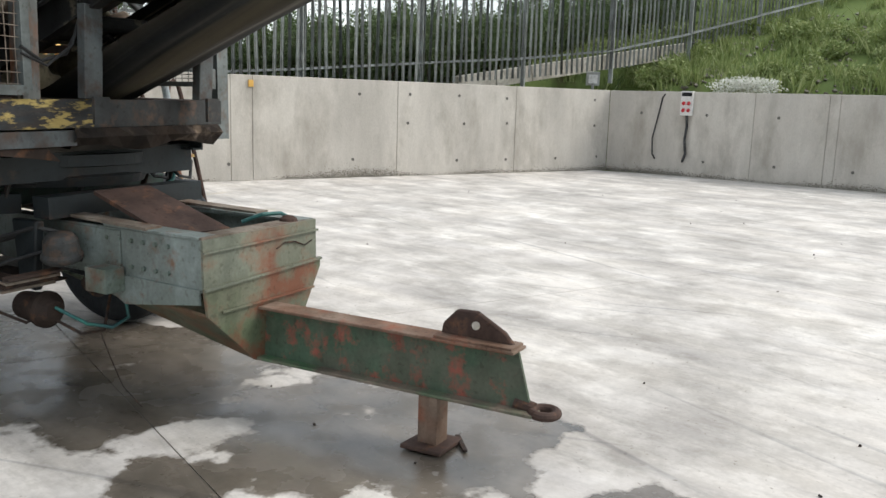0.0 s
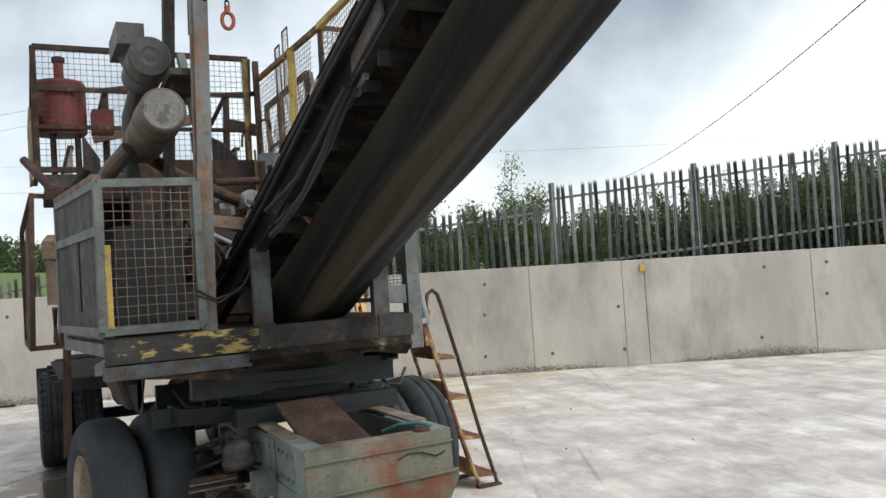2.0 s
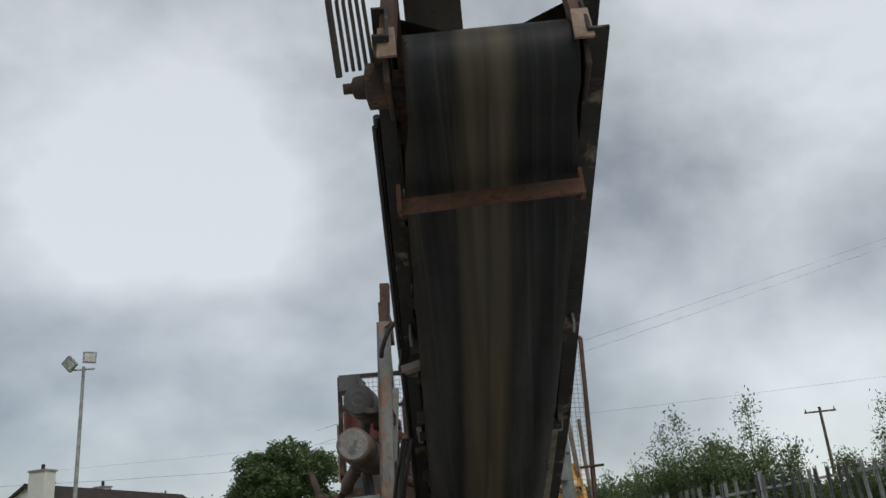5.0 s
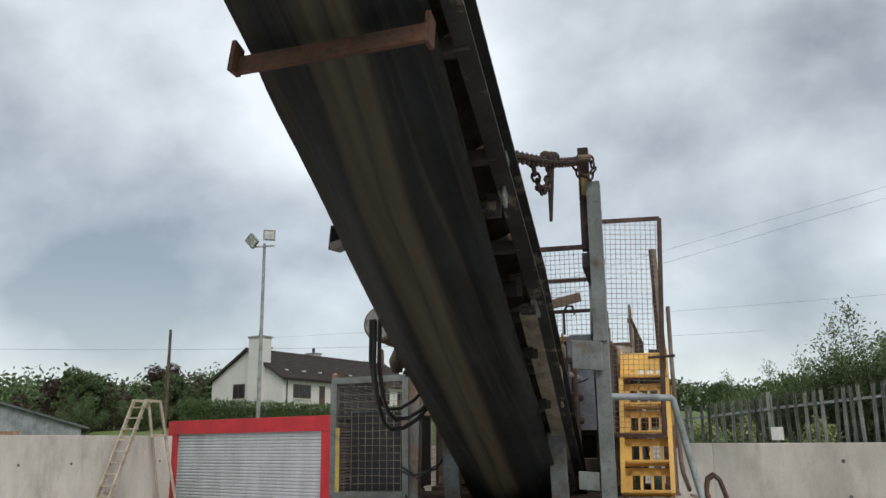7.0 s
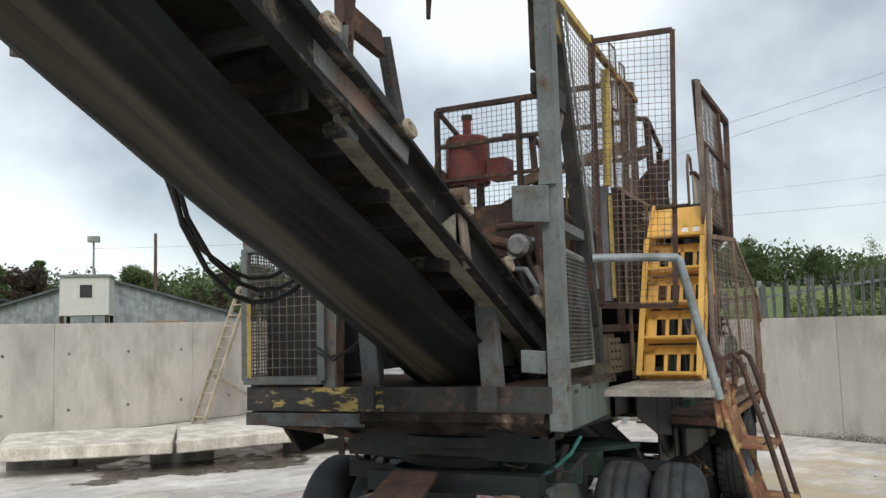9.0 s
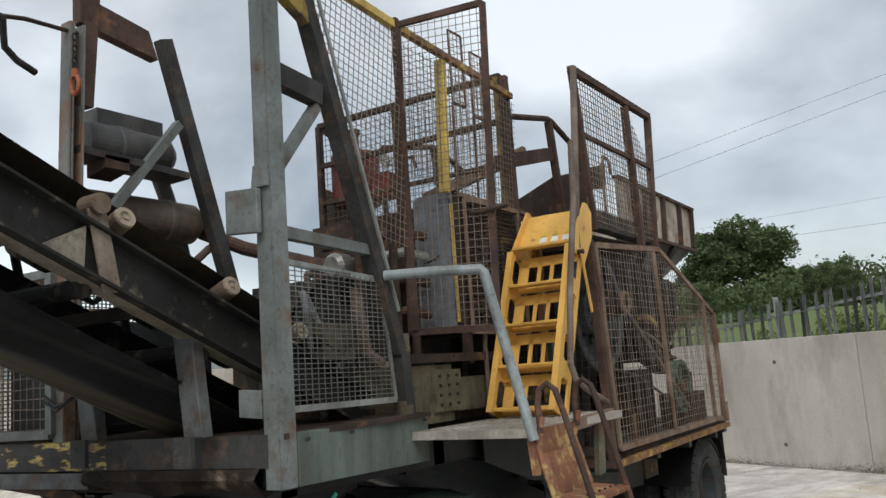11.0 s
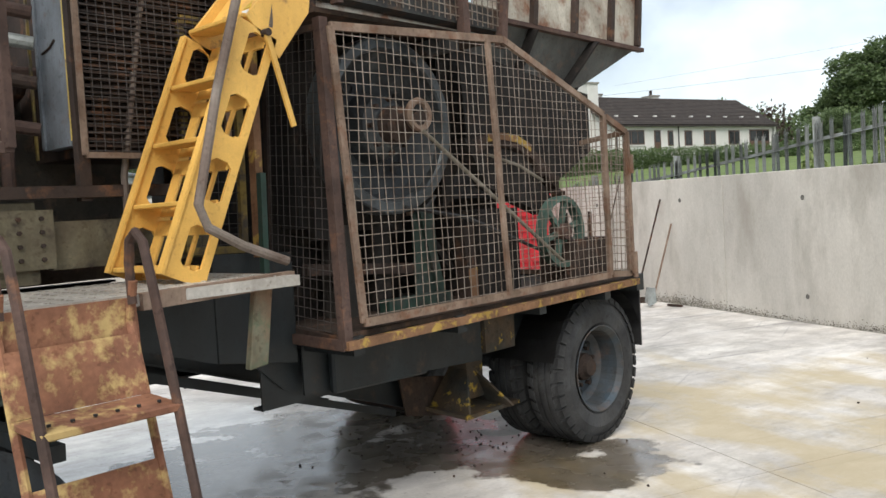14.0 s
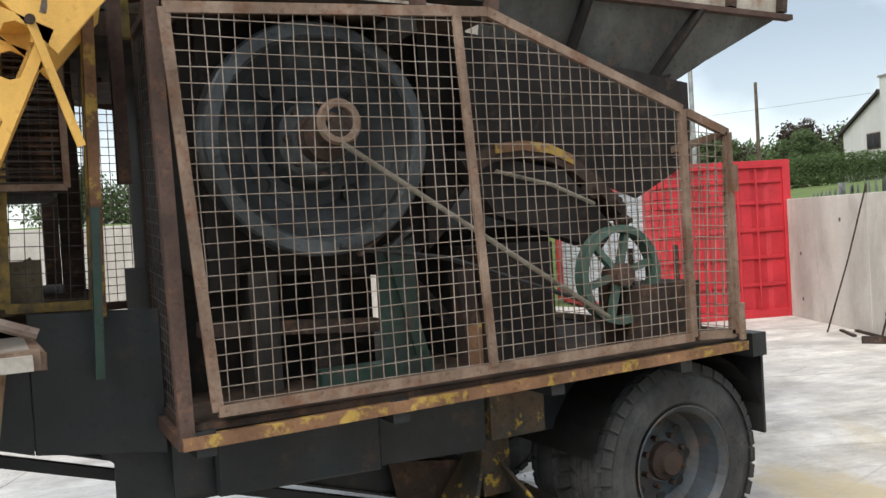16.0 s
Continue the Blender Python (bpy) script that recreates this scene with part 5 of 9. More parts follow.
# grasses, weeds and flowers on the bank and behind the fence
def tufts(name, places, blades, hgt, seed, mat, label, cat):
    rng = np.random.RandomState(seed)
    pts, fc = [], []
    for (x, y, sc) in places:
        z = lie(x, y) - 0.03
        for _ in range(blades):
            a, rr = rng.uniform(0, 6.28), rng.uniform(0, 0.22) * sc
            bx, by = x + math.cos(a) * rr, y + math.sin(a) * rr
            hh, w = hgt * sc * rng.uniform(0.5, 1.2), 0.012 * sc
            lx, ly = rng.normal(0, 0.35) * hh, rng.normal(0, 0.35) * hh
            t = rng.uniform(0, 6.28)
            wx, wy = math.cos(t) * w, math.sin(t) * w
            i = len(pts)
            pts += [(bx - wx, by - wy, z), (bx + wx, by + wy, z), (bx + lx * 0.5 + wx * 0.8, by + ly * 0.5 + wy * 0.8, z + hh * 0.65), (bx + lx * 0.5 - wx * 0.8, by + ly * 0.5 - wy * 0.8, z + hh * 0.65), (bx + lx, by + ly, z + hh * 0.95)]
            fc += [(i, i + 1, i + 2, i + 3), (i + 3, i + 2, i + 4)]
    me = bpy.data.meshes.new(name)
    me.from_pydata(pts, [], fc)
    me.materials.append(M[mat])
    return tagged(new(name, me), label, cat, kind="stuff")


rg = np.random.RandomState(3)
bank = [(16.6 + rg.uniform(0, 1) ** 1.6 * 9, rg.uniform(-9, 6), rg.uniform(0.7, 1.6)) for _ in range(760)]
tufts("bank_grass", bank, 26, 0.34, 5, "leaf_light", "long green grass and weeds on the bank", "grass")
back = []
for _ in range(700):
    p = on_wall(rg.uniform(-5, 22), 0.5 + rg.uniform(0, 1) ** 1.4 * 7)
    back.append((p.x, p.y, rg.uniform(0.7, 1.5)))
tufts("fence_grass", back, 13, 0.27, 6, "leaf_mid", "long grass and weeds along the fence", "grass")
fl = [(c[0], c[1], c[2], 0.34, 0.5, 0.17) for c in ((16.5, 0.2, 1.98), (16.6, -0.35, 2.0), (16.5, -0.1, 2.05))]
ob = new("flowering_shrub", leaves("flowering_shrub", fl, 1500, 0.035, 3, "petal"))
tagged(ob, "low shrub covered in white flowers on the bank", "shrub")
wd = [(16.8 + rg.uniform(0, 5), rg.uniform(-8, 5), 0) for _ in range(90)]
wd = [(x, y, lie(x, y) + 0.2, rg.uniform(0.2, 0.5), rg.uniform(0.2, 0.5), rg.uniform(0.15, 0.4)) for x, y, _ in wd]
tagged(new("weeds", leaves("weeds", wd, 30000, 0.05, 7, "leaf_light")), "leafy green weeds on the bank", "weeds", kind="stuff")
wk = []
for s_ in np.arange(0.3, 4.2, 0.2):
    p = on_wall(s_ + rg.uniform(-0.2, 0.2), 1.1 + rg.uniform(0, 0.9))
    hh = rg.uniform(0.2, 0.5)
    wk.append((p.x, p.y, lie(p.x, p.y) + hh, rg.uniform(0.2, 0.4), rg.uniform(0.2, 0.4), hh))
tagged(new("weeds", leaves("weeds", wk, 9000, 0.05, 17, "leaf_light")), "leafy light green weeds behind the fence", "weeds", kind="stuff")
cr_ = []
for t in np.arange(0, 1.001, 0.02):
    x, y = 26 + 9 * t, 36 - 6 * t
    cr_.append((x, y, lie(x, y) + 0.9, 0.9, 1.6, 0.8))
tagged(new("flowering_crop", leaves("flowering_crop", cr_, 9000, 0.10, 14, "leaf_crop")), "strip of yellow flowering crop beyond the fence", "crop", kind="stuff")
hg_ = []
for t in np.arange(0, 1.001, 0.0125):
    x, y = (-38 + 13 * t * 2, 55.2 + 2.7 * t * 2) if t < 0.5 else (-25 + 14 * (t * 2 - 1), 57.9 + 3.0 * (t * 2 - 1))
    hg_.append((x, y, 5.25 - 1.35 * t, 0.6, 0.6, 0.62))
    hg_.append((x + 0.1, y + 0.1, 4.7 - 1.3 * t, 0.6, 0.6, 0.6))
    hg_.append((x + 0.1, y + 0.1, 4.1 - 1.1 * t, 0.6, 0.6, 0.6))
tagged(new("hedge", leaves("hedge", hg_, 56000, 0.085, 8, "leaf_mid")), "clipped green hedge before the bungalow", "hedge", kind="stuff")
wl_ = []
for t in np.arange(0, 1.001, 0.008):
    a = radians(-35 + 120 * t)
    R_ = 150 + 20 * math.sin(t * 9)
    x, y = -math.sin(a) * R_, math.cos(a) * R_
    wl_.append((x, y, lie(x, y) + 3, 7, 7, 4.5 + 1.5 * math.sin(t * 41)))
tagged(new("far_woods", leaves("far_woods", wl_, 100000, 0.42, 9, "leaf_dark")), "dark green woods along the skyline", "woods", kind="stuff")

# ---- poles and overhead lines ----
def pole(x, y, top, label, arms=False):
    z0 = lie(x, y)
    t_ = thing("utility_pole", (x, y, z0), label, "pole", "utility poles")
    bm = B(); rod(bm, (x, y, z0 - 0.3), (x, y, top), 0.14, 9, 0.10); part("pole", bm, "bark", t_)
    if arms:
        bm = B(); bar(bm, (x - 1.1, y + 0.2, top - 0.35), (x + 1.1, y - 0.2, top - 0.35), 0.1, 0.12); part("crossarm", bm, "bark", t_)
        for k in (-1, 0, 1):
            bm = B(); lathe(bm, (x + k, y - 0.18 * k, top - 0.29), (0, 0, 1), [(0, 0), (0, 0.05), (0.05, 0.07), (0.1, 0.04), (0.22, 0.05), (0.22, 0)], 8); part("insulator", bm, "fence", t_)


pole(25.9, 58.5, 10.6, "wooden power pole with a crossarm", True)
pole(-33.8, 46.4, 10.1, "plain wooden utility pole")
pole(-40.6, 37.1, 8.9, "plain wooden utility pole")


def wire(a, b, sag, r, label):
    bm = B()
    pts = [Vector(a).lerp(Vector(b), i / 24) - Vector((0, 0, sag * 4 * (i / 24) * (1 - i / 24))) for i in range(25)]
    tube(bm, pts, r, 5)
    tagged(part("overhead_wire", bm, "wire"), label, "wire", "overhead lines")


wire((-3, 11.1, 4.7), (62, 63.4, 31.1), 0.0, 0.003, "thin black overhead power wire")
wire((-3, 11.3, 4.45), (62, 63.8, 30.7), 0.0, 0.003, "thin black overhead power wire")
wire((-60, 110, 18), (90, 75, 17.5), 1.0, 0.010, "thin black overhead power wire")
wire((-80, 60, 12.2), (10, 95, 14), 1.0, 0.012, "thin black overhead power wire")
wire((36.3, 41.5, 7.95), (13.0, -1.4, 9.4), 0.9, 0.016, "sagging black overhead cable")

# loose stones on the bank
rs_ = np.random.RandomState(19)
pts, fc = [], []
for _ in range(900):
    x, y = 17.0 + rs_.uniform(0, 1) ** 1.3 * 6, rs_.uniform(-8, 3)
    if noise.noise((x * 0.6, y * 0.6, 5)) < 0.0:
        continue
    r_ = rs_.uniform(0.03, 0.10)
    z, k = lie(x, y) + r_ * 0.5, len(pts)
    for dx, dy, dz in ((1, 0, 0), (0, 1, 0), (-1, 0, 0), (0, -1, 0), (0, 0, 0.8), (0, 0, -0.8), (0.7, 0.6, 0.45), (-0.6, 0.5, 0.5)):
        pts.append((x + dx * r_ * rs_.uniform(0.7, 1.2), y + dy * r_ * rs_.uniform(0.7, 1.2), z + dz * r_ * rs_.uniform(0.6, 1.0)))
    fc += [(k + a_, k + b_, k + c_) for a_, b_, c_ in ((0, 6, 4), (0, 1, 6), (1, 4, 6), (1, 7, 4), (1, 2, 7), (2, 4, 7), (2, 3, 4), (3, 0, 4), (1, 0, 5), (2, 1, 5), (3, 2, 5), (0, 3, 5))]
me = bpy.data.meshes.new("loose_stones")
me.from_pydata(pts, [], fc)
me.materials.append(M["stone_grey"])
tagged(new("loose_stones", me), "pale loose stones among the weeds on the bank", "stones", kind="stuff")

# ---- sloping kerb behind the fence and the small light on the corner ----
kb = thing("ramp_kerb", (15.7, 4.0, lie(15.7, 4.0)), "pale concrete kerb sloping up behind the palisade fence", "kerb")
ka, kc = Vector((13.2, 5.25, 1.84)), Vector((19.4, 2.1, 2.92))
for k in range(7):
    bm = B()
    bar(bm, ka.lerp(kc, k / 7 + 0.002), ka.lerp(kc, (k + 1) / 7 - 0.002), 0.22, 0.34)
    part("kerb_stone", bm, "concrete_pale", kb, bevel=0.015)
lq = on_wall(18.56, 0.14)
wl = thing("corner_floodlight", (lq.x, lq.y, 1.83), "small grey floodlight standing on the wall's corner", "floodlight")
bm = B(); box(bm, -0.025, 0.025, -0.025, 0.025, -0.02, 0.16, pose(lq.x, lq.y, 1.83)); part("bracket", bm, "fence", wl)
lm_ = pose(lq.x, lq.y, 2.08, 12, 0, -62)
bm = B(); box(bm, -0.15, 0.15, -0.04, 0.05, -0.15, 0.15, lm_); fx = part("housing", bm, "fence", wl, bevel=0.015)
bm = B(); box(bm, -0.10, 0.10, -0.046, -0.04, -0.10, 0.10, lm_); part("lens", bm, "lens", fx)

# ---- small things about the yard ----
sb = thing("socket_box", (15.90, 0.95, 1.58), "grey socket box with red outlets and a black cable", "socket box")
bm = B(); box(bm, 15.79, 15.95, 0.85, 1.1, 1.33, 1.85); part("case", bm, "white", sb, bevel=0.012)
bm = B(); box(bm, 15.78, 15.792, 0.87, 1.08, 1.74, 1.82); part("label_plate", bm, "glass_dark", sb)
for y in (0.92, 1.03):
    for z in (1.45, 1.6):
        bm = B(); rod(bm, (15.79, y, z), (15.74, y, z - 0.02), 0.036, 12); part("outlet", bm, "red", sb)
bm = B(); tube(bm, [(15.87, 0.97, 1.33), (15.87, 0.95, 1.1), (15.88, 0.98, 0.8), (15.88, 0.94, 0.5), (15.88, 1.0, 0.32)], 0.028, 8); part("cable", bm, "tyre", sb)
bm = B(); tube(bm, [(16.00, 1.5, 1.78), (15.98, 1.55, 1.7), (15.97, 1.62, 1.3), (15.97, 1.72, 0.8), (15.97, 1.7, 0.45), (15.95, 1.62, 0.35)], 0.016, 8)
tagged(part("hanging_cable", bm, "tyre"), "black cable hanging down the concrete wall", "cable")
bm = B(); box(bm, -0.045, 0.045, -0.03, 0.0, -0.06, 0.06, Matrix.Translation(on_wall(10.42, -0.002, 1.72)) @ Matrix.Rotation(fa, 4, "Z"))
tagged(part("wall_bracket", bm, "yellow", bevel=0.01), "small yellow bracket on the concrete wall", "bracket")
def long_tool(name, label, foot, top, head):
    t_ = thing(name, foot, label, name)
    bm = B(); rod(bm, foot, top, 0.014, 8); part("handle", bm, "rust_dark" if name == "broom" else "rust_pale", t_)
    bm = B()
    if name == "broom":
        box(bm, -0.22, 0.22, -0.035, 0.035, 0, 0.09, pose(foot[0], foot[1], 0, 0, 0, 30))
    else:
        plate(bm, [Vector(foot) + Vector(p) for p in ((-0.09, 0.02, 0.28), (0.09, -0.03, 0.28), (0.11, -0.05, 0.06), (0, -0.06, 0), (-0.11, 0.0, 0.06))], 0.006)
    part("head", bm, head, t_)


long_tool("broom", "yard broom leaning on the concrete wall", (-2.42, 12.05, 0.05), (-1.98, 12.17, 1.62), "rust_dark")
long_tool("shovel", "steel shovel leaning on the concrete wall", (-1.93, 11.66, 0.02), (-1.75, 12.05, 1.24), "galv")
bm = B(); tube(bm, [(-3.48, 12.43, 0.02), (-3.2, 12.57, 1.05), (-2.96, 12.68, 2.04)], 0.012, 6)
tagged(part("steel_bar", bm, "rust_dark"), "thin dark steel bar leaning on the concrete wall", "bar")
for a, b in (((-3.5, 12.75, 0.015), (-3.0, 12.35, 0.015)), ((-3.3, 12.8, 0.02), (-2.7, 12.45, 0.02)), ((-1.75, 11.84, 0.02), (-1.5, 11.78, 0.02)), ((-2.75, 12.15, 0.018), (-2.3, 12.2, 0.018))):
    bm = B(); bar(bm, a, b, 0.05, 0.03)
    tagged(part("loose_batten", bm, "rust_dark", bevel=0.006), "short dark batten lying at the foot of the wall", "batten", "loose battens")
random.seed(8)
bm = B()
for _ in range(230):
    x, y = 0.25 + random.gauss(0, 0.5), 4.6 + random.gauss(0, 0.45)
    if random.random() < 0.35:
        x, y = random.uniform(-6, 12), random.uniform(-6, 9)
    r_ = random.uniform(0.003, 0.009)
    m_ = pose(x, y, r_ * 0.6, random.uniform(0, 90), random.uniform(0, 90), random.uniform(0, 90))
    box(bm, -r_, r_, -r_ * 0.8, r_ * 0.8, -r_ * 0.6, r_ * 0.6, m_)
tagged(part("stone_chips", bm, "rust_dark"), "scattered dark stone chips on the concrete", "gravel", kind="stuff")


# moss and grime grown along the foot of the walls
def foot_grime(name, places, seed):
    rng = np.random.RandomState(seed)
    pts, fc = [], []
    for a, d, n_ in places:
        a, d, n_ = Vector(a), Vector(d), Vector(n_)
        length = d.length
        d = d.normalized()
        s_ = 0.0
        while s_ < length:
            thick = max(0.0, noise.noise((s_ * 0.45 + seed, 0, 0)) + 0.25)
            for _ in range(int(110 * thick)):
                z = abs(rng.normal(0, 0.02 + 0.09 * thick))
                w, h_ = rng.uniform(0.002, 0.012), rng.uniform(0.002, 0.010)
                c = a + d * (s_ + rng.uniform(0, 0.1)) + n_ * rng.uniform(0.003, 0.006) + Vector((0, 0, z + 0.012))
                k = len(pts)
                for sx, sz in ((-1, -0.4), (-0.3, -1), (0.8, -0.7), (1, 0.5), (0.1, 1), (-0.8, 0.6)):
                    pts.append(tuple(c + d * (w * sx) + Vector((0, 0, h_ * sz))))
                pts.append(tuple(c + n_ * 0.004))
                fc += [(k + q_, k + (q_ + 1) % 6, k + 6) for q_ in range(6)]
            s_ += 0.1
    me = bpy.data.meshes.new(name)
    me.from_pydata(pts, [], fc)
    me.materials.append(M["moss"])
    return tagged(new(name, me), "dark moss and grime along the foot of the concrete walls", "moss", kind="stuff")


foot_grime("wall_moss", [(on_wall(-2), WD * 21, -WN), ((c1.x - 0.03, c1.y, 0), Vector((east(-6) - c1.x, -6 - c1.y, 0)), (-1, 0.12, 0))], 5)
# ---- the mobile crusher ----
rig = thing("mobile_crusher", (0.2, 2.5, 0), "old rusty towed mobile crusher with a long inclined conveyor", "crusher")
FM = Matrix.Translation((-0.92, -0.25, 0)) @ Matrix.Rotation(math.atan2(0.0968, 0.9953), 4, "Z")


def F(u, v, z):
    """A place in the front module: u across from the deck's corner, v towards the rear."""
    return FM @ Vector((u, v, z))


def fbox(name, mat, u0, u1, v0, v1, z0, z1, par=None, bevel=0.006, label=""):
    bm = B()
    box(bm, u0, u1, v0, v1, z0, z1, FM)
    return part(name, bm, mat, par or rig, label, bevel)


def wbox(name, mat, x0, x1, y0, y1, z0, z1, par=None, bevel=0.006, label=""):
    bm = B()
    box(bm, x0, x1, y0, y1, z0, z1)
    return part(name, bm, mat, par or rig, label, bevel)


def one(fn, name, mat, *args, par=None, label="", bevel=0.0, **kw):
    bm = B()
    fn(bm, *args, **kw)
    return part(name, bm, mat, par or rig, label, bevel)


# wheels
bm = B()
lug = [bm.verts.new(p) for p in ((-0.040, -0.035, 0.006), (0.026, -0.035, 0.006), (0.042, 0.018, 0.002), (-0.024, 0.018, 0.002), (-0.041, -0.037, -0.012), (0.027, -0.037, -0.012), (0.043, 0.034, -0.045), (-0.025, 0.034, -0.045))]
for q_ in ((0, 1, 2, 3), (7, 6, 5, 4), (4, 5, 1, 0), (5, 6, 2, 1), (6, 7, 3, 2), (7, 4, 0, 3)):
    bm.faces.new([lug[i] for i in q_])
bmesh.ops.recalc_face_normals(bm, faces=bm.faces)
LUG = bpy.data.meshes.new("tread_block")
bm.to_mesh(LUG)
bm.free()
LUG.materials.append(M["tyre"])


def tread_tyre(c, out, R=0.51, W=0.265, rim_r=0.29, mat_rim="rim", turn=0.0, bald=False):
    """A tyre with blocked shoulders on a steel disc wheel; out: +1 where its outer side looks towards +x."""
    c = Vector(c)
    ax = Matrix.Rotation(turn, 4, "Z") @ Vector((out, 0, 0))
    w = W / 2
    bm = B()
    rows = [(w - 0.02, rim_r), (w, rim_r + 0.03), (w + 0.012, rim_r + 0.11), (w - 0.004, R - 0.07), (w - 0.03, R - 0.018), (w - 0.05, R - 0.004)]
    if bald:
        rows = [(w - 0.02, rim_r), (w, rim_r + 0.025), (w + 0.02, rim_r + 0.08), (w + 0.022, rim_r + 0.12), (w + 0.008, R - 0.065), (w - 0.012, R - 0.034), (w - 0.036, R - 0.014), (w - 0.06, R - 0.005)]
    for g in (() if bald and out < 0 else (0.04,) if bald else (0.075, 0.028)):
        rows += [(g + 0.008, R), (g + 0.006, R - 0.012), (g - 0.006, R - 0.012), (g - 0.008, R)]
    rows = rows + [(-a, r) for a, r in reversed(rows)]
    lathe(bm, c, ax, rows + [(-(w - 0.03), rim_r - 0.01), (w - 0.03, rim_r - 0.01), rows[0]], 44)
    ty = part("tyre", bm, "tyre_bald" if bald else "tyre", rig, smooth=bald)
    # shoulder blocks, set slantwise
    d, s, u = axes_of(c, c + ax)
    for side in () if bald else (-1, 1):
        for k in range(36):
            a = 2 * math.pi * (k + 0.25 * side) / 36
            rad = s * math.cos(a) + u * math.sin(a)
            tan = s * -math.sin(a) + u * math.cos(a)
            p0 = c + ax * (side * (w - 0.03)) + rad * (R - 0.008)
            ob = new("tread_block", LUG)
            ob.parent = ty
            ob.matrix_local = Matrix.Translation(p0 - BASE[ty.name]) @ Matrix(((tan.x, ax.x * side, rad.x, 0), (tan.y, ax.y * side, rad.y, 0), (tan.z, ax.z * side, rad.z, 0), (0, 0, 0, 1)))
    bm = B()
    lathe(bm, c, ax, [(w - 0.03, rim_r - 0.012), (w + 0.004, rim_r + 0.012), (w + 0.006, rim_r + 0.004), (w - 0.03, rim_r - 0.024), (w - 0.15, rim_r - 0.040), (w - 0.19, rim_r - 0.085), (w - 0.165, rim_r - 0.15), (w - 0.15, 0.11), (w - 0.15, 0.0)], 36)
    rim = part("rim", bm, mat_rim, rig)
    for k in range(8):
        a = 2 * math.pi * k / 8
        rad = s * math.cos(a) + u * math.sin(a)
        one(rod, "hand_hole", "rubber_black", c + rad * 0.185 + ax * (w - 0.195), c + rad * 0.185 + ax * (w - 0.176), 0.026, 12, par=rim)
        a += 0.39
        rad = s * math.cos(a) + u * math.sin(a)
        one(rod, "wheel_nut", "rust_dark", c + rad * 0.13 + ax * (w - 0.165), c + rad * 0.13 + ax * (w - 0.125), 0.014, 6, par=rim)
    one(lathe, "hub", "rust_dark", c, ax, [(w - 0.16, 0.10), (w - 0.12, 0.095), (w - 0.10, 0.07), (w - 0.075, 0.06), (w - 0.07, 0)], 20, par=rim)


for x, y, out in ((-0.88, 0.72, -1), (-0.54, 0.76, -1), (1.04, 0.98, 1), (1.37, 1.0, 1)):
    tread_tyre((x, y, 0.505), out, 0.505, 0.27, 0.28, "rim_cream" if x < 0 else "rim", radians(8), True)
for x, out in ((-1.05, -1), (-0.72, -1), (0.74, 1), (1.07, 1)):
    tread_tyre((x, 5.18, 0.51), out, 0.515, 0.27, 0.29, "rim")
one(rod, "axle", "chassis", (-0.85, 0.72, 0.5), (1.3, 1.0, 0.5), 0.06, 12)
one(rod, "axle", "chassis", (-1.0, 5.18, 0.5), (1.05, 5.18, 0.5), 0.065, 12)
for x in (-0.12, 0.68):
    for k in range(5):
        one(bar, "leaf_spring", "rust_dark", (x, 0.5 - 0.5 + k * 0.06, 0.62 + 0.0 - k * 0.012), (x, 0.5 + 0.5 - k * 0.06, 0.62 - k * 0.012), 0.07, 0.011)
for x in (-0.38, 0.5):
    for k in range(5):
        one(bar, "leaf_spring", "rust_dark", (x, 5.18 - 0.5 + k * 0.06, 0.66 - k * 0.012), (x, 5.18 + 0.5 - k * 0.06, 0.66 - k * 0.012), 0.07, 0.011)

# steering dolly
one(plate, "front_plate", "box_front", [(-0.08, -0.98, 0.925), (0.74, -0.98, 0.94), (0.745, -0.98, 0.72), (-0.075, -0.98, 0.69)], 0.014, (0, 1, 0))
one(plate, "nose_plate", "box_nose", [(-0.085, -0.992, 0.70), (0.765, -0.992, 0.73), (0.775, -0.985, 0.68), (0.66, -0.975, 0.46), (0.42, -0.97, 0.27), (0.28, -0.97, 0.262), (-0.06, -0.985, 0.56)], 0.014, (0, 1, 0))
one(plate, "nose_bottom", "green_rust", [(-0.06, -0.97, 0.56), (0.28, -0.96, 0.262), (0.36, 0.1, 0.46), (-0.05, 0.1, 0.64)], 0.012)
one(plate, "nose_bottom", "green_rust", [(0.42, -0.96, 0.27), (0.66, -0.97, 0.46), (0.70, 0.1, 0.60), (0.42, 0.1, 0.46)], 0.012)
for x, f in ((-0.075, -1), (0.745, 1)):
    one(channel, "side_channel", "box_blue", (x, -0.965, 0.80), (x, 1.15, 0.80), 0.09, 0.25, 0.012, flip=-f, bevel=0.003)
    one(bar, "top_strip", "flange_dusty", (x - f * 0.03, -0.62, 0.944), (x - f * 0.06, 0.42, 0.962), 0.10, 0.014)
    one(bar, "top_strip", "box_blue", (x - f * 0.05, -0.95, 0.934), (x - f * 0.05, -0.3, 0.936), 0.12, 0.012)
    one(plate, "overlap_plate", "box_blue", [(x + f * 0.002, -0.42, 0.70), (x + f * 0.002, 0.3, 0.70), (x + f * 0.002, 0.3, 0.915), (x + f * 0.002, -0.42, 0.915)], 0.008, (f, 0, 0), bevel=0.002)
    one(plate, "gusset", "box_blue", [(x, -0.96, 0.69), (x, -0.1, 0.70), (x, -0.45, 0.55), (x, -0.96, 0.62)], 0.012, (f, 0, 0))
    for r_ in range(2):
        for k in range(6):
            one(rod, "bolt", "green", (x, -0.75 + k * 0.085, 0.745 + r_ * 0.13), (x + f * 0.014, -0.75 + k * 0.085, 0.745 + r_ * 0.13), 0.012, 6)
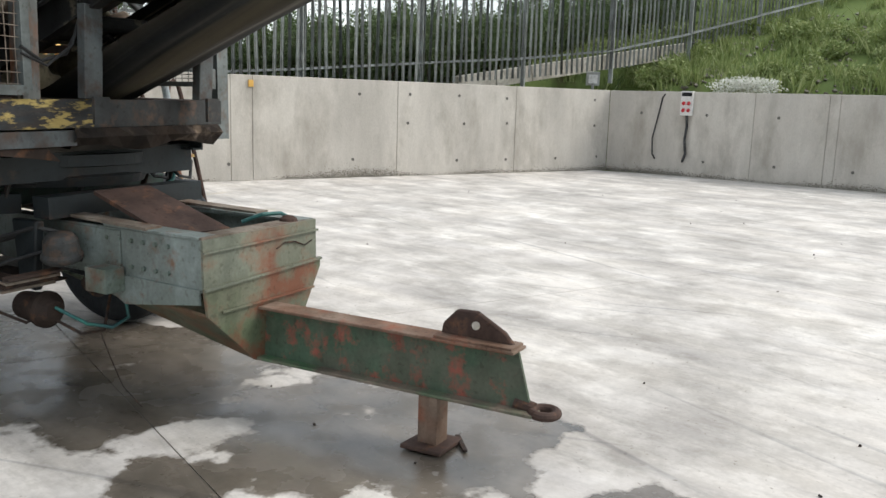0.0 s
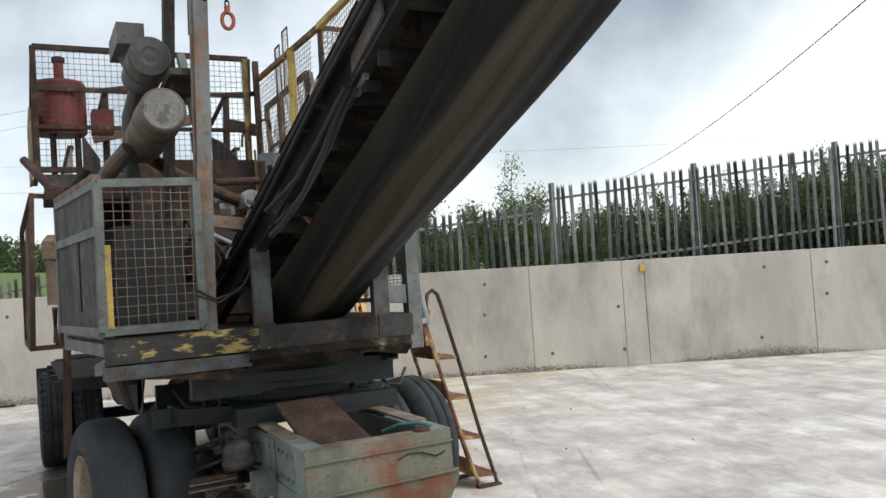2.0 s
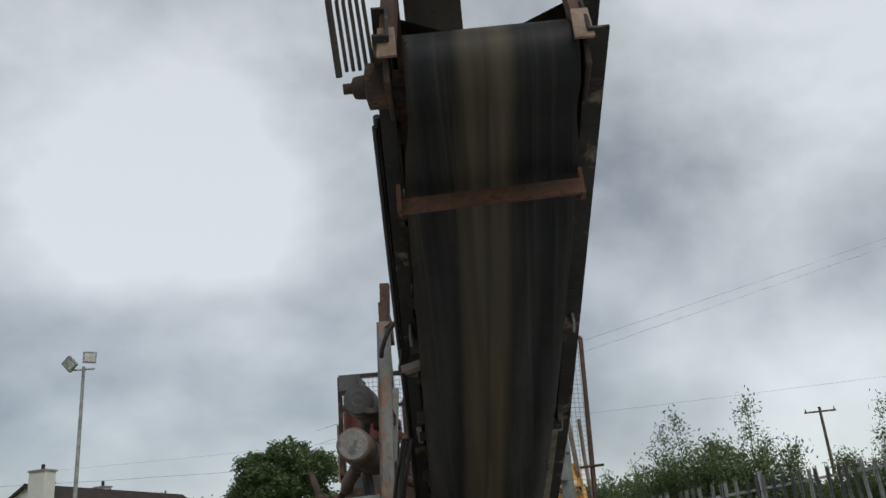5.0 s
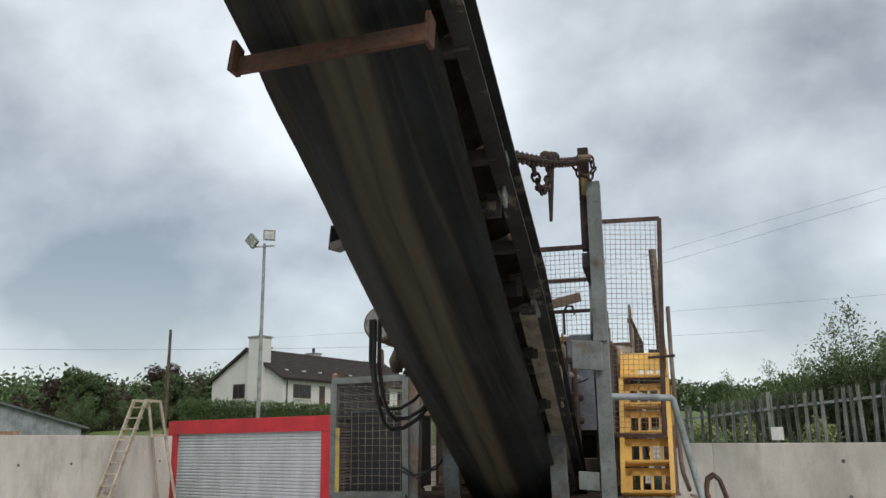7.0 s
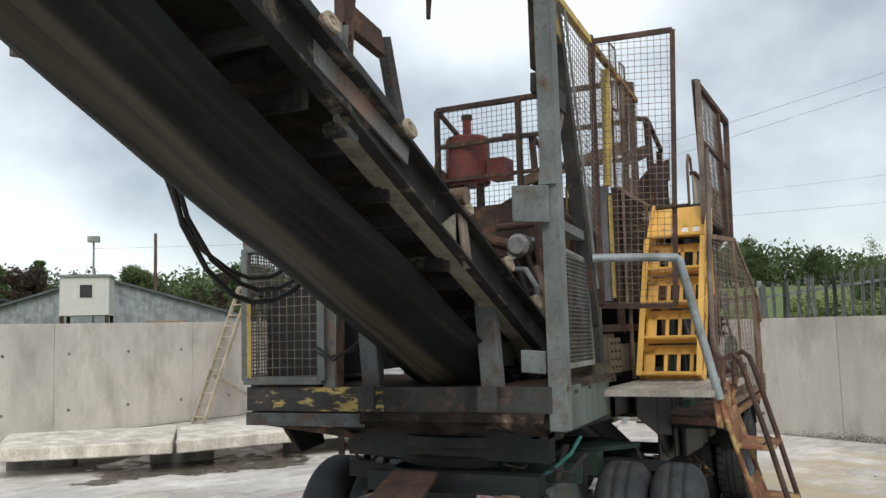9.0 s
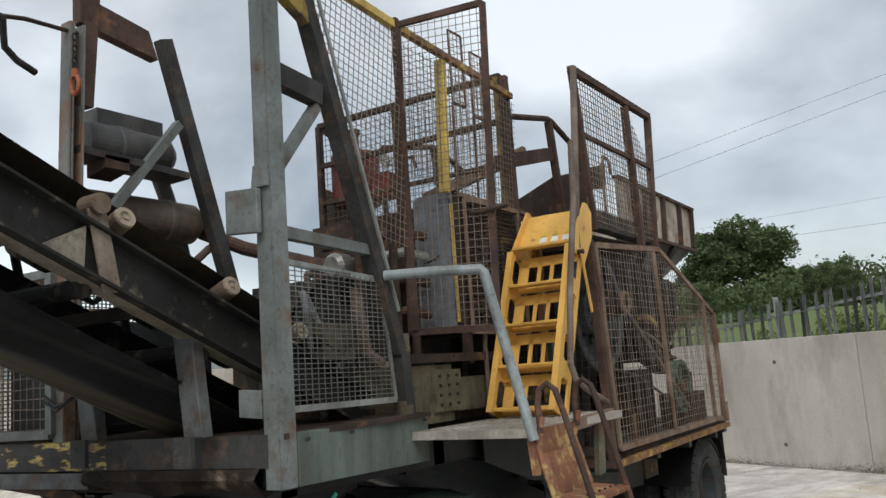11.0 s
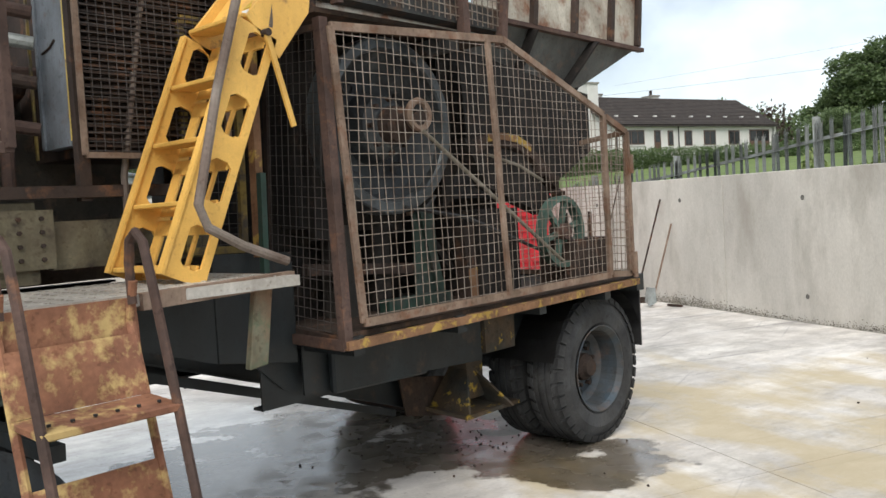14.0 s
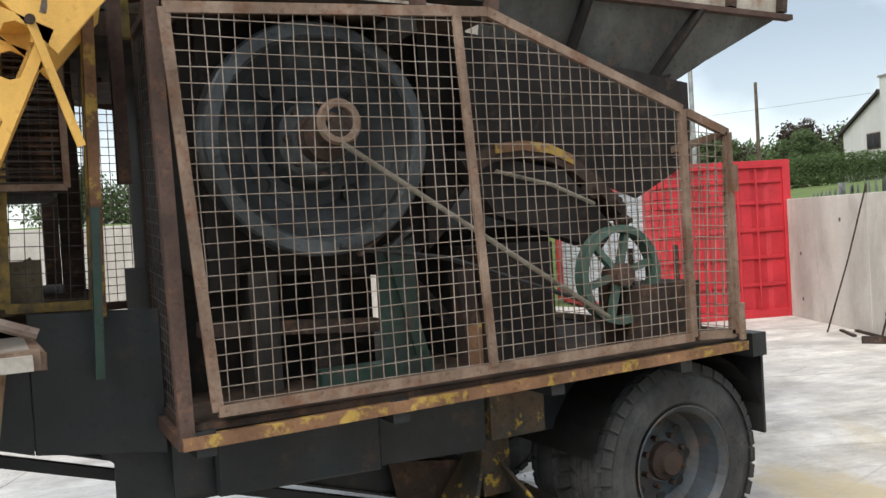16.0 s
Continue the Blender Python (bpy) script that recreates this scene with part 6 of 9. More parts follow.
wbox("front_lip", "flange_dusty", -0.07, 0.73, -0.966, -0.86, 0.922, 0.938, bevel=0.003)
one(bar, "seam_strip", "box_front", (-0.085, -0.990, 0.868), (0.745, -0.990, 0.882), 0.012, 0.010)
one(bar, "seam_strip", "box_front", (-0.09, -1.000, 0.694), (0.765, -1.000, 0.724), 0.014, 0.012)
one(bar, "seam_strip", "box_nose", (0.02, -1.000, 0.572), (0.70, -1.000, 0.575), 0.012, 0.010)
one(lathe, "lid_knob", "rust", (0.60, -0.91, 0.936), (0, 0, 1), [(0, 0), (0, 0.05), (0.015, 0.045), (0.03, 0.025), (0.034, 0)], 14)
one(tube, "vine_wire", "rust_dark", [(0.42, -0.985, 0.82), (0.48, -0.988, 0.845), (0.56, -0.988, 0.84), (0.64, -0.988, 0.81), (0.70, -0.988, 0.83)], 0.004, 5)
one(plate, "tread_plate", "rust", [(0.04, -0.62, 0.88), (0.40, -0.68, 0.88), (0.33, -0.15, 1.07), (0.02, -0.1, 1.06)], 0.02, (0, -0.3, 1))
one(bar, "cross_beam", "chassis", (-0.2, 0.02, 1.0), (0.85, 0.05, 1.01), 0.12, 0.11, bevel=0.01)
one(bar, "cross_beam", "green_dark", (-0.1, 0.95, 1.0), (0.9, 0.95, 1.0), 0.13, 0.14, bevel=0.01)
one(plate, "rear_plate", "chassis", [(-0.45, 1.50, 1.10), (0.80, 1.50, 1.08), (0.98, 1.50, 1.03), (1.02, 1.50, 0.90), (0.85, 1.50, 0.86), (-0.45, 1.50, 0.88)], 0.05, (0, 1, 0), bevel=0.006)
one(plate, "wing_plate", "green_dark", [(0.70, 0.95, 1.04), (1.02, 1.48, 1.03), (0.75, 1.48, 1.05), (0.60, 0.95, 1.05)], 0.03, (0, 0, 1))
one(bar, "square_tube", "chassis", (0.55, 1.30, 0.97), (1.43, 1.37, 0.92), 0.06, 0.06, bevel=0.004)
one(bar, "spring_hanger", "chassis", (0.70, 1.42, 0.98), (0.90, 1.46, 0.78), 0.08, 0.06)
one(lathe, "turntable", "chassis", (0.25, 0.55, 1.08), (0, 0, 1), [(0, 0), (0, 0.5), (0.05, 0.52), (0.06, 0.47), (0.1, 0.47), (0.11, 0.53), (0.17, 0.53), (0.17, 0)], 40)
one(tube, "air_hose", "hose_green", [(0.45, -0.72, 0.93), (0.52, -0.8, 0.97), (0.62, -0.84, 0.97), (0.7, -0.82, 0.94)], 0.011, 7)
one(tube, "air_hose", "hose_green", [(0.98, 0.35, 1.24), (0.94, 0.28, 1.15), (0.84, 0.22, 1.06), (0.72, 0.2, 1.0)], 0.011, 7)
one(lathe, "brake_chamber", "rust_dark", (-0.26, -0.05, 0.50), (0, -1, 0), [(-0.16, 0), (-0.16, 0.07), (0, 0.085), (0.01, 0.095), (0.03, 0.095), (0.04, 0.08), (0.09, 0.05), (0.09, 0)], 20)
one(lathe, "brake_pot", "grey_dark", (-0.22, -0.16, 0.755), (-0.15, -0.1, 1), [(0, 0), (0, 0.085), (0.02, 0.10), (0.035, 0.10), (0.05, 0.088), (0.11, 0.082), (0.14, 0.06), (0.15, 0)], 22)
for k in range(4):
    one(bar, "spring_plate", "flange_dusty" if k % 2 else "rust_dark", (-0.5, -0.12 + 0.02 * k, 0.70 - 0.022 * k), (-0.24, -0.16 + 0.02 * k, 0.715 - 0.022 * k), 0.07, 0.014)
one(lathe, "pipe_stub", "rust_dark", (-0.10, -0.2, 0.63), (-0.3, -1, -0.1), [(0, 0), (0, 0.045), (0.12, 0.045), (0.12, 0.03), (0.10, 0)], 14)
one(tube, "brake_pipe", "hose_green", [(-0.26, -0.14, 0.52), (-0.2, -0.3, 0.45), (-0.1, -0.36, 0.42), (0.0, -0.36, 0.45), (0.0, -0.34, 0.55)], 0.009, 6)
one(tube, "trailing_wire", "rust_dark", [(-0.16, -0.33, 0.43), (-0.14, -0.37, 0.3), (-0.1, -0.42, 0.12), (-0.05, -0.5, 0.01)], 0.003, 5)
one(plate, "bolster_web", "green_dark", [(-0.62, 0.42, 1.06), (0.95, 0.45, 1.07), (0.95, 0.45, 0.96), (-0.62, 0.42, 0.94)], 0.02, (0, -1, 0))
for k, (x, y, z) in enumerate(((-0.5, 0.28, 1.12), (-0.3, 0.2, 1.16), (0.1, 0.15, 1.15), (0.55, 0.18, 1.14), (0.8, 0.25, 1.12))):
    one(tube, "looped_hose", "rubber_black", [(x, y, z + 0.06), (x + 0.06, y - 0.06, z - 0.04), (x + 0.16, y - 0.05, z - 0.06), (x + 0.24, y + 0.02, z + 0.04)], 0.011, 6)
    one(bar, "bracket", ("rust_dark", "conv_dark", "grey_chipped")[k % 3], (x + 0.05, y + 0.04, z - 0.12), (x + 0.12, y + 0.02, z + 0.08), 0.05, 0.012)
wbox("valve_block", "green", -0.2, -0.09, -0.45, -0.3, 0.62, 0.74, bevel=0.01)
one(tube, "brake_pipe", "rust_dark", [(-0.26, -0.12, 0.46), (-0.22, -0.28, 0.40), (-0.12, -0.32, 0.40), (0.02, -0.2, 0.55)], 0.008, 6)
one(tube, "brake_pipe", "rust_dark", [(-0.26, -0.1, 0.5), (-0.36, -0.05, 0.45), (-0.42, 0.1, 0.5)], 0.008, 6)
for x in (-0.26, 0.80):
    one(plate, "spring_hanger", "chassis", [(x, -0.02, 0.94), (x, 0.18, 0.94), (x, 0.14, 0.60), (x, 0.02, 0.58)], 0.05, (1, 0, 0), bevel=0.008)
    one(plate, "spring_hanger", "chassis", [(x, 1.28, 0.94), (x, 1.46, 0.94), (x, 1.42, 0.62), (x, 1.32, 0.60)], 0.05, (1, 0, 0), bevel=0.008)
    for k in range(6):
        one(bar, "leaf_spring", "rust_dark", (x + 0.03, 0.10 + k * 0.08, 0.64 - k * 0.013), (x + 0.03, 1.38 - k * 0.08, 0.64 - k * 0.013), 0.08, 0.012)
one(bar, "axle_beam", "chassis", (-0.45, 0.80, 0.52), (0.95, 0.98, 0.52), 0.14, 0.14, bevel=0.02)
one(bar, "bolster", "chassis", (-0.5, 0.35, 1.02), (-0.18, 0.38, 1.0), 0.3, 0.10, bevel=0.012)
one(lathe, "brake_chamber", "rust_dark", (-0.34, 0.42, 0.72), (0.2, -1, 0), [(-0.1, 0), (-0.1, 0.06), (0, 0.075), (0.01, 0.085), (0.03, 0.085), (0.04, 0.07), (0.08, 0.04), (0.08, 0)], 20)
for k, (y, z) in enumerate(((0.1, 0.86), (0.25, 0.80), (0.05, 0.74))):
    one(tube, "air_hose", "rubber_black", [(-0.1, y - 0.2, z), (-0.25, y - 0.1, z + 0.05), (-0.38, y + 0.15, z - 0.04), (-0.40, y + 0.4, z - 0.12)], 0.012, 6)

# drawbar
draw = one(plate, "drawbar", "drawbar_web", [(0.34, -0.96, 0.275), (0.41, -2.44, 0.272), (0.405, -2.37, 0.53), (0.34, -0.96, 0.535)], 0.016, (1, 0, 0))
one(plate, "top_flange", "flange_rust", [(0.28, -0.94, 0.530), (0.415, -0.94, 0.530), (0.478, -2.375, 0.526), (0.345, -2.375, 0.526)], 0.015, (0, 0, 1), par=draw, bevel=0.003)
one(plate, "bottom_flange", "flange_green", [(0.28, -0.94, 0.262), (0.415, -0.94, 0.262), (0.478, -2.47, 0.258), (0.350, -2.47, 0.258)], 0.015, (0, 0, 1), par=draw, bevel=0.003)
one(plate, "lug", "rust", [(0.40, -1.98, 0.54), (0.40, -1.99, 0.60), (0.402, -2.06, 0.672), (0.404, -2.16, 0.675), (0.408, -2.30, 0.60), (0.41, -2.35, 0.54)], 0.028, (1, 0, 0), par=draw, bevel=0.006)
one(rod, "lug_hole", "concrete_pale", (0.397, -2.16, 0.612), (0.437, -2.16, 0.612), 0.019, 14, par=draw)
one(plate, "top_flange_plate", "flange_rust", [(0.335, -1.98, 0.544), (0.49, -1.98, 0.544), (0.475, -2.36, 0.541), (0.355, -2.36, 0.541)], 0.010, (0, 0, 1), par=draw)
bm = B()
ring_ = [(0.021 * math.sin(2 * math.pi * k / 10), 0.055 + 0.021 * math.cos(2 * math.pi * k / 10)) for k in range(11)]
lathe(bm, (0.425, -2.50, 0.272), (0, 0, 1), ring_, 24)
rod(bm, (0.42, -2.36, 0.29), (0.425, -2.45, 0.275), 0.032, 10)
part("towing_eye", bm, "rust", draw)
wbox("prop_leg", "flange_rust", 0.335, 0.435, -2.01, -1.91, 0.03, 0.26, draw, 0.01)
one(bar, "ground_rod", "rust_dark", (0.40, -2.13, 0.012), (0.52, -2.02, 0.02), 0.02, 0.012, par=draw)
one(plate, "prop_foot", "rust", [(0.27, -2.07, 0.012), (0.50, -2.06, 0.004), (0.49, -1.86, 0.004), (0.26, -1.86, 0.012)], 0.022, (0, 0, 1), par=draw, bevel=0.004)

# chassis
for x in (-0.42, 0.88):
    one(channel, "chassis_rail", "chassis", (x, 0.0, 1.32), (x, 2.5, 1.31), 0.08, 0.14, 0.012, flip=1 if x < 0 else -1)
    one(channel, "chassis_rail", "chassis", (x, 2.6, 0.90), (x, 5.75, 0.90), 0.08, 0.34, 0.012, flip=1 if x < 0 else -1)
    one(plate, "knee_plate", "chassis", [(x, 2.1, 1.38), (x, 2.95, 1.07), (x, 2.95, 0.74), (x, 2.72, 0.82), (x, 2.35, 1.16), (x, 2.1, 1.25)], 0.014, (1, 0, 0))
for y, z in ((0.15, 1.2), (1.35, 1.32), (5.68, 0.92)):
    one(bar, "cross_member", "chassis", (-0.42, y, z), (0.88, y, z), 0.1, 0.16)
for y in (2.85, 3.6, 4.35, 5.1):
    for sx, x0, x1 in ((1, 0.88, 1.34), (-1, -0.42, -1.1)):
        one(bar, "deck_bearer", "chassis", (x0, y, 1.05), (x1, y, 1.05), 0.07, 0.09)
one(plate, "side_skirt", "chassis", [(0.95, 2.8, 1.06), (0.95, 4.2, 1.06), (0.95, 4.2, 0.72), (0.95, 2.8, 0.78)], 0.012, (1, 0, 0))
one(plate, "side_skirt", "chassis", [(0.925, 1.75, 1.39), (0.925, 2.33, 1.39), (0.925, 2.33, 1.02), (0.925, 1.75, 1.21)], 0.012, (1, 0, 0))
one(plate, "side_skirt", "chassis", [(0.928, 2.332, 1.53), (0.928, 2.79, 1.51), (0.928, 2.79, 0.95), (0.928, 2.332, 1.02)], 0.014, (1, 0, 0), bevel=0.004)
# return strips along the tail of the belt conveyor, sloping down under the crusher
for x0, x1 in ((-0.09, -0.23), (0.58, 0.44)):
    one(bar, "return_strip", "chassis", (x0, 1.40, 1.202), (x1, 3.90, 0.385), 0.05, 0.045)
one(plate, "fuel_tank_side", "chassis", [(0.97, 2.95, 1.0), (0.97, 3.65, 1.0), (0.97, 3.65, 0.74), (0.97, 2.95, 0.76)], 0.05, (1, 0, 0), bevel=0.012)
wbox("deck_floor", "chassis_rust", -1.05, 1.31, 2.8, 5.5, 1.09, 1.115)
# jack leg
jack = wbox("jack_leg", "chassis_yellow", 0.58, 0.74, 4.30, 4.46, 0.42, 1.05, bevel=0.01)
one(plate, "jack_foot", "chassis_yellow", [(0.50, 4.16, 0.36), (0.86, 4.16, 0.36), (0.74, 4.30, 0.62), (0.58, 4.30, 0.62)], 0.02, (0, 1, 0), par=jack)
one(plate, "jack_foot", "chassis_yellow", [(0.5, 4.12, 0.36), (0.88, 4.12, 0.34), (0.88, 4.66, 0.34), (0.5, 4.66, 0.36)], 0.025, (0, 0, 1), par=jack)
one(plate, "jack_web", "chassis_yellow", [(0.74, 4.38, 0.6), (0.95, 4.5, 0.36), (0.6, 4.5, 0.36)], 0.016, par=jack)
wbox("jack_sleeve", "chassis_yellow", 0.72, 0.98, 4.22, 4.52, 0.76, 1.06, jack, 0.012)
# mudguard and flap
bm = B()
pts = [(1.22 if s_ else 0.55, 5.18 + 0.60 * math.cos(a), 0.49 + 0.60 * math.sin(a)) for a in [radians(k) for k in range(25, 166, 14)] for s_ in (0, 1)]
vs = [bm.verts.new(p) for p in pts]
for i in range(0, len(vs) - 2, 2):
    bm.faces.new((vs[i], vs[i + 1], vs[i + 3], vs[i + 2]))
bmesh.ops.solidify(bm, geom=bm.faces[:], thickness=0.008)
part("mudguard", bm, "rubber_black", rig)
wbox("mud_flap", "rubber_black", 0.55, 1.20, 5.76, 5.775, 0.58, 1.03, bevel=0.003)
wbox("mud_flap", "rubber_black", -1.2, -0.55, 5.76, 5.775, 0.58, 1.03, bevel=0.003)
one(bar, "tail_beam", "chassis", (-1.0, 5.7, 1.06), (1.25, 5.7, 1.06), 0.1, 0.12)

# ---- front deck ----
fbox("deck_plate", "chassis_rust", 0.0, 1.98, 0.02, 1.3, 1.52, 1.545, bevel=0)
one(channel, "front_beam", "yellow_chipped", F(0.0, 0.0, 1.475), F(0.92, 0.0, 1.475), 0.06, 0.14, 0.012, flip=-1, bevel=0.002)
one(channel, "front_beam", "grey_dark", F(0.92, 0.0, 1.475), F(1.90, 0.0, 1.475), 0.06, 0.14, 0.012, flip=-1, bevel=0.002)
fbox("lower_beam", "grey_chipped", 0.0, 0.8, -0.01, 0.1, 1.32, 1.395, bevel=0.012)
bm = B()
for i in range(13):
    u = 0.78 + i * 0.09
    k = math.sin(i * 1.7) * 0.012
    vv = [FM @ Vector(p) for p in ((u, -0.02 + k, 1.405), (u, -0.035 - k, 1.36), (u, 0.02 + k, 1.30 + 0.02 * math.sin(i * 0.9)), (u, 0.12, 1.31))]
    row = [bm.verts.new(p) for p in vv]
    if i:
        for j in range(3):
            bm.faces.new((prev_row[j], row[j], row[j + 1], prev_row[j + 1]))
    prev_row = row
bmesh.ops.solidify(bm, geom=bm.faces[:], thickness=0.012)
part("bent_apron", bm, "apron", rig, "crumpled and scraped steel apron")
one(plate, "torn_flap", "rust_dark", [F(0.12, 0.0, 1.32), F(0.65, 0.02, 1.31), F(0.75, 0.05, 1.24), F(0.55, 0.02, 1.27)], 0.008)
one(plate, "under_tray", "conv_dark", [F(0.5, 0.15, 1.31), F(1.6, 0.15, 1.31), F(1.45, 0.7, 1.24), F(0.6, 0.7, 1.24)], 0.03, (0, 0, -1))
fbox("side_beam", "grey", 0.0, 0.06, 0.04, 1.45, 1.45, 1.58, bevel=0.008)
one(bar, "side_rail", "grey", F(0.03, 0.05, 1.40), F(0.2, 1.4, 1.28), 0.05, 0.08)
one(plate, "step_bracket", "conv_dark", [F(0.12, 0.2, 1.32), F(0.12, 0.65, 1.32), F(0.20, 0.6, 1.14), F(0.20, 0.3, 1.12)], 0.04, (-1, 0, 0), bevel=0.01)
one(bar, "hanger", "rust", F(-0.02, 1.2, 1.45), F(-0.04, 1.25, 0.75), 0.05, 0.012)
# right side plate
one(plate, "side_plate", "grey_green", [F(1.975, 0.10, 1.315), F(1.93, 1.32, 1.275), F(1.93, 1.32, 1.53), F(1.975, 0.10, 1.545)], 0.014, (1, 0, 0), bevel=0.003)
for v in (0.16, 0.5, 1.2):
    p = F(1.99, v, 1.51)
    one(rod, "bolt_head", "grey_dark", p, p + Vector((0.012, 0, 0)), 0.011, 6)

# ---- left cage with the black tank ----
def frame_panel(name, corners, w, t, mat, par=None):
    """Flat bars along the sides of a panel; corners in the world."""
    k = len(corners)
    for i in range(k):
        a, b = Vector(corners[i]), Vector(corners[(i + 1) % k])
        one(bar, name, mat, a, b, w, t - 0.003 * i, up=(b - a).cross(Vector(corners[(i + 2) % k]) - b), par=par)


def mesh_panel(corners, pitch, r, mat, par=None, wob=0.0, pitch_v=None):
    """Wires over a flat panel, the first side of which gives their direction."""
    c = [Vector(p) for p in corners]
    eu = (c[1] - c[0]).normalized()
    n = eu.cross(c[-1] - c[0]).normalized()
    ev = n.cross(eu)
    bm = B()
    wire_mesh(bm, c[0], eu, ev, [((p - c[0]).dot(eu), (p - c[0]).dot(ev)) for p in c], pitch, r, wob, pitch_v)
    return part("wire_mesh", bm, mat, par or rig)


front = [F(0.0, 0.0, 1.585), F(0.53, 0.0, 1.585), F(0.53, 0.0, 2.40), F(0.0, 0.0, 2.385)]
frame_panel("cage_frame", front, 0.045, 0.045, "grey")
one(bar, "corner_strip", "yellow_strip", F(0.035, -0.025, 1.6), F(0.035, -0.025, 2.05), 0.03, 0.006, up=(0, 1, 0))
mesh_panel(front, 0.052, 0.0019, "mesh_rust", wob=0.003)
side = [F(0.0, 0.0, 1.585), F(0.0, 1.46, 1.585), F(0.0, 1.46, 2.42), F(0.0, 0.0, 2.385)]
frame_panel("cage_frame", side, 0.05, 0.05, "grey")
mesh_panel(side, 0.03, 0.0034, "mesh_grey", pitch_v=0.022)
one(bar, "cage_rail", "grey", F(0.0, 0.0, 2.13), F(0.0, 1.46, 2.15), 0.04, 0.05)
one(bar, "cage_slot", "rubber_black", F(-0.008, 0.62, 1.70), F(-0.008, 0.62, 2.12), 0.035, 0.012, up=(1, 0, 0))
one(bar, "cage_slot", "grey", F(-0.010, 0.72, 1.70), F(-0.010, 0.72, 2.12), 0.035, 0.012, up=(1, 0, 0))
one(bar, "cage_top_rail", "rust_pale", F(0.0, 0.0, 2.42), F(0.0, 1.46, 2.455), 0.05, 0.03)
fbox("oil_tank", "tank_black", 0.10, 0.47, 0.08, 1.2, 1.60, 2.16, bevel=0.07)
one(tube, "loose_cable", "rubber_black", [F(0.5, -0.02, 1.78), F(0.6, -0.03, 1.72), F(0.75, -0.02, 1.76), F(0.86, 0.0, 1.9), F(0.9, 0.05, 2.1)], 0.009, 6)
one(tube, "loose_cable", "rubber_black", [F(0.5, -0.02, 1.75), F(0.62, -0.04, 1.70), F(0.78, -0.03, 1.8), F(0.88, 0.0, 2.0)], 0.007, 6)
# rusty box post beside the cage
one(bar, "cage_post", "rust_pale", F(0.585, 0.04, 1.545), F(0.585, 0.04, 2.5), 0.07, 0.06, bevel=0.006)
one(bar, "cage_shelf", "rust_pale", F(0.58, 0.06, 2.18), F(0.86, 0.06, 2.15), 0.06, 0.07)

# ---- posts of the folding gantry ----
lpost = one(channel, "gantry_post", "grey_rusty", (-0.40, -0.145, 1.5), (-0.335, -0.125, 3.74), 0.085, 0.09, 0.012, (0, 1, 0), -1)
one(bar, "post_face", "grey_rusty", (-0.365, -0.165, 1.5), (-0.305, -0.145, 3.74), 0.10, 0.012, up=(0, 1, 0), par=lpost)
one(bar, "post_extension", "rust", (-0.315, -0.06, 3.3), (-0.285, -0.02, 4.09), 0.075, 0.08, par=lpost, bevel=0.005)
one(plate, "post_head", "rust", [(-0.34, -0.10, 3.92), (-0.34, 0.34, 3.84), (-0.34, 0.40, 3.68), (-0.34, -0.10, 3.76)], 0.07, (1, 0, 0), par=lpost)
one(bar, "gantry_leg", "grey_dark", (-0.36, 0.51, 3.86), (-0.36, 1.22, 1.62), 0.07, 0.09, bevel=0.004)
one(bar, "leg_strip", "galv", (0.985, 0.37, 3.74), (0.92, 1.0, 2.1), 0.012, 0.02)
one(bar, "gantry_brace", "grey", (-0.30, 0.02, 2.66), (-0.30, 0.56, 3.33), 0.05, 0.05)
one(bar, "gantry_shelf", "grey_dark", (-0.38, -0.1, 3.06), (-0.38, 0.62, 3.02), 0.2, 0.04)
rpost = one(channel, "gantry_post", "grey", (0.955, -0.01, 1.315), (0.955, 0.0, 3.79), 0.08, 0.085, 0.012, (0, 1, 0), -1)
one(bar, "post_face", "grey", (0.995, -0.055, 1.315), (0.99, -0.045, 3.79), 0.085, 0.012, up=(0, 1, 0), par=rpost)
one(bar, "post_flange", "grey", (1.04, -0.01, 1.315), (1.035, 0.0, 3.79), 0.012, 0.09, up=(0, 1, 0), par=rpost)
one(bar, "post_extension", "rust_dark", (0.925, 0.06, 3.3), (0.925, 0.06, 4.08), 0.075, 0.08, par=rpost, bevel=0.005)
one(plate, "post_gusset", "grey", [(0.945, -0.064, 2.62), (1.045, -0.064, 2.62), (1.034, -0.060, 2.72), (0.955, -0.060, 2.72)], 0.012, (0, -1, 0), par=rpost)
jb = one(plate, "switch_plate", "grey", [(0.795, -0.065, 2.43), (1.005, -0.075, 2.41), (1.005, -0.075, 2.61), (0.795, -0.065, 2.63)], 0.03, (0, -1, 0), par=rpost, bevel=0.004)
one(plate, "cleat", "grey", [(0.80, -0.06, 1.62), (0.94, -0.06, 1.61), (0.94, -0.06, 1.73), (0.80, -0.06, 1.74)], 0.05, (0, 1, 0), par=rpost, bevel=0.004)
one(bar, "gantry_leg", "grey_dark", (0.93, 0.30, 3.76), (0.87, 1.03, 1.88), 0.085, 0.075, bevel=0.004)
one(bar, "gantry_leg_foot", "grey_dark", (0.87, 1.05, 1.88), (0.86, 1.09, 1.5), 0.085, 0.075, bevel=0.004)
one(plate, "post_head", "yellow_dirty", [(0.91, -0.02, 3.86), (0.91, 0.30, 3.78), (0.91, 0.34, 3.52), (0.91, -0.02, 3.70)], 0.06, (1, 0, 0))
one(bar, "gantry_beam", "grey_dark", (0.92, 0.02, 3.22), (0.91, 0.44, 3.18), 0.07, 0.11)
one(bar, "gantry_brace", "grey", (0.94, 0.03, 2.66), (0.91, 0.42, 3.12), 0.045, 0.05)
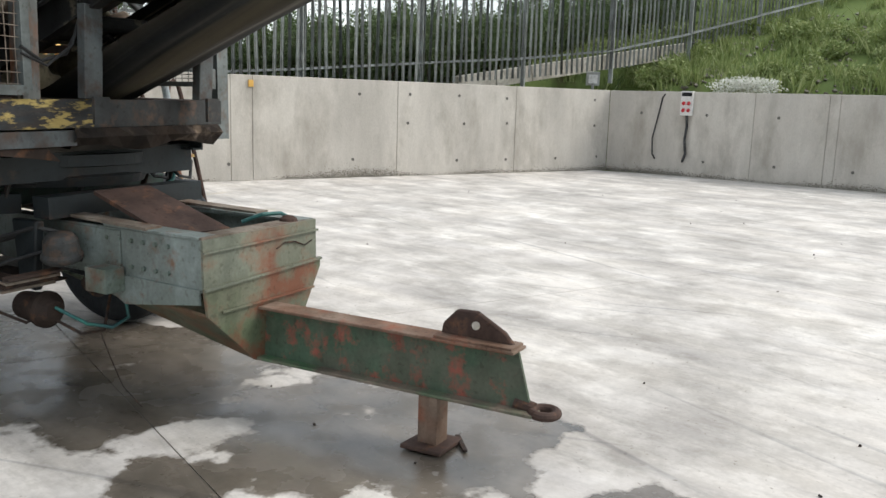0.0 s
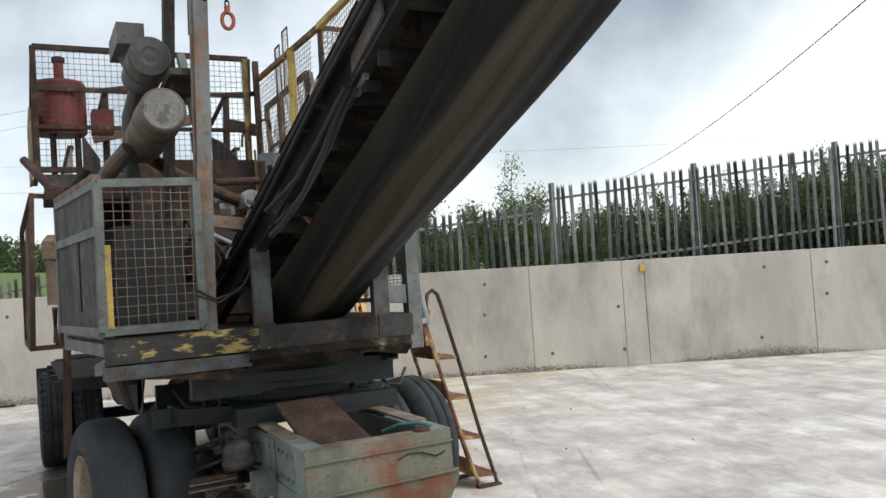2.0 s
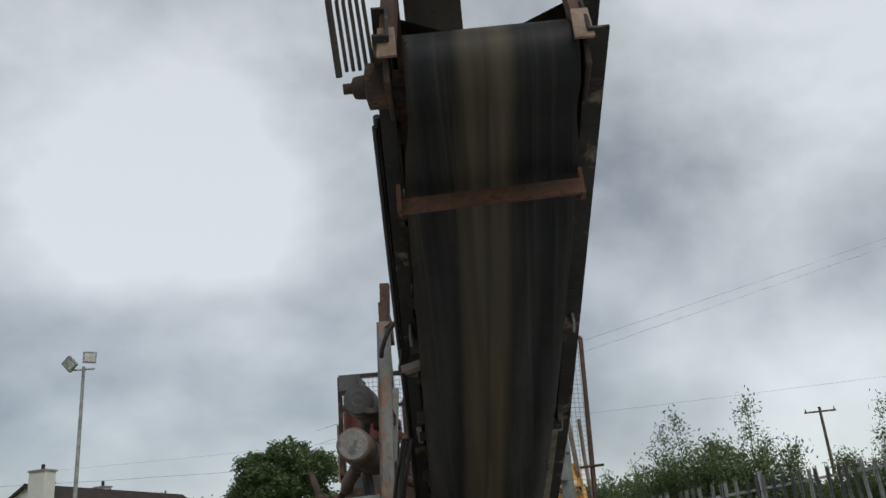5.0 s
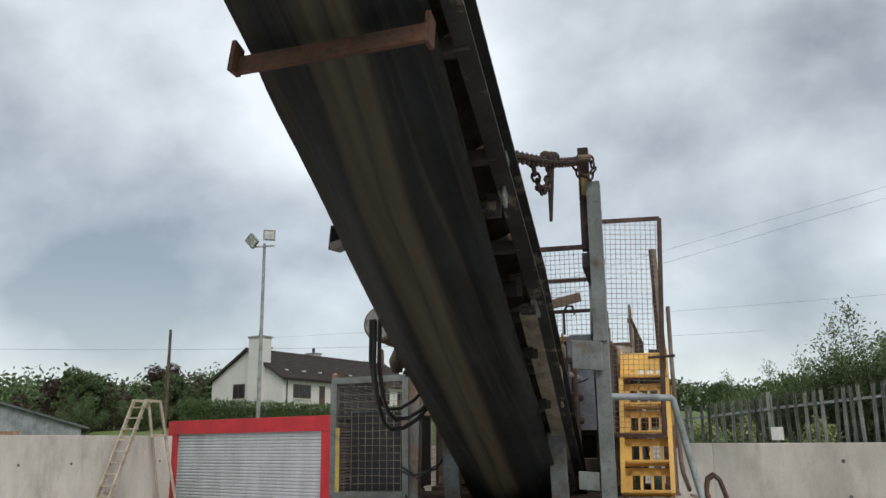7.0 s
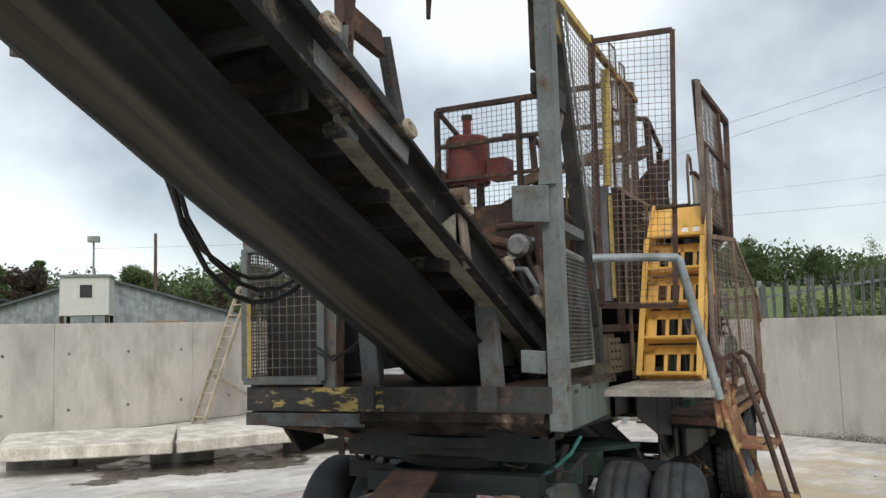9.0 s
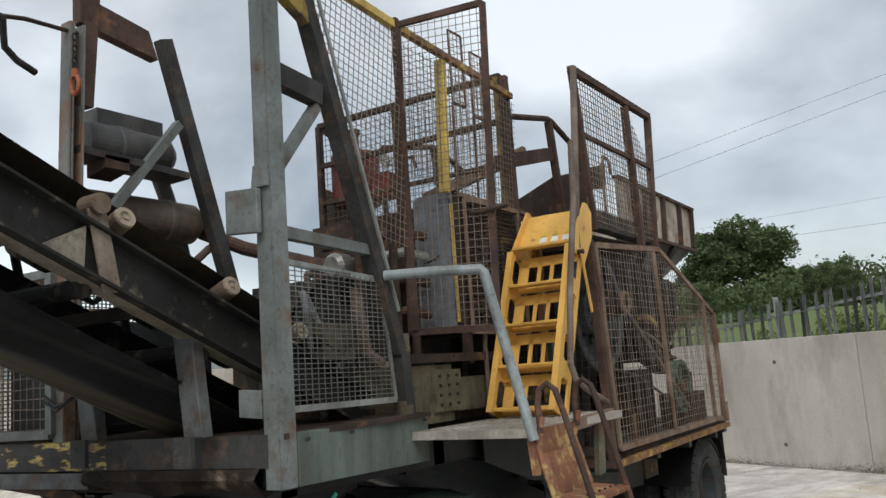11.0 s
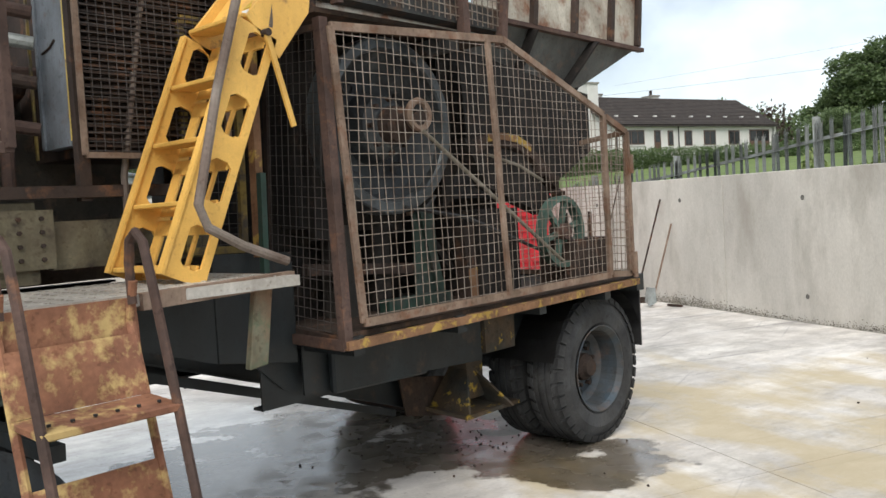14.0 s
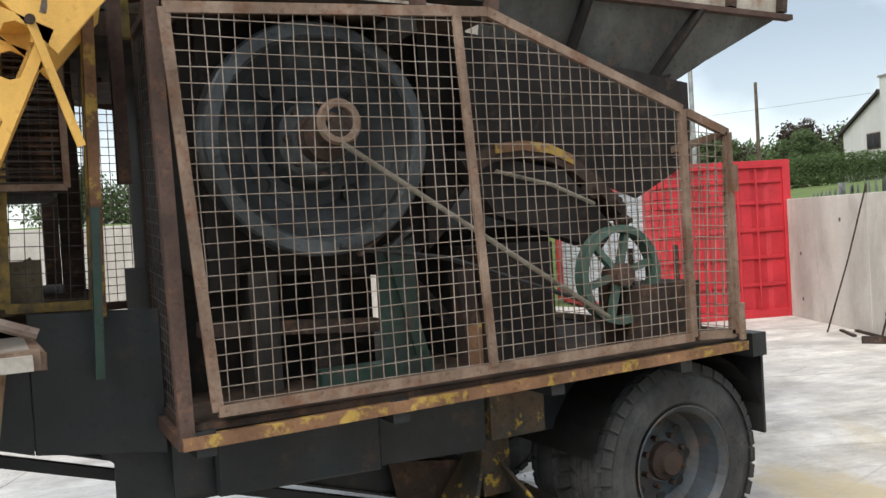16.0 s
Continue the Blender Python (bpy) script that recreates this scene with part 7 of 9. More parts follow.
one(bar, "gantry_tie", "grey", (0.96, 0.03, 2.44), (0.88, 0.86, 2.42), 0.05, 0.055)
# side mesh panel
sm = [(0.985, 0.03, 1.64), (0.88, 0.98, 1.63), (0.88, 0.90, 2.27), (0.985, 0.03, 2.30)]
frame_panel("guard_frame", sm, 0.03, 0.012, "galv")
mesh_panel(sm, 0.05, 0.0020, "mesh_galv", pitch_v=0.0235)

# ---- conveyor ----
def spine(y):
    """The middle of the conveyor and the height of its frame's lower edge at a way y."""
    return 0.325 - 0.056 * (y + 0.17), float(np.interp(-y, [-4.3, -1.3, 1.78, 4.3], [0.33, 1.325, 2.63, 3.665]))


REACH = {1: 0.405, -1: 0.352}   # how far the frame's sides stand out from the spine
conv = one(channel, "conveyor_frame", "conv_steel", *[(spine(y)[0] + REACH[1], y, spine(y)[1] + 0.10) for y in (0.95, -1.78)], 0.075, 0.20, 0.012, flip=-1, bevel=0)
one(channel, "conveyor_rail", "conv_steel", *[(spine(y)[0] + (REACH[1] if y > -2 else 0.335), y, spine(y)[1] + 0.10) for y in (-1.78, -4.09)], 0.075, 0.19, 0.012, flip=-1, par=conv)
for y0, y1 in ((0.95, -1.78), (-1.78, -4.09)):
    one(channel, "conveyor_rail", "conv_steel", *[(spine(y)[0] - REACH[-1], y, spine(y)[1] + 0.09 + 0.06 * smooth(-y, 1.0, 4.2)) for y in (y0, y1)], 0.06, 0.19, 0.012, flip=1, par=conv)
for side in (-1, 1):
    r_ = REACH[side]
    one(channel, "conveyor_rail", "chassis", *[(spine(y)[0] + side * 0.34, y, spine(y)[1] + 0.05) for y in (0.95, 4.2)], 0.06, 0.16, 0.012, flip=-side, par=conv)
    # flat steel edging on the upper flange and the rubber skirt behind it
    if side > 0:
        one(bar, "flange_edge", "conv_edge", *[(spine(y)[0] + side * (r_ - 0.035), y, spine(y)[1] + 0.205) for y in (0.95, -1.70)], 0.085, 0.012, par=conv)
        one(bar, "flange_edge", "conv_edge", *[(spine(y)[0] + side * (r_ - 0.03), y, spine(y)[1] - 0.004) for y in (0.95, -1.70)], 0.09, 0.012, par=conv)
        one(bar, "skirt", "rubber_black", *[(spine(y)[0] + side * (r_ - 0.07), y, spine(y)[1] + 0.235) for y in (0.9, -1.25)], 0.012, 0.07, par=conv)
    one(bar, "skirt", "rubber_black", *[(spine(y)[0] + side * (r_ - 0.005 if y > -2 else 0.335), y, spine(y)[1] + 0.27) for y in (-1.25, -3.98)], 0.012, 0.15, par=conv)
    # joint plate on the outside of the frame, with its pin
    x = spine(-1.75)[0] + side * (r_ + 0.004)
    one(plate, "hinge_bracket", "grey_rusty", [(x, -1.30, 2.545), (x, -1.27, 2.66), (x, -1.62, 2.79), (x, -2.00, 2.93), (x, -2.02, 2.83)], 0.014, (side, 0, 0), par=conv)
    one(plate, "joint_lug", "grey", [(x, -1.69, 2.565), (x, -1.82, 2.62), (x, -1.82, 2.70), (x, -1.69, 2.645)], 0.03, (side, 0, 0), par=conv, bevel=0.004)
    one(rod, "hinge_pin", "conv_steel", (spine(-1.78)[0] + side * (r_ - 0.05), -1.78, 2.60), (spine(-1.78)[0] + side * (r_ + 0.02), -1.78, 2.60), 0.032, 12, par=conv)
    x = spine(-2.54)[0] + side * (r_ + 0.006)
    one(plate, "chain_bracket", "grey", [(x, -2.63, 2.90), (x, -2.68, 2.94), (x, -2.61, 3.20), (x, -2.52, 3.24)], 0.014, (side, 0, 0), par=conv, bevel=0.003)
    if side < 0:
        one(bar, "clamp", "grey_rusty", (spine(-2.5)[0] - 0.30, -2.54, 2.84), (spine(-2.5)[0] - 0.42, -2.50, 2.82), 0.07, 0.035, par=conv)
    # support leg on the deck
    x = spine(-0.17)[0] + side * 0.37
    one(plate, "conveyor_leg", "grey_chipped", [(x - 0.055, -0.23, 1.55), (x + 0.055, -0.22, 1.55), (x + 0.045, -0.26, 1.99), (x - 0.065, -0.27, 2.0)], 0.06, (0, 1, 0), par=conv, bevel=0.004)
    one(plate, "clip", "grey_dark", [(x - 0.05, -0.29, 1.43), (x + 0.05, -0.28, 1.43), (x + 0.05, -0.28, 1.56), (x - 0.05, -0.29, 1.56)], 0.02, (0, 1, 0), par=conv)
# lever with a pinned head on the frame's outer side
one(plate, "lever", "flange_dusty", [(0.795, -0.79, 2.47), (0.795, -0.71, 2.47), (0.795, -0.645, 2.15), (0.795, -0.725, 2.14)], 0.016, (1, 0, 0), par=conv, bevel=0.004)
one(rod, "lever_pin", "rust_dusty", (0.74, -0.75, 2.485), (0.84, -0.75, 2.485), 0.042, 16, par=conv)
one(plate, "lever_gusset", "conv_edge", [(0.788, -1.0, 2.30), (0.788, -0.79, 2.40), (0.788, -0.80, 2.24)], 0.012, (1, 0, 0), par=conv)
for y in (-0.45, -1.05, -1.6, -2.2, -2.8, -3.35, -3.9):
    x, z = spine(y)
    one(bar, "cross_tie", "conv_dark", (x - 0.37, y, z + 0.03), (x + 0.41, y, z + 0.03), 0.07, 0.05, par=conv)
# carrying idlers: three rolls to a set, their ends standing out above the frame
for y in (0.45, -0.02, -0.60, -1.22, -1.84, -2.46, -3.08, -3.6):
    x, z = spine(y)
    one(rod, "idler", "conv_dark", (x - 0.13, y, z + 0.22), (x + 0.13, y, z + 0.22), 0.05, 12, par=conv)
    for side in (-1, 1):
        p0, p1 = Vector((x + side * 0.15, y, z + 0.225)), Vector((x + side * ((REACH[side] if y > -2 else 0.335) + 0.015), y, z + 0.325))
        mid_ = p0.lerp(p1, 0.62)
        one(rod, "idler", "conv_dark", p0, mid_, 0.045, 14, par=conv)
        one(rod, "idler_sleeve", "rust_dusty", mid_, p1, 0.047, 16, par=conv)
        d_ = (p1 - p0).normalized()
        one(lathe, "end_cap", "roll_end", p1, d_, [(0, 0.047), (0.012, 0.044), (0.012, 0.026), (0.004, 0.022), (0.004, 0.012), (0.012, 0.010), (0.012, 0)], 16, par=conv)
        one(bar, "idler_bracket", "conv_dark", (x + side * 0.34, y, z + 0.18), (x + side * 0.38, y, z + 0.30), 0.04, 0.012, par=conv)
# return idlers hung under the frame
for y in (-0.15, -0.75, -1.35, -1.95, -2.55):
    x, z = spine(y)
    one(rod, "return_idler", "conv_steel", (x - 0.33, y, z - 0.02), (x + 0.36, y, z - 0.02), 0.04, 12, par=conv)
    for side in (-1, 1):
        one(bar, "idler_hanger", "conv_dark", (x + side * 0.35, y, z + 0.05), (x + side * 0.35, y, z - 0.06), 0.06, 0.02, par=conv)


def ribbon(bm, line, half, lift, t=0.014, n=10):
    """A belt along a line of (y, z), bent across by lift(v), v from -1 to 1."""
    grid = []
    for y, z in line:
        x = spine(y)[0]
        hw = half(y) if callable(half) else half
        grid.append([bm.verts.new((x + hw * (2 * i / n - 1), y, z + lift(2 * i / n - 1, y))) for i in range(n + 1)])
    for a, b in zip(grid, grid[1:]):
        for i in range(n):
            bm.faces.new((a[i], a[i + 1], b[i + 1], b[i]))
    bmesh.ops.solidify(bm, geom=bm.faces[:], thickness=t)
    return bm


def line_z(y, knots):
    return float(np.interp(-y, [k[0] for k in knots], [k[1] for k in knots]))


under = [(-0.25, 1.46), (0.25, 1.67), (1.2, 2.07), (2.0, 2.40), (2.57, 2.665), (3.0, 2.87), (3.56, 3.25), (3.9, 3.43)]
hx, hz, hy = spine(-4.05)[0], 3.585, -3.93
loop_ = [(y, line_z(y, under)) for y in np.arange(0.25, -3.86, -0.1)] + [(hy - 0.155 * math.cos(radians(a)), hz + 0.155 * math.sin(radians(a))) for a in range(-88, 112, 14)]
bm = B()
ribbon(bm, loop_, lambda y: 0.337 - 0.03 * smooth(-y, 3.66, 3.9),
       lambda v, y: (0.11 * max(0.0, abs(v) - 0.35) / 0.65 + 0.012 * math.sin(v * 9 + y * 1.3) + 0.010 * math.sin(y * 2.3 + v * 4)) * smooth(y, -3.62, -2.9) + (0.006 * math.sin(v * 13) + 0.004 * math.sin(y * 7 + v * 3)) * smooth(y, -4.0, -3.6), n=24)
part("belt_return", bm, "belt_under", conv, "worn rubber belt with a pale stripe of dust and painted sheen", smooth=True)
bm = B()
ribbon(bm, [(y, spine(y)[1] + 0.285) for y in np.arange(0.9, -3.92, -0.12)], 0.355, lambda v, y: 0.10 * max(0, abs(v) - 0.38) / 0.62)
part("belt_top", bm, "belt_dusty", conv)
one(rod, "head_drum", "rust_dark", (hx - 0.29, hy, hz), (hx + 0.29, hy, hz), 0.135, 28, par=conv)
one(rod, "head_shaft", "rust", (hx - 0.46, hy, hz), (hx + 0.36, hy, hz), 0.035, 14, par=conv)
for side in (-1, 1):
    ex_ = hx + (0.325 if side > 0 else -0.36)
    one(plate, "bearing_plate", "rust_dark", [(ex_, hy - 0.14, hz - 0.10), (ex_, hy + 0.08, hz - 0.13), (ex_, hy + 0.08, hz + 0.06), (ex_, hy - 0.14, hz + 0.05)], 0.02, (side, 0, 0), par=conv, bevel=0.005)
    one(lathe, "bearing", "rust_dark", (ex_ + side * 0.015, hy, hz), (side, 0, 0), [(0, 0), (0, 0.06), (0.02, 0.06), (0.03, 0.04), (0.03, 0)], 16, par=conv)
    one(bar, "head_strut", "rust", (ex_, hy - 0.14, hz + 0.02), (ex_ - side * 0.02, hy - 0.04, hz + 0.42), 0.055, 0.04, par=conv)
    one(plate, "strut_plate", "rust_pale", [(ex_ - 0.035, hy - 0.175, hz - 0.02), (ex_ + 0.035, hy - 0.175, hz - 0.02), (ex_ + 0.03, hy - 0.14, hz + 0.12), (ex_ - 0.03, hy - 0.14, hz + 0.12)], 0.014, (0, -1, 0), par=conv)
    one(bar, "head_strut", "rust_dark", (hx + side * 0.34, hy + 0.31, hz - 0.1), (hx + side * 0.34, hy - 0.04, hz + 0.42), 0.045, 0.045, par=conv)
one(bar, "head_bar", "rust_pale", (hx - 0.38, hy - 0.06, hz + 0.44), (hx + 0.38, hy - 0.06, hz + 0.44), 0.05, 0.05, par=conv)
one(plate, "dust_plate", "conv_dark", [(hx - 0.3, hy + 0.11, hz + 0.2), (hx - 0.08, hy + 0.11, hz + 0.2), (hx - 0.08, hy + 0.01, hz + 0.46), (hx - 0.3, hy + 0.01, hz + 0.46)], 0.01, par=conv)
# drive motor and its guard at the head
one(lathe, "drive_motor", "rust_dark", (hx - 0.38, hy, hz - 0.02), (-1, 0, 0), [(0, 0), (0, 0.085), (0.07, 0.085), (0.08, 0.045), (0.12, 0.04), (0.13, 0.02), (0.16, 0.02), (0.16, 0)], 18, par=conv)
for k in range(5):
    one(tube, "guard_bar", "conv_dark", [(hx - 0.43 - 0.025 * k, hy + 0.04, hz + 0.08), (hx - 0.45 - 0.025 * k, hy - 0.02, hz + 0.35), (hx - 0.44 - 0.025 * k, hy + 0.14, hz + 0.62)], 0.008, 6, par=conv)
one(tube, "guard_bar", "conv_dark", [(hx - 0.56, hy + 0.04, hz + 0.06), (hx - 0.58, hy - 0.03, hz + 0.35), (hx - 0.57, hy + 0.14, hz + 0.64), (hx - 0.42, hy + 0.14, hz + 0.64)], 0.014, 6, par=conv)
# rusty cross bar under the belt
one(plate, "belt_guard_bar", "rust_bar", [(0.155, -3.66, 3.165), (0.855, -3.70, 3.165), (0.855, -3.685, 3.235), (0.155, -3.645, 3.235)], 0.05, (0, 1, 0.3), par=conv, bevel=0.004)
for x in (0.150, 0.845):
    one(plate, "bar_end", "rust_bar", [(x, -3.695, 3.165), (x, -3.63, 3.165), (x, -3.61, 3.27), (x, -3.67, 3.285)], 0.016, (1, 0, 0), par=conv)
# pipes along the left edge
one(tube, "hydraulic_pipe", "rubber_black", [(spine(y)[0] - 0.43, y, spine(y)[1] + 0.2) for y in np.arange(0.2, -3.9, -0.35)], 0.016, 7, par=conv)
one(tube, "hydraulic_pipe", "rubber_black", [(spine(y)[0] - 0.44, y, spine(y)[1] + 0.14 + 0.015 * math.sin(y * 3)) for y in np.arange(0.2, -3.9, -0.35)], 0.012, 7, par=conv)
one(bar, "scraper_tab", "rubber_black", (0.05, -2.52, 2.92), (0.03, -2.50, 2.81), 0.05, 0.01, par=conv)
for o, r_, dz in ((0.0, 0.014, 0.0), (0.03, 0.012, 0.06), (-0.02, 0.011, 0.12)):
    one(tube, "hose_loop", "rubber_black", [(-0.03 + o, -1.80, 2.58), (-0.06 + o, -1.72, 2.50), (-0.10 + o, -1.62, 2.34 + dz * 0.4), (-0.15 + o, -1.42, 2.16 + dz * 0.7), (-0.19 + o, -1.2, 2.05 + dz), (-0.20 + o, -1.05, 2.02 + dz), (-0.16 + o, -0.93, 2.03 + dz), (-0.10 + o, -0.85, 2.08 + dz), (-0.05 + o, -0.80, 2.15 + dz)], r_, 7, par=conv)
one(tube, "hose", "grey", [(-0.06, -0.05, 2.3), (0.04, -0.25, 2.2), (0.06, -0.42, 2.26), (0.1, -0.58, 2.18), (0.14, -0.66, 2.10)], 0.016, 7, par=conv)
one(rod, "hose_end", "red_fitting", (0.13, -0.65, 2.12), (0.15, -0.72, 2.08), 0.02, 8, par=conv)
# lower trough under the crusher
one(plate, "trough_floor", "chassis", [(spine(y)[0] + s_ * 0.36, y, spine(y)[1] - 0.03) for y, s_ in ((1.2, -1), (1.2, 1), (4.25, 1), (4.25, -1))], 0.012, par=conv)
one(rod, "tail_drum", "rust_dark", (spine(4.2)[0] - 0.33, 4.2, 0.44), (spine(4.2)[0] + 0.33, 4.2, 0.44), 0.12, 20, par=conv)
one(plate, "tail_plate", "chassis_rust", [(0.50, 3.9, 0.62), (0.50, 4.35, 0.55), (0.50, 4.35, 0.28), (0.50, 3.95, 0.36)], 0.014, (1, 0, 0), par=conv)

# ---- chains and lifting hook ----
def chain(name, pts, link, r, mat, label):
    """Oval links threaded along a line of points, each turned a quarter to the last."""
    c_ = [Vector(p) for p in pts]
    seg = [(b - a).length for a, b in zip(c_, c_[1:])]
    total, n = sum(seg), int(sum(seg) / (link * 0.72))
    bm = B()
    for k in range(n):
        d_ = (k + 0.5) / n * total
        i = 0
        while d_ > seg[i]:
            d_ -= seg[i]
            i += 1
        p = c_[i].lerp(c_[i + 1], d_ / seg[i])
        d, s, u = axes_of(c_[i], c_[i + 1])
        side = s if k % 2 else u
        pts_ = [p + d * (link / 2 * math.cos(a)) + side * (link * 0.3 * math.sin(a)) for a in [2 * math.pi * j / 8 for j in range(9)]]
        tube(bm, pts_, r, 5)
    return tagged(part(name, bm, mat), label, "chain", "chains")


def sagged(a, b, sag, n=10):
    return [Vector(a).lerp(Vector(b), i / n) - Vector((0, 0, sag * 4 * (i / n) * (1 - i / n))) for i in range(n + 1)]


chain("chain", sagged((0.018, -2.365, 3.156), (-0.13, -0.75, 3.555), 0.015), 0.05, 0.006, "rust_dark", "rusty chain from the conveyor to the gantry post")
one(tube, "hoist_bar", "rust_dark", [(-0.13, -0.76, 3.555), (-0.2, -0.45, 3.64), (-0.30, -0.10, 3.70)], 0.012, 7)
one(tube, "lever_handle", "grey_dark", [(-0.13, -0.66, 3.58), (-0.17, -0.58, 3.60), (-0.22, -0.55, 3.56), (-0.26, -0.52, 3.49), (-0.29, -0.44, 3.45), (-0.31, -0.33, 3.42)], 0.018, 8)
chain("chain", [(-0.155, -0.21, 3.62), (-0.155, -0.21, 3.43)], 0.04, 0.005, "rust_dark", "short rusty chain holding the lifting hook")
bm = B()
tube(bm, [(-0.155 + 0.034 * math.sin(a), -0.21, 3.345 - 0.05 * math.cos(a)) for a in [radians(k) for k in range(-150, 151, 25)]], 0.012, 7)
rod(bm, (-0.155, -0.21, 3.43), (-0.155, -0.21, 3.385), 0.018, 8)
tagged(part("lifting_hook", bm, "hook_orange"), "orange-painted steel lifting hook on a chain", "hook")
chain("chain", sagged((0.90, 0.02, 3.98), (0.80, -2.40, 3.24), 0.03), 0.085, 0.011, "rust_dark", "heavy rusty chain from the conveyor to the gantry post")
chain("chain", sagged((0.845, -1.05, 3.64), (0.825, -1.65, 3.46), 0.20), 0.075, 0.009, "rust_dark", "slack loop of heavy rusty chain")
chain("chain", [(0.86, -0.04, 3.98), (0.90, -0.10, 3.84), (0.98, -0.09, 3.80), (1.01, -0.05, 3.88), (0.98, 0.0, 4.0)], 0.075, 0.009, "rust_dark", "heavy rusty chain round the post head")
bnd = one(rod, "chain_binder", "rust", (0.845, -0.86, 3.72), (0.84, -1.30, 3.58), 0.017, 10)
for k in range(3):
    p = Vector((0.845, -0.86, 3.72)).lerp(Vector((0.84, -1.30, 3.58)), (0.1, 0.45, 0.9)[k])
    one(lathe, "binder_knuckle", "rust_dark", p, (0, -0.95, -0.3), [(-0.035, 0), (-0.03, 0.024), (0, 0.036), (0.03, 0.024), (0.035, 0)], 10, par=bnd)
one(rod, "binder_lever", "rust_dark", (0.842, -1.05, 3.65), (0.835, -1.08, 3.24), 0.026, 8, 0.010, par=bnd)
one(rod, "post_pin", "rust_pale", (0.90, -0.10, 3.96), (0.99, -0.06, 3.97), 0.025, 8)

# ---- exhaust silencer and air cleaner ----
ex = one(lathe, "silencer", "muffler_tan", (-0.56, -0.30, 2.785), (0.02, 1, 0), [(0.0, 0), (0.0, 0.115), (0.015, 0.128), (0.3, 0.13), (0.31, 0.136), (0.34, 0.136), (0.35, 0.13), (0.9, 0.128), (0.91, 0.135), (0.94, 0.135), (0.95, 0.128), (1.12, 0.125), (1.2, 0.05), (1.2, 0)], 30)
one(lathe, "end_cap", "silencer_face", (-0.56, -0.304, 2.785), (0, -1, 0), [(-0.004, 0.112), (0.004, 0.105), (0.001, 0.07), (0.003, 0)], 30, par=ex)
one(tube, "exhaust_pipe", "rust", [(-0.52, 0.9, 2.74), (-0.3, 1.05, 2.62), (0.1, 1.25, 2.48), (0.5, 1.5, 2.36)], 0.045, 12, par=ex)
one(tube, "exhaust_stub", "muffler_tan", [(-0.66, 0.5, 2.70), (-0.75, 0.6, 2.6), (-0.78, 0.72, 2.56)], 0.055, 12, par=ex)
ac = one(lathe, "air_cleaner", "cleaner_grey", (-0.56, 0.08, 3.19), (0.02, 1, 0), [(0.0, 0), (0.004, 0.04), (0.0, 0.06), (0.006, 0.115), (0.03, 0.125), (0.2, 0.125), (0.21, 0.132), (0.25, 0.132), (0.26, 0.125), (0.55, 0.12), (0.6, 0.08), (0.6, 0)], 30)
one(tube, "intake_pipe", "cleaner_grey", [(-0.60, 0.50, 3.2), (-0.64, 0.50, 3.30), (-0.66, 0.50, 3.38)], 0.06, 14, par=ac)
bm = B(); box(bm, -0.73, -0.57, 0.20, 0.66, 3.29, 3.42); part("rain_cap", bm, "cleaner_grey", ac, bevel=0.055)
one(tube, "duct", "cleaner_grey", [(-0.58, 0.62, 3.1), (-0.62, 0.72, 2.95), (-0.62, 0.80, 2.7), (-0.60, 0.85, 2.45)], 0.05, 12, par=ac)
one(plate, "cleaner_bracket", "rust", [(-0.45, 0.05, 3.08), (-0.28, 0.05, 3.05), (-0.28, 0.05, 2.98), (-0.45, 0.05, 2.95)], 0.15, (0, 1, 0), par=ac)

# ---- engine ----
eng = wbox("engine_block", "engine", -0.55, 0.25, 1.15, 2.3, 1.60, 2.20, bevel=0.03)
wbox("cylinder_head", "engine", -0.42, 0.12, 1.22, 2.2, 2.20, 2.38, eng, 0.02)
for k in range(4):
    one(tube, "manifold", "rust", [(0.12, 1.35 + 0.23 * k, 2.3), (0.25, 1.35 + 0.23 * k, 2.34), (0.3, 1.45 + 0.18 * k, 2.4)], 0.03, 8, par=eng)
one(rod, "manifold", "rust", (0.3, 1.3, 2.4), (0.32, 2.15, 2.4), 0.045, 12, par=eng)
one(lathe, "oil_filter", "white", (0.156, 1.5, 2.30), (0, 0, 1), [(0, 0), (0, 0.055), (0.02, 0.06), (0.2, 0.06), (0.21, 0.045), (0.21, 0)], 18, par=eng)
one(lathe, "alternator", "chrome", (0.28, 1.2, 2.44), (0, 1, 0), [(0, 0), (0, 0.06), (0.03, 0.085), (0.13, 0.085), (0.16, 0.06), (0.16, 0)], 18, par=eng)
one(lathe, "fan_pulley", "rust_dark", (-0.15, 1.13, 2.0), (0, -1, 0), [(0, 0), (0, 0.12), (0.02, 0.13), (0.035, 0.11), (0.05, 0.13), (0.06, 0.12), (0.06, 0)], 24, par=eng)
for k in range(8):
    a = k * 0.9
    one(tube, "engine_pipe", ("rubber_black", "rust_dark", "galv")[k % 3], [(-0.3 + 0.09 * k, 1.12, 2.1 + 0.06 * math.sin(a)), (-0.25 + 0.09 * k, 1.0, 2.2 + 0.1 * math.cos(a)), (-0.1 + 0.08 * k, 0.95, 2.0 + 0.05 * k), (0.0 + 0.08 * k, 1.1, 1.8)], 0.018, 7, par=eng)
one(tube, "coolant_pipe", "rust_pale", [(0.38, 1.3, 2.28), (0.44, 1.25, 2.1), (0.44, 1.3, 1.9), (0.5, 1.4, 1.8)], 0.04, 10, par=eng)
wbox("valve_bank", "olive", 0.30, 0.62, 0.72, 0.98, 1.86, 2.06, eng, 0.02)
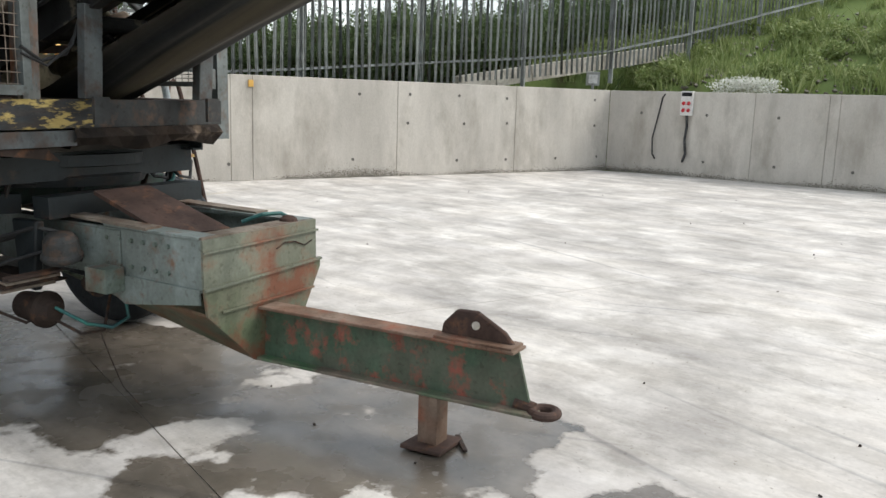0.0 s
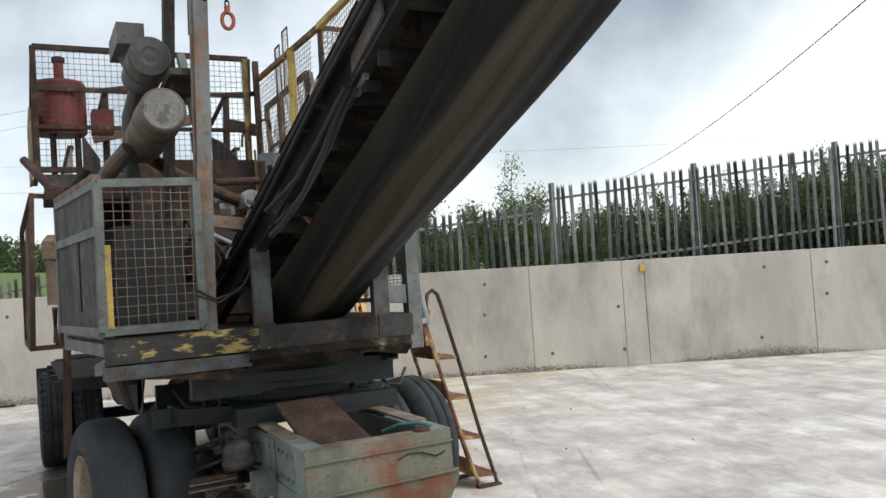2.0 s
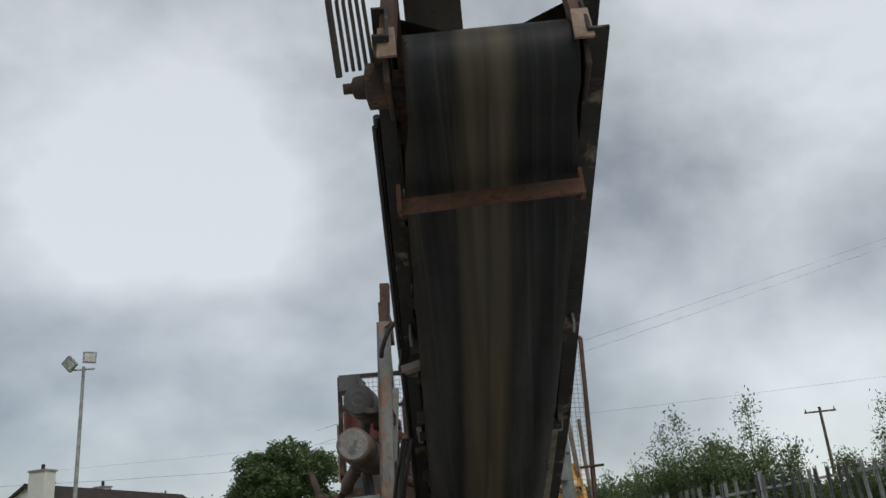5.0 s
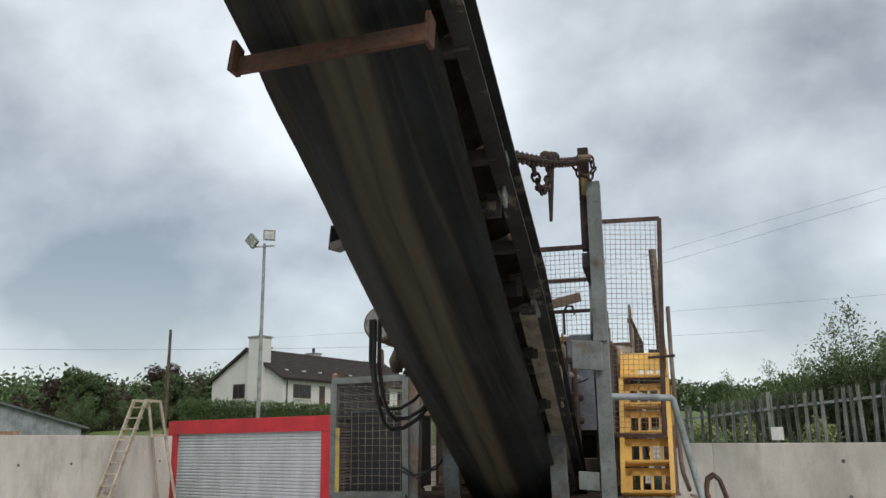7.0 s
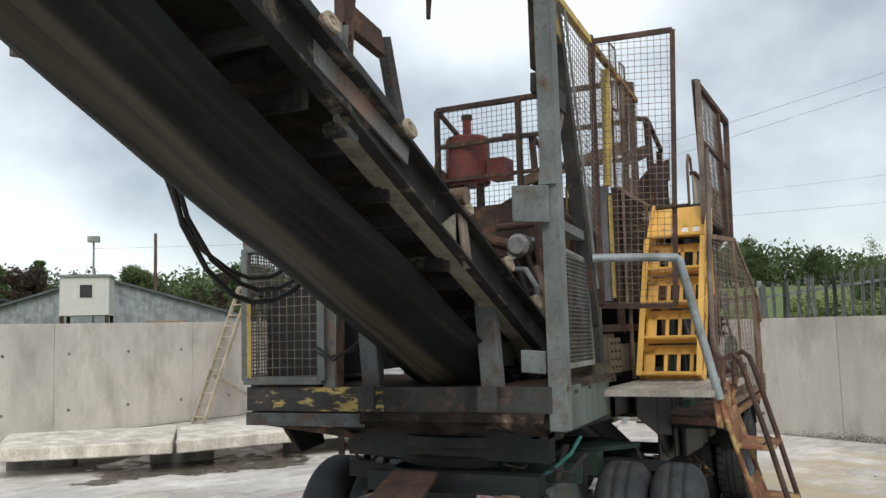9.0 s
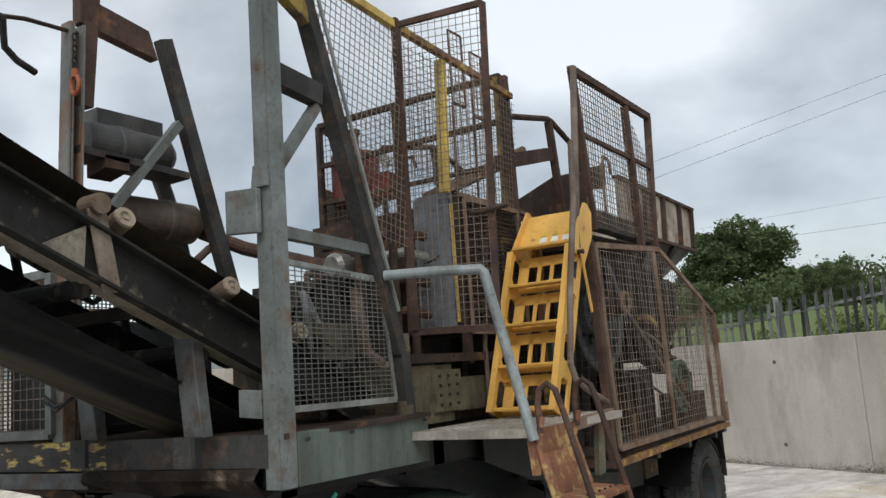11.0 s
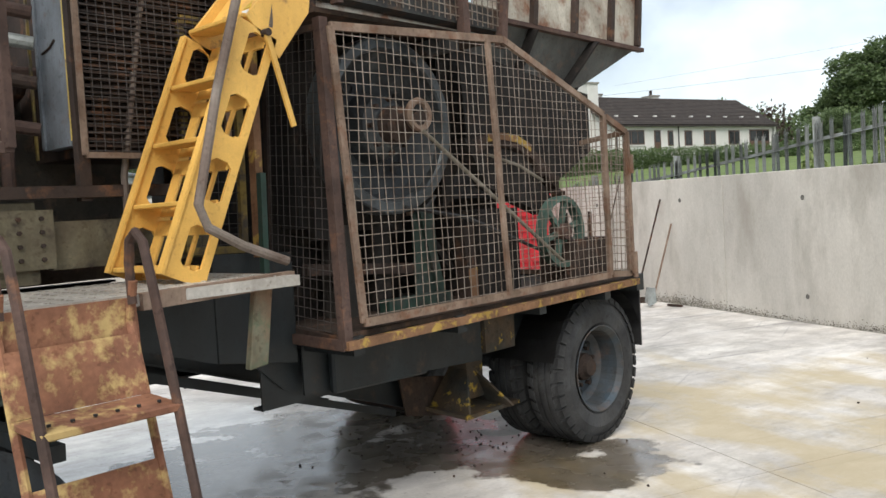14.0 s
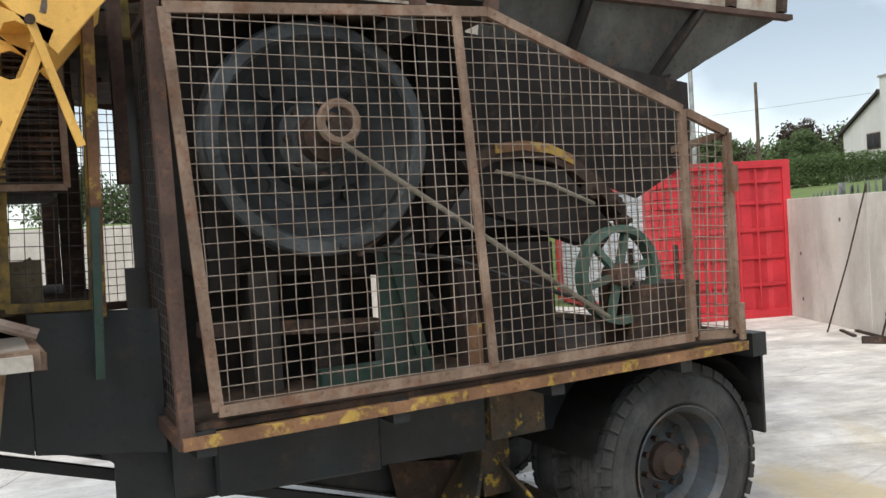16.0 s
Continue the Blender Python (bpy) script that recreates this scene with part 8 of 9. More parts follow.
for k in range(5):
    one(rod, "valve_spool", "chrome" if k % 2 else "rust_dark", (0.36 + 0.055 * k, 0.70, 1.98), (0.36 + 0.055 * k, 0.62, 1.98), 0.016, 10, par=eng)
for k, (y, z, r_, m_) in enumerate(((0.35, 2.12, 0.020, "duct_grey"), (0.50, 2.02, 0.024, "tan_dusty"), (0.62, 2.18, 0.018, "duct_grey"), (0.45, 1.86, 0.022, "rubber_black"), (0.70, 1.82, 0.020, "galv"))):
    one(tube, "coolant_hose", m_, [(0.25, y + 0.3, z - 0.05), (0.42, y + 0.16, z + 0.06), (0.58, y, z + 0.04), (0.68, y - 0.08, z - 0.08), (0.66, y - 0.05, z - 0.24), (0.55, y + 0.08, z - 0.32)], r_, 9, par=eng)
one(lathe, "hydraulic_pump", "olive", (0.55, 0.60, 1.72), (0, 1, 0), [(0, 0), (0, 0.07), (0.03, 0.09), (0.16, 0.09), (0.19, 0.06), (0.30, 0.05), (0.30, 0)], 18, par=eng)
for k in range(4):
    one(rod, "engine_pipe", ("rust", "rust_dark", "rust_dark", "rust")[k], (0.42 + 0.06 * k, 1.30 + 0.10 * k, 1.85), (0.40 + 0.06 * k, 1.32 + 0.10 * k, 2.75 - 0.1 * (k % 2)), 0.028, 10, par=eng)
for k, (z, m_) in enumerate(((2.10, "rust"), (2.30, "rust_dark"), (2.47, "galv"), (2.60, "rust"))):
    one(tube, "cross_pipe", m_, [(0.05, 1.40, z), (0.35, 1.46, z + 0.02), (0.55, 1.58, z + 0.05), (0.62, 1.74, z + 0.02)], 0.030, 10, par=eng)
wbox("engine_bed", "chassis_rust", -0.6, 0.6, 1.1, 2.6, 1.45, 1.58)
wbox("gearbox", "olive", 0.3, 0.84, 1.15, 1.6, 1.47, 1.80, bevel=0.02)
gp = wbox("gearbox_plate", "olive", 0.835, 0.865, 1.38, 1.66, 1.53, 1.77, bevel=0.006)
for r_ in range(4):
    for q in range(3):
        one(rod, "plate_bolt", "rust_dark", (0.86, 1.43 + q * 0.09, 1.57 + r_ * 0.055), (0.876, 1.43 + q * 0.09, 1.57 + r_ * 0.055), 0.01, 6, par=gp)
one(bar, "long_rail", "rust_dark", (0.84, 1.12, 1.84), (0.84, 2.3, 1.84), 0.06, 0.05)
one(bar, "upright", "olive", (0.86, 1.07, 1.47), (0.86, 1.07, 1.98), 0.09, 0.06)
one(bar, "gear_rail", "olive", (0.80, 1.66, 1.62), (0.80, 2.4, 1.62), 0.05, 0.2)
# radiator housing: grey end panel, yellow edge, and a rusty slatted grille with mesh before it
rad = wbox("radiator_housing", "rust_dark", -0.45, 0.845, 1.865, 2.52, 2.0, 2.85, bevel=0.01)
wbox("end_panel", "grey_blue", 0.53, 0.775, 1.80, 1.862, 2.04, 2.90, rad, 0.012)
wbox("panel_fold", "grey_blue", 0.505, 0.53, 1.79, 1.862, 2.04, 2.88, rad, 0.004)
one(tube, "panel_crack", "rust_dark", [(0.56, 1.798, 2.46), (0.64, 1.798, 2.475), (0.69, 1.798, 2.50)], 0.006, 5, par=rad)
one(bar, "edge_strip", "yellow_post", (0.80, 1.80, 2.06), (0.80, 1.80, 2.82), 0.03, 0.012, up=(0, 1, 0), par=rad)
one(bar, "corner_post", "rust_dark", (0.84, 1.81, 1.80), (0.84, 1.81, 2.88), 0.045, 0.05, par=rad)
one(bar, "top_edge", "rust_pale", (0.86, 1.80, 2.865), (0.84, 2.75, 2.85), 0.045, 0.025, par=rad)
gr = [(0.895, 1.80, 1.99), (0.895, 2.50, 1.985), (0.895, 2.50, 2.83), (0.895, 1.80, 2.835)]
frame_panel("grille_frame", gr, 0.024, 0.024, "rust_pale", rad)
mesh_panel(gr, 0.038, 0.0015, "mesh_dark", rad)
for k in range(30):
    f = (k + 0.5) / 30
    a, b = Vector(gr[0]).lerp(Vector(gr[3]), f), Vector(gr[1]).lerp(Vector(gr[2]), f)
    off = Vector((-0.03, 0, 0))
    one(bar, "grille_slat", "rust_dark", a + off, b + off, 0.022, 0.010, par=rad)
one(bar, "strap", "yellow_dirty", (0.47, 1.78, 2.0), (0.47, 1.78, 2.92), 0.016, 0.01, up=(0, 1, 0), par=rad)
one(tube, "lifting_hoop", "rust_dark", [(0.50, 1.72, 2.9), (0.50, 1.72, 3.10), (0.53, 1.72, 3.16), (0.58, 1.72, 3.16), (0.60, 1.72, 3.08)], 0.012, 7, par=rad)

# ---- walkway guards over the engine ----
tg = [(0.84, 1.22, 1.99), (1.34, 1.33, 1.975), (1.418, 1.31, 3.82), (0.90, 1.19, 3.80)]
frame_panel("gate_frame", tg, 0.034, 0.034, "rust")
mesh_panel(tg, 0.043, 0.0017, "mesh_rust")
one(rod, "gate_bolt", "rust_dark", (1.25, 1.29, 2.62), (1.47, 1.31, 2.63), 0.012, 8)
pm = [(0.90, 0.84, 2.5), (0.89, 1.17, 2.45), (0.90, 1.17, 3.80), (0.92, 0.36, 3.84)]
mesh_panel(pm, 0.043, 0.0017, "mesh_rust")
one(bar, "guard_top", "yellow_post", (0.92, 0.22, 3.86), (0.88, 1.18, 3.80), 0.045, 0.045)
one(bar, "guard_top", "rust_yellow", (0.88, 1.18, 3.80), (0.79, 2.75, 3.76), 0.04, 0.04)
one(bar, "guard_post", "rust", (0.88, 1.2, 2.0), (0.89, 1.18, 3.84), 0.036, 0.036)
sg = [(0.82, 1.3, 2.92), (0.77, 2.75, 2.9), (0.75, 2.77, 3.72), (0.85, 1.3, 3.74)]
mesh_panel(sg, 0.043, 0.0017, "mesh_rust")
one(bar, "guard_post", "yellow_post", (0.81, 1.72, 2.88), (0.82, 1.76, 3.76), 0.055, 0.05)
for y, z0, z1 in ((2.72, 2.0, 3.92),):
    one(bar, "guard_post", "rust", (0.77, y, z0), (0.76, y, z1), 0.05, 0.05)
for y0, y1, z0, z1 in ((1.86, 2.02, 3.5, 4.0), (2.12, 2.27, 3.46, 3.92)):
    c_ = [(0.83, y0, z0), (0.83, y1, z0), (0.83, y1, z1), (0.83, y0, z1)]
    frame_panel("small_gate", c_, 0.014, 0.014, "rust")
    one(bar, "gate_rod", "rust", (0.83, y0, z0), (0.83, y0 - 0.02, 2.88), 0.014, 0.014)
    mesh_panel(c_, 0.043, 0.0016, "mesh_rust")
# far side and rear guard with the red tank
bkm = [(-1.14, 2.77, 2.90), (0.66, 2.77, 2.90), (0.70, 2.77, 3.95), (-1.14, 2.77, 3.96)]
frame_panel("guard_frame", bkm, 0.045, 0.045, "rust_dark")
mesh_panel(bkm, 0.05, 0.0018, "mesh_dark")
for z in (3.22, 3.55):
    one(bar, "guard_rail", "rust_dark", (-1.14, 2.77, z + 0.05), (0.68, 2.77, z + 0.05), 0.03, 0.035)
for x in (-0.3, 0.67):
    one(bar, "guard_post", "rust_dark" if x < 0 else "yellow_dirty", (x, 2.77, 2.6), (x, 2.77, 3.95), 0.045, 0.045)
ls_ = [(-1.14, 2.79, 2.9), (-1.15, 3.7, 2.9), (-1.15, 3.7, 3.65), (-1.14, 2.79, 3.96)]
frame_panel("guard_frame", ls_, 0.04, 0.04, "rust_dark")
one(plate, "tan_panel", "tan_dusty", [(-1.17, 2.78, 2.82), (-1.18, 3.3, 2.82), (-1.18, 3.3, 3.34), (-1.17, 2.78, 3.44)], 0.02, (-1, 0, 0))
tank = one(lathe, "header_tank", "red_tank", (-0.93, 3.0, 3.24), (0, 0, 1), [(0, 0), (0, 0.20), (0.02, 0.215), (0.44, 0.215), (0.465, 0.20), (0.49, 0.10), (0.5, 0)], 26)
one(rod, "tank_neck", "red_tank", (-0.93, 3.0, 3.72), (-0.93, 3.0, 3.90), 0.042, 12, par=tank)
wbox("pump_box", "red_tank", -0.68, -0.50, 2.88, 3.1, 3.26, 3.46, bevel=0.02)
one(lathe, "tank_cap", "rust_dark", (-0.93, 3.0, 3.89), (0, 0, 1), [(0, 0), (0, 0.055), (0.04, 0.055), (0.05, 0.04), (0.05, 0)], 16, par=tank)
for x in (-1.0, -0.8):
    one(bar, "tank_stand", "rust_dark", (x, 3.0, 2.7), (x, 3.0, 3.24), 0.05, 0.05)
wbox("rear_deck", "chassis_rust", -1.1, 0.62, 2.55, 3.2, 2.62, 2.72)
one(bar, "rear_beam", "grey_dark", (-1.1, 2.73, 2.79), (0.62, 2.73, 2.79), 0.08, 0.12)
for x in (-0.9, 0.3):
    one(bar, "rear_post", "rust_dark", (x, 2.55, 1.5), (x, 2.55, 2.65), 0.08, 0.08)
one(tube, "handrail", "rust_dark", [(-1.0, 1.5, 2.5), (-0.9, 1.4, 2.62), (-0.85, 1.3, 2.7)], 0.03, 8)
one(tube, "handrail", "rust", [(-1.25, 1.6, 2.8), (-1.1, 1.2, 2.55), (-1.0, 1.0, 2.5)], 0.03, 8)
# cage along the far side
fs = [(-1.24, 2.7, 1.40), (-1.28, 4.3, 1.40), (-1.28, 4.3, 2.5), (-1.2, 2.6, 2.66)]
frame_panel("cage_frame", fs, 0.045, 0.045, "rust")
mesh_panel(fs, 0.05, 0.0023, "mesh_rust")
ff = [(-1.24, 2.7, 1.40), (-1.02, 2.7, 1.40), (-1.0, 2.7, 2.66), (-1.2, 2.6, 2.66)]
frame_panel("cage_frame", ff, 0.04, 0.04, "rust")
one(lathe, "hydraulic_ram", "rust_pale", (-1.08, 2.2, 1.75), (0, 0, 1), [(0, 0), (0, 0.05), (0.35, 0.05), (0.36, 0.07), (0.5, 0.07), (0.55, 0.03), (0.55, 0)], 14)
for sgn in (-1, 1):
    one(bar, "cross_bar", "rust_dark", (-1.08, 2.2 - sgn * 0.25, 1.45), (-1.08, 2.2 + sgn * 0.25, 1.72), 0.025, 0.025)

# ---- platform, steps and rails ----
plat = wbox("platform", "tread_galv", 0.88, 1.60, 1.06, 2.32, 1.405, 1.447, bevel=0.004, label="pale galvanised tread plate platform")
for i in range(9):
    for j in range(16):
        wbox("tread_bump", "tread_galv", 0.92 + i * 0.075, 0.955 + i * 0.075, 1.10 + j * 0.075, 1.112 + j * 0.075, 1.446, 1.4515, plat, 0)
one(bar, "platform_edge", "rust_pale", (1.60, 1.62, 1.42), (1.52, 2.34, 1.43), 0.04, 0.06)
one(bar, "platform_edge", "rust_pale", (0.9, 2.33, 1.42), (1.52, 2.34, 1.42), 0.04, 0.05)
one(plate, "platform_bracket", "green_rust", [(1.47, 2.165, 1.40), (1.47, 2.25, 1.40), (1.47, 2.205, 1.09), (1.47, 2.115, 1.08)], 0.04, (1, 0, 0), bevel=0.005)
one(tube, "handrail", "galv_rail", [(0.93, 0.88, 2.285), (1.2, 0.97, 2.28), (1.42, 1.06, 2.27), (1.435, 1.066, 2.25), (1.52, 1.08, 1.86), (1.625, 1.10, 1.39)], 0.027, 12)
lad = one(plate, "step_box", "ladder_rust", [(1.60, 1.10, 1.22), (1.60, 1.60, 1.22), (1.58, 1.60, 1.44), (1.58, 1.10, 1.44)], 0.03, (1, 0, 0))
for y in (1.14, 1.57):
    one(tube, "stringer", "ladder_rust", [(1.66, y, 1.50), (1.62, y, 1.36), (1.74, y, 0.95), (1.88, y, 0.45), (2.02, y, 0.02)], 0.016, 8, par=lad)
    one(tube, "hand_loop", "rust", [(1.645, y, 1.42), (1.64, y, 1.56), (1.655, y, 1.635), (1.70, y, 1.665), (1.745, y, 1.63), (1.78, y, 1.52), (1.90, y, 1.08), (2.06, y, 0.46), (2.19, y, 0.02)], 0.017, 8, par=lad)
    one(bar, "foot_plate", "rust", (2.0, y, 0.012), (2.22, y, 0.012), 0.06, 0.02, par=lad)
for z, x in ((1.12, 1.72), (0.78, 1.81), (0.44, 1.90), (0.12, 2.0)):
    rz_ = 0.20 if z > 1 else 0.13
    one(plate, "step", "ladder_rust", [(x - 0.02, 1.13, z), (x + 0.19, 1.13, z - 0.01), (x + 0.19, 1.58, z - 0.01), (x - 0.02, 1.58, z)], 0.025, (0, 0, -1), par=lad, bevel=0.004)
    one(plate, "riser", "ladder_rust", [(x - 0.02, 1.13, z), (x - 0.02, 1.58, z), (x - 0.02 - rz_ * 0.3, 1.58, z + rz_), (x - 0.02 - rz_ * 0.3, 1.13, z + rz_)], 0.006, par=lad)
    for k in range(6):
        one(rod, "grip_hole", "rubber_black", (x + 0.13, 1.18 + k * 0.07, z - 0.004), (x + 0.13, 1.18 + k * 0.07, z + 0.003), 0.007, 8, par=lad)

# yellow climbing steps
yl0, yl1 = Vector((0.0, 1.925, 1.455)), Vector((0.0, 2.381, 2.524))
YX0, YX1 = 0.93, 1.38
ysteps = None
dirv = (yl1 - yl0).normalized()
nrm = Vector((0, dirv.z, -dirv.y))


def yp(x, f, o=0.0):
    return Vector((x, 0, 0)) + yl0.lerp(yl1, f) + nrm * o


for x, f in ((YX0, 1), (YX1, -1)):
    head_ = [(x, 2.303, 2.535), (x, 2.56, 2.825), (x, 2.60, 2.825), (x, 2.67, 2.765), (x, 2.64, 2.59), (x, 2.46, 2.37)]
    ob = one(plate, "side_plate", "yellow", head_, 0.016, (f, 0, 0), par=ysteps, bevel=0.003)
    ysteps = ysteps or ob
    for k in range(4):
        # a long slot with cut corners between every two treads
        c = 0.123 + 0.2483 * k
        lo, hi = (c - 0.124 if k else 0.0), (c + 0.1243 if k < 3 else 0.965)
        s0, s1, q0, q1, cc, ch = c - 0.078, c + 0.078, -0.04, 0.06, 0.018, 0.025
        one(plate, "side_web", "yellow", [yp(x, lo, -0.095), yp(x, hi, -0.095), yp(x, hi, q0), yp(x, lo, q0)], 0.016, (f, 0, 0), par=ysteps)
        one(plate, "side_web", "yellow", [yp(x, lo, q1), yp(x, hi, q1), yp(x, hi, 0.095), yp(x, lo, 0.095)], 0.016, (f, 0, 0), par=ysteps)
        one(plate, "side_web", "yellow", [yp(x, lo, q0), yp(x, s0 + cc, q0), yp(x, s0, q0 + ch), yp(x, s0, q1 - ch), yp(x, s0 + cc, q1), yp(x, lo, q1)], 0.016, (f, 0, 0), par=ysteps)
        one(plate, "side_web", "yellow", [yp(x, hi, q0), yp(x, s1 - cc, q0), yp(x, s1, q0 + ch), yp(x, s1, q1 - ch), yp(x, s1 - cc, q1), yp(x, hi, q1)], 0.016, (f, 0, 0), par=ysteps)
    one(bar, "side_flange", "yellow", yp(x + f * 0.012, 0, -0.101), yp(x + f * 0.012, 0.96, -0.101), 0.04, 0.012, up=nrm, par=ysteps)
TX0, TX1 = YX0 + 0.017, YX1 - 0.017
for k in range(5):
    f = 0.005 + k * 0.2425
    a = yp(0, f, -0.085)
    one(plate, "tread", "yellow", [(TX0, a.y, a.z), (TX1, a.y, a.z), (TX1, a.y + 0.12, a.z), (TX0, a.y + 0.12, a.z)], 0.02, (0, 0, 1), par=ysteps, bevel=0.004)
    if k < 4:
        b = yp(0, f + 0.04, 0.05)
        c = yp(0, f + 0.21, 0.05)
        up_ = nrm.cross(Vector((1, 0, 0)))
        one(bar, "riser_edge", "yellow", (TX0, b.y, b.z), (TX1, b.y, b.z), 0.010, 0.06, up=up_, par=ysteps)
        one(bar, "riser_edge", "yellow", (TX0, c.y, c.z), (TX1, c.y, c.z), 0.010, 0.07, up=up_, par=ysteps)
        for f0, f1 in ((0.0, 0.16), (0.325, 0.385), (0.55, 0.61), (0.775, 0.835)):
            x = TX0 + (f0 + f1) / 2 * (TX1 - TX0)
            one(bar, "riser_bar", "yellow", (x, b.y, b.z), (x, c.y, c.z), (f1 - f0) * (TX1 - TX0), 0.010, up=nrm, par=ysteps)
one(plate, "top_plate", "yellow", [(TX0, 2.39, 2.545), (TX1, 2.39, 2.545), (TX1, 2.585, 2.78), (TX0, 2.585, 2.78)], 0.012, par=ysteps)
tn = Vector((0, -0.2350, 0.1950)).normalized() * 0.012
for k in range(3):
    x = 1.10 + k * 0.085
    for nm_, m_, u0, u1, tip_ in (("warning_label", "white", 0.06, 0.22, 1), ("warning_sign", "sign_yellow", 0.26, 0.42, 0)):
        p = Vector((0, 2.39, 2.545)).lerp(Vector((0, 2.585, 2.78)), u0) + tn
        q = Vector((0, 2.39, 2.545)).lerp(Vector((0, 2.585, 2.78)), u1) + tn
        pts_ = [(x, p.y, p.z), (x + 0.05, p.y, p.z)] + ([(x + 0.05, q.y, q.z), (x, q.y, q.z)] if tip_ else [(x + 0.025, q.y, q.z)])
        one(plate, nm_, m_, pts_, 0.003, par=ysteps)
one(bar, "strut", "yellow", (1.402, 2.384, 2.47), (1.385, 2.51, 2.08), 0.012, 0.026, par=ysteps)
one(rod, "strut_pin", "rust_dark", (1.375, 2.384, 2.47), (1.42, 2.384, 2.47), 0.016, 10, par=ysteps)
one(tube, "handrail", "rust_grey", [(1.42, 2.34, 3.2), (1.42, 2.30, 2.8), (1.43, 2.10, 2.2), (1.45, 1.97, 1.75), (1.46, 2.0, 1.66), (1.48, 2.14, 1.58), (1.50, 2.34, 1.50)], 0.02, 10)
one(tube, "handrail", "rust_grey", [(0.86, 2.2, 3.0), (0.86, 2.1, 2.6), (0.86, 1.98, 1.9), (0.87, 1.98, 1.46)], 0.016, 8)

# ---- side cage round the crusher drive ----
sc = [(1.33, 2.90, 1.155), (1.33, 5.16, 1.165), (1.33, 5.16, 2.25), (1.33, 4.10, 2.635), (1.33, 2.80, 2.56)]
frame_panel("cage_frame", sc, 0.04, 0.03, "rust_pale")
one(bar, "cage_bar", "rust_pale", (1.340, 4.035, 1.17), (1.340, 3.95, 2.62), 0.035, 0.02, up=(1, 0, 0))
mesh_panel(sc, 0.0545, 0.0017, "mesh_worn", wob=0.005, pitch_v=0.056)
rc = [(1.322, 5.20, 1.165), (1.322, 5.44, 1.15), (1.322, 5.46, 2.14), (1.322, 5.20, 2.235)]
for k in range(3):
    one(bar, "cage_bar", "rust_pale", rc[k], rc[k + 1], 0.04, 0.028, up=(1, 0, 0))
mesh_panel(rc, 0.0545, 0.0019, "mesh_worn", pitch_v=0.056)
one(rod, "hinge", "rust_pale", (1.35, 5.47, 1.12), (1.35, 5.47, 1.3), 0.018, 8)
one(rod, "hinge", "rust_pale", (1.35, 5.47, 1.85), (1.35, 5.47, 1.98), 0.018, 8)
rr = [(1.33, 5.46, 1.15), (-0.9, 5.5, 1.15), (-0.9, 5.5, 1.9), (1.33, 5.46, 2.14)]
frame_panel("cage_frame", rr, 0.035, 0.03, "rust_pale")
mesh_panel(rr, 0.055, 0.0019, "mesh_worn")
fr = [(0.72, 2.80, 1.13), (1.30, 2.80, 1.08), (1.29, 2.76, 2.56), (0.85, 2.78, 2.58)]
frame_panel("cage_frame", fr, 0.03, 0.03, "rust_dark")
# dark wire colour here stands for the shadow on this front panel
mesh_panel(fr, 0.05, 0.0016, "mesh_dark")
one(bar, "cage_post", "rust", (1.315, 2.79, 1.05), (1.30, 2.765, 2.60), 0.05, 0.05)
one(bar, "edge_rail", "rust_yellow", (1.335, 2.77, 1.060), (1.335, 5.5, 1.088), 0.05, 0.042)
one(bar, "edge_rail", "rust", (0.7, 2.78, 1.08), (1.33, 2.78, 1.06), 0.04, 0.05)
# small mesh door and its posts between the radiator and the crusher
md = [(0.86, 2.27, 1.55), (0.86, 2.57, 1.54), (0.86, 2.60, 2.62), (0.86, 2.30, 2.62)]
frame_panel("door_frame", md, 0.035, 0.03, "yellow_dirty")
mesh_panel(md, 0.05, 0.0016, "mesh_dark")
one(bar, "door_post", "rust_yellow", (0.98, 2.575, 1.50), (0.98, 2.60, 2.72), 0.05, 0.04)
one(bar, "door_post", "green_dark", (1.03, 2.555, 1.28), (1.03, 2.575, 1.90), 0.035, 0.03)
# flywheel and pulley
fw = one(lathe, "flywheel", "flywheel", (0.98, 3.46, 2.15), (1, 0, 0), [(-0.16, 0), (-0.16, 0.45), (0.02, 0.45), (0.015, 0.425), (-0.055, 0.37), (-0.125, 0.27), (-0.13, 0.20), (0.0, 0.17), (0.05, 0.12), (0.05, 0)], 56)
one(lathe, "rim_band", "fly_rim", (0.98, 3.46, 2.15), (1, 0, 0), [(-0.10, 0.445), (-0.10, 0.478), (-0.09, 0.485), (0.045, 0.485), (0.055, 0.475), (0.058, 0.425), (0.045, 0.415), (0.0, 0.41), (0.0, 0.445), (-0.10, 0.445)], 64, par=fw)
for k in range(4):
    a = k * math.pi / 2 - 0.9
    one(lathe, "core_hole", "rubber_black", (0.872, 3.46 + 0.285 * math.cos(a), 2.15 + 0.285 * math.sin(a)), (1, 0, 0), [(0, 0), (0, 0.036), (0.012, 0.04), (0.0, 0.044), (-0.01, 0.044)], 16, par=fw)
for k in range(8):
    a = k * math.pi / 4
    one(rod, "hub_bolt", "rust_dark", (1.0, 3.46 + 0.145 * math.cos(a), 2.15 + 0.145 * math.sin(a)), (1.035, 3.46 + 0.145 * math.cos(a), 2.15 + 0.145 * math.sin(a)), 0.014, 6, par=fw)
one(lathe, "shaft", "rust_dark", (1.0, 3.46, 2.15), (1, 0, 0.0), [(0, 0), (0, 0.11), (0.1, 0.1), (0.12, 0.06), (0.25, 0.06), (0.25, 0)], 22, par=fw)
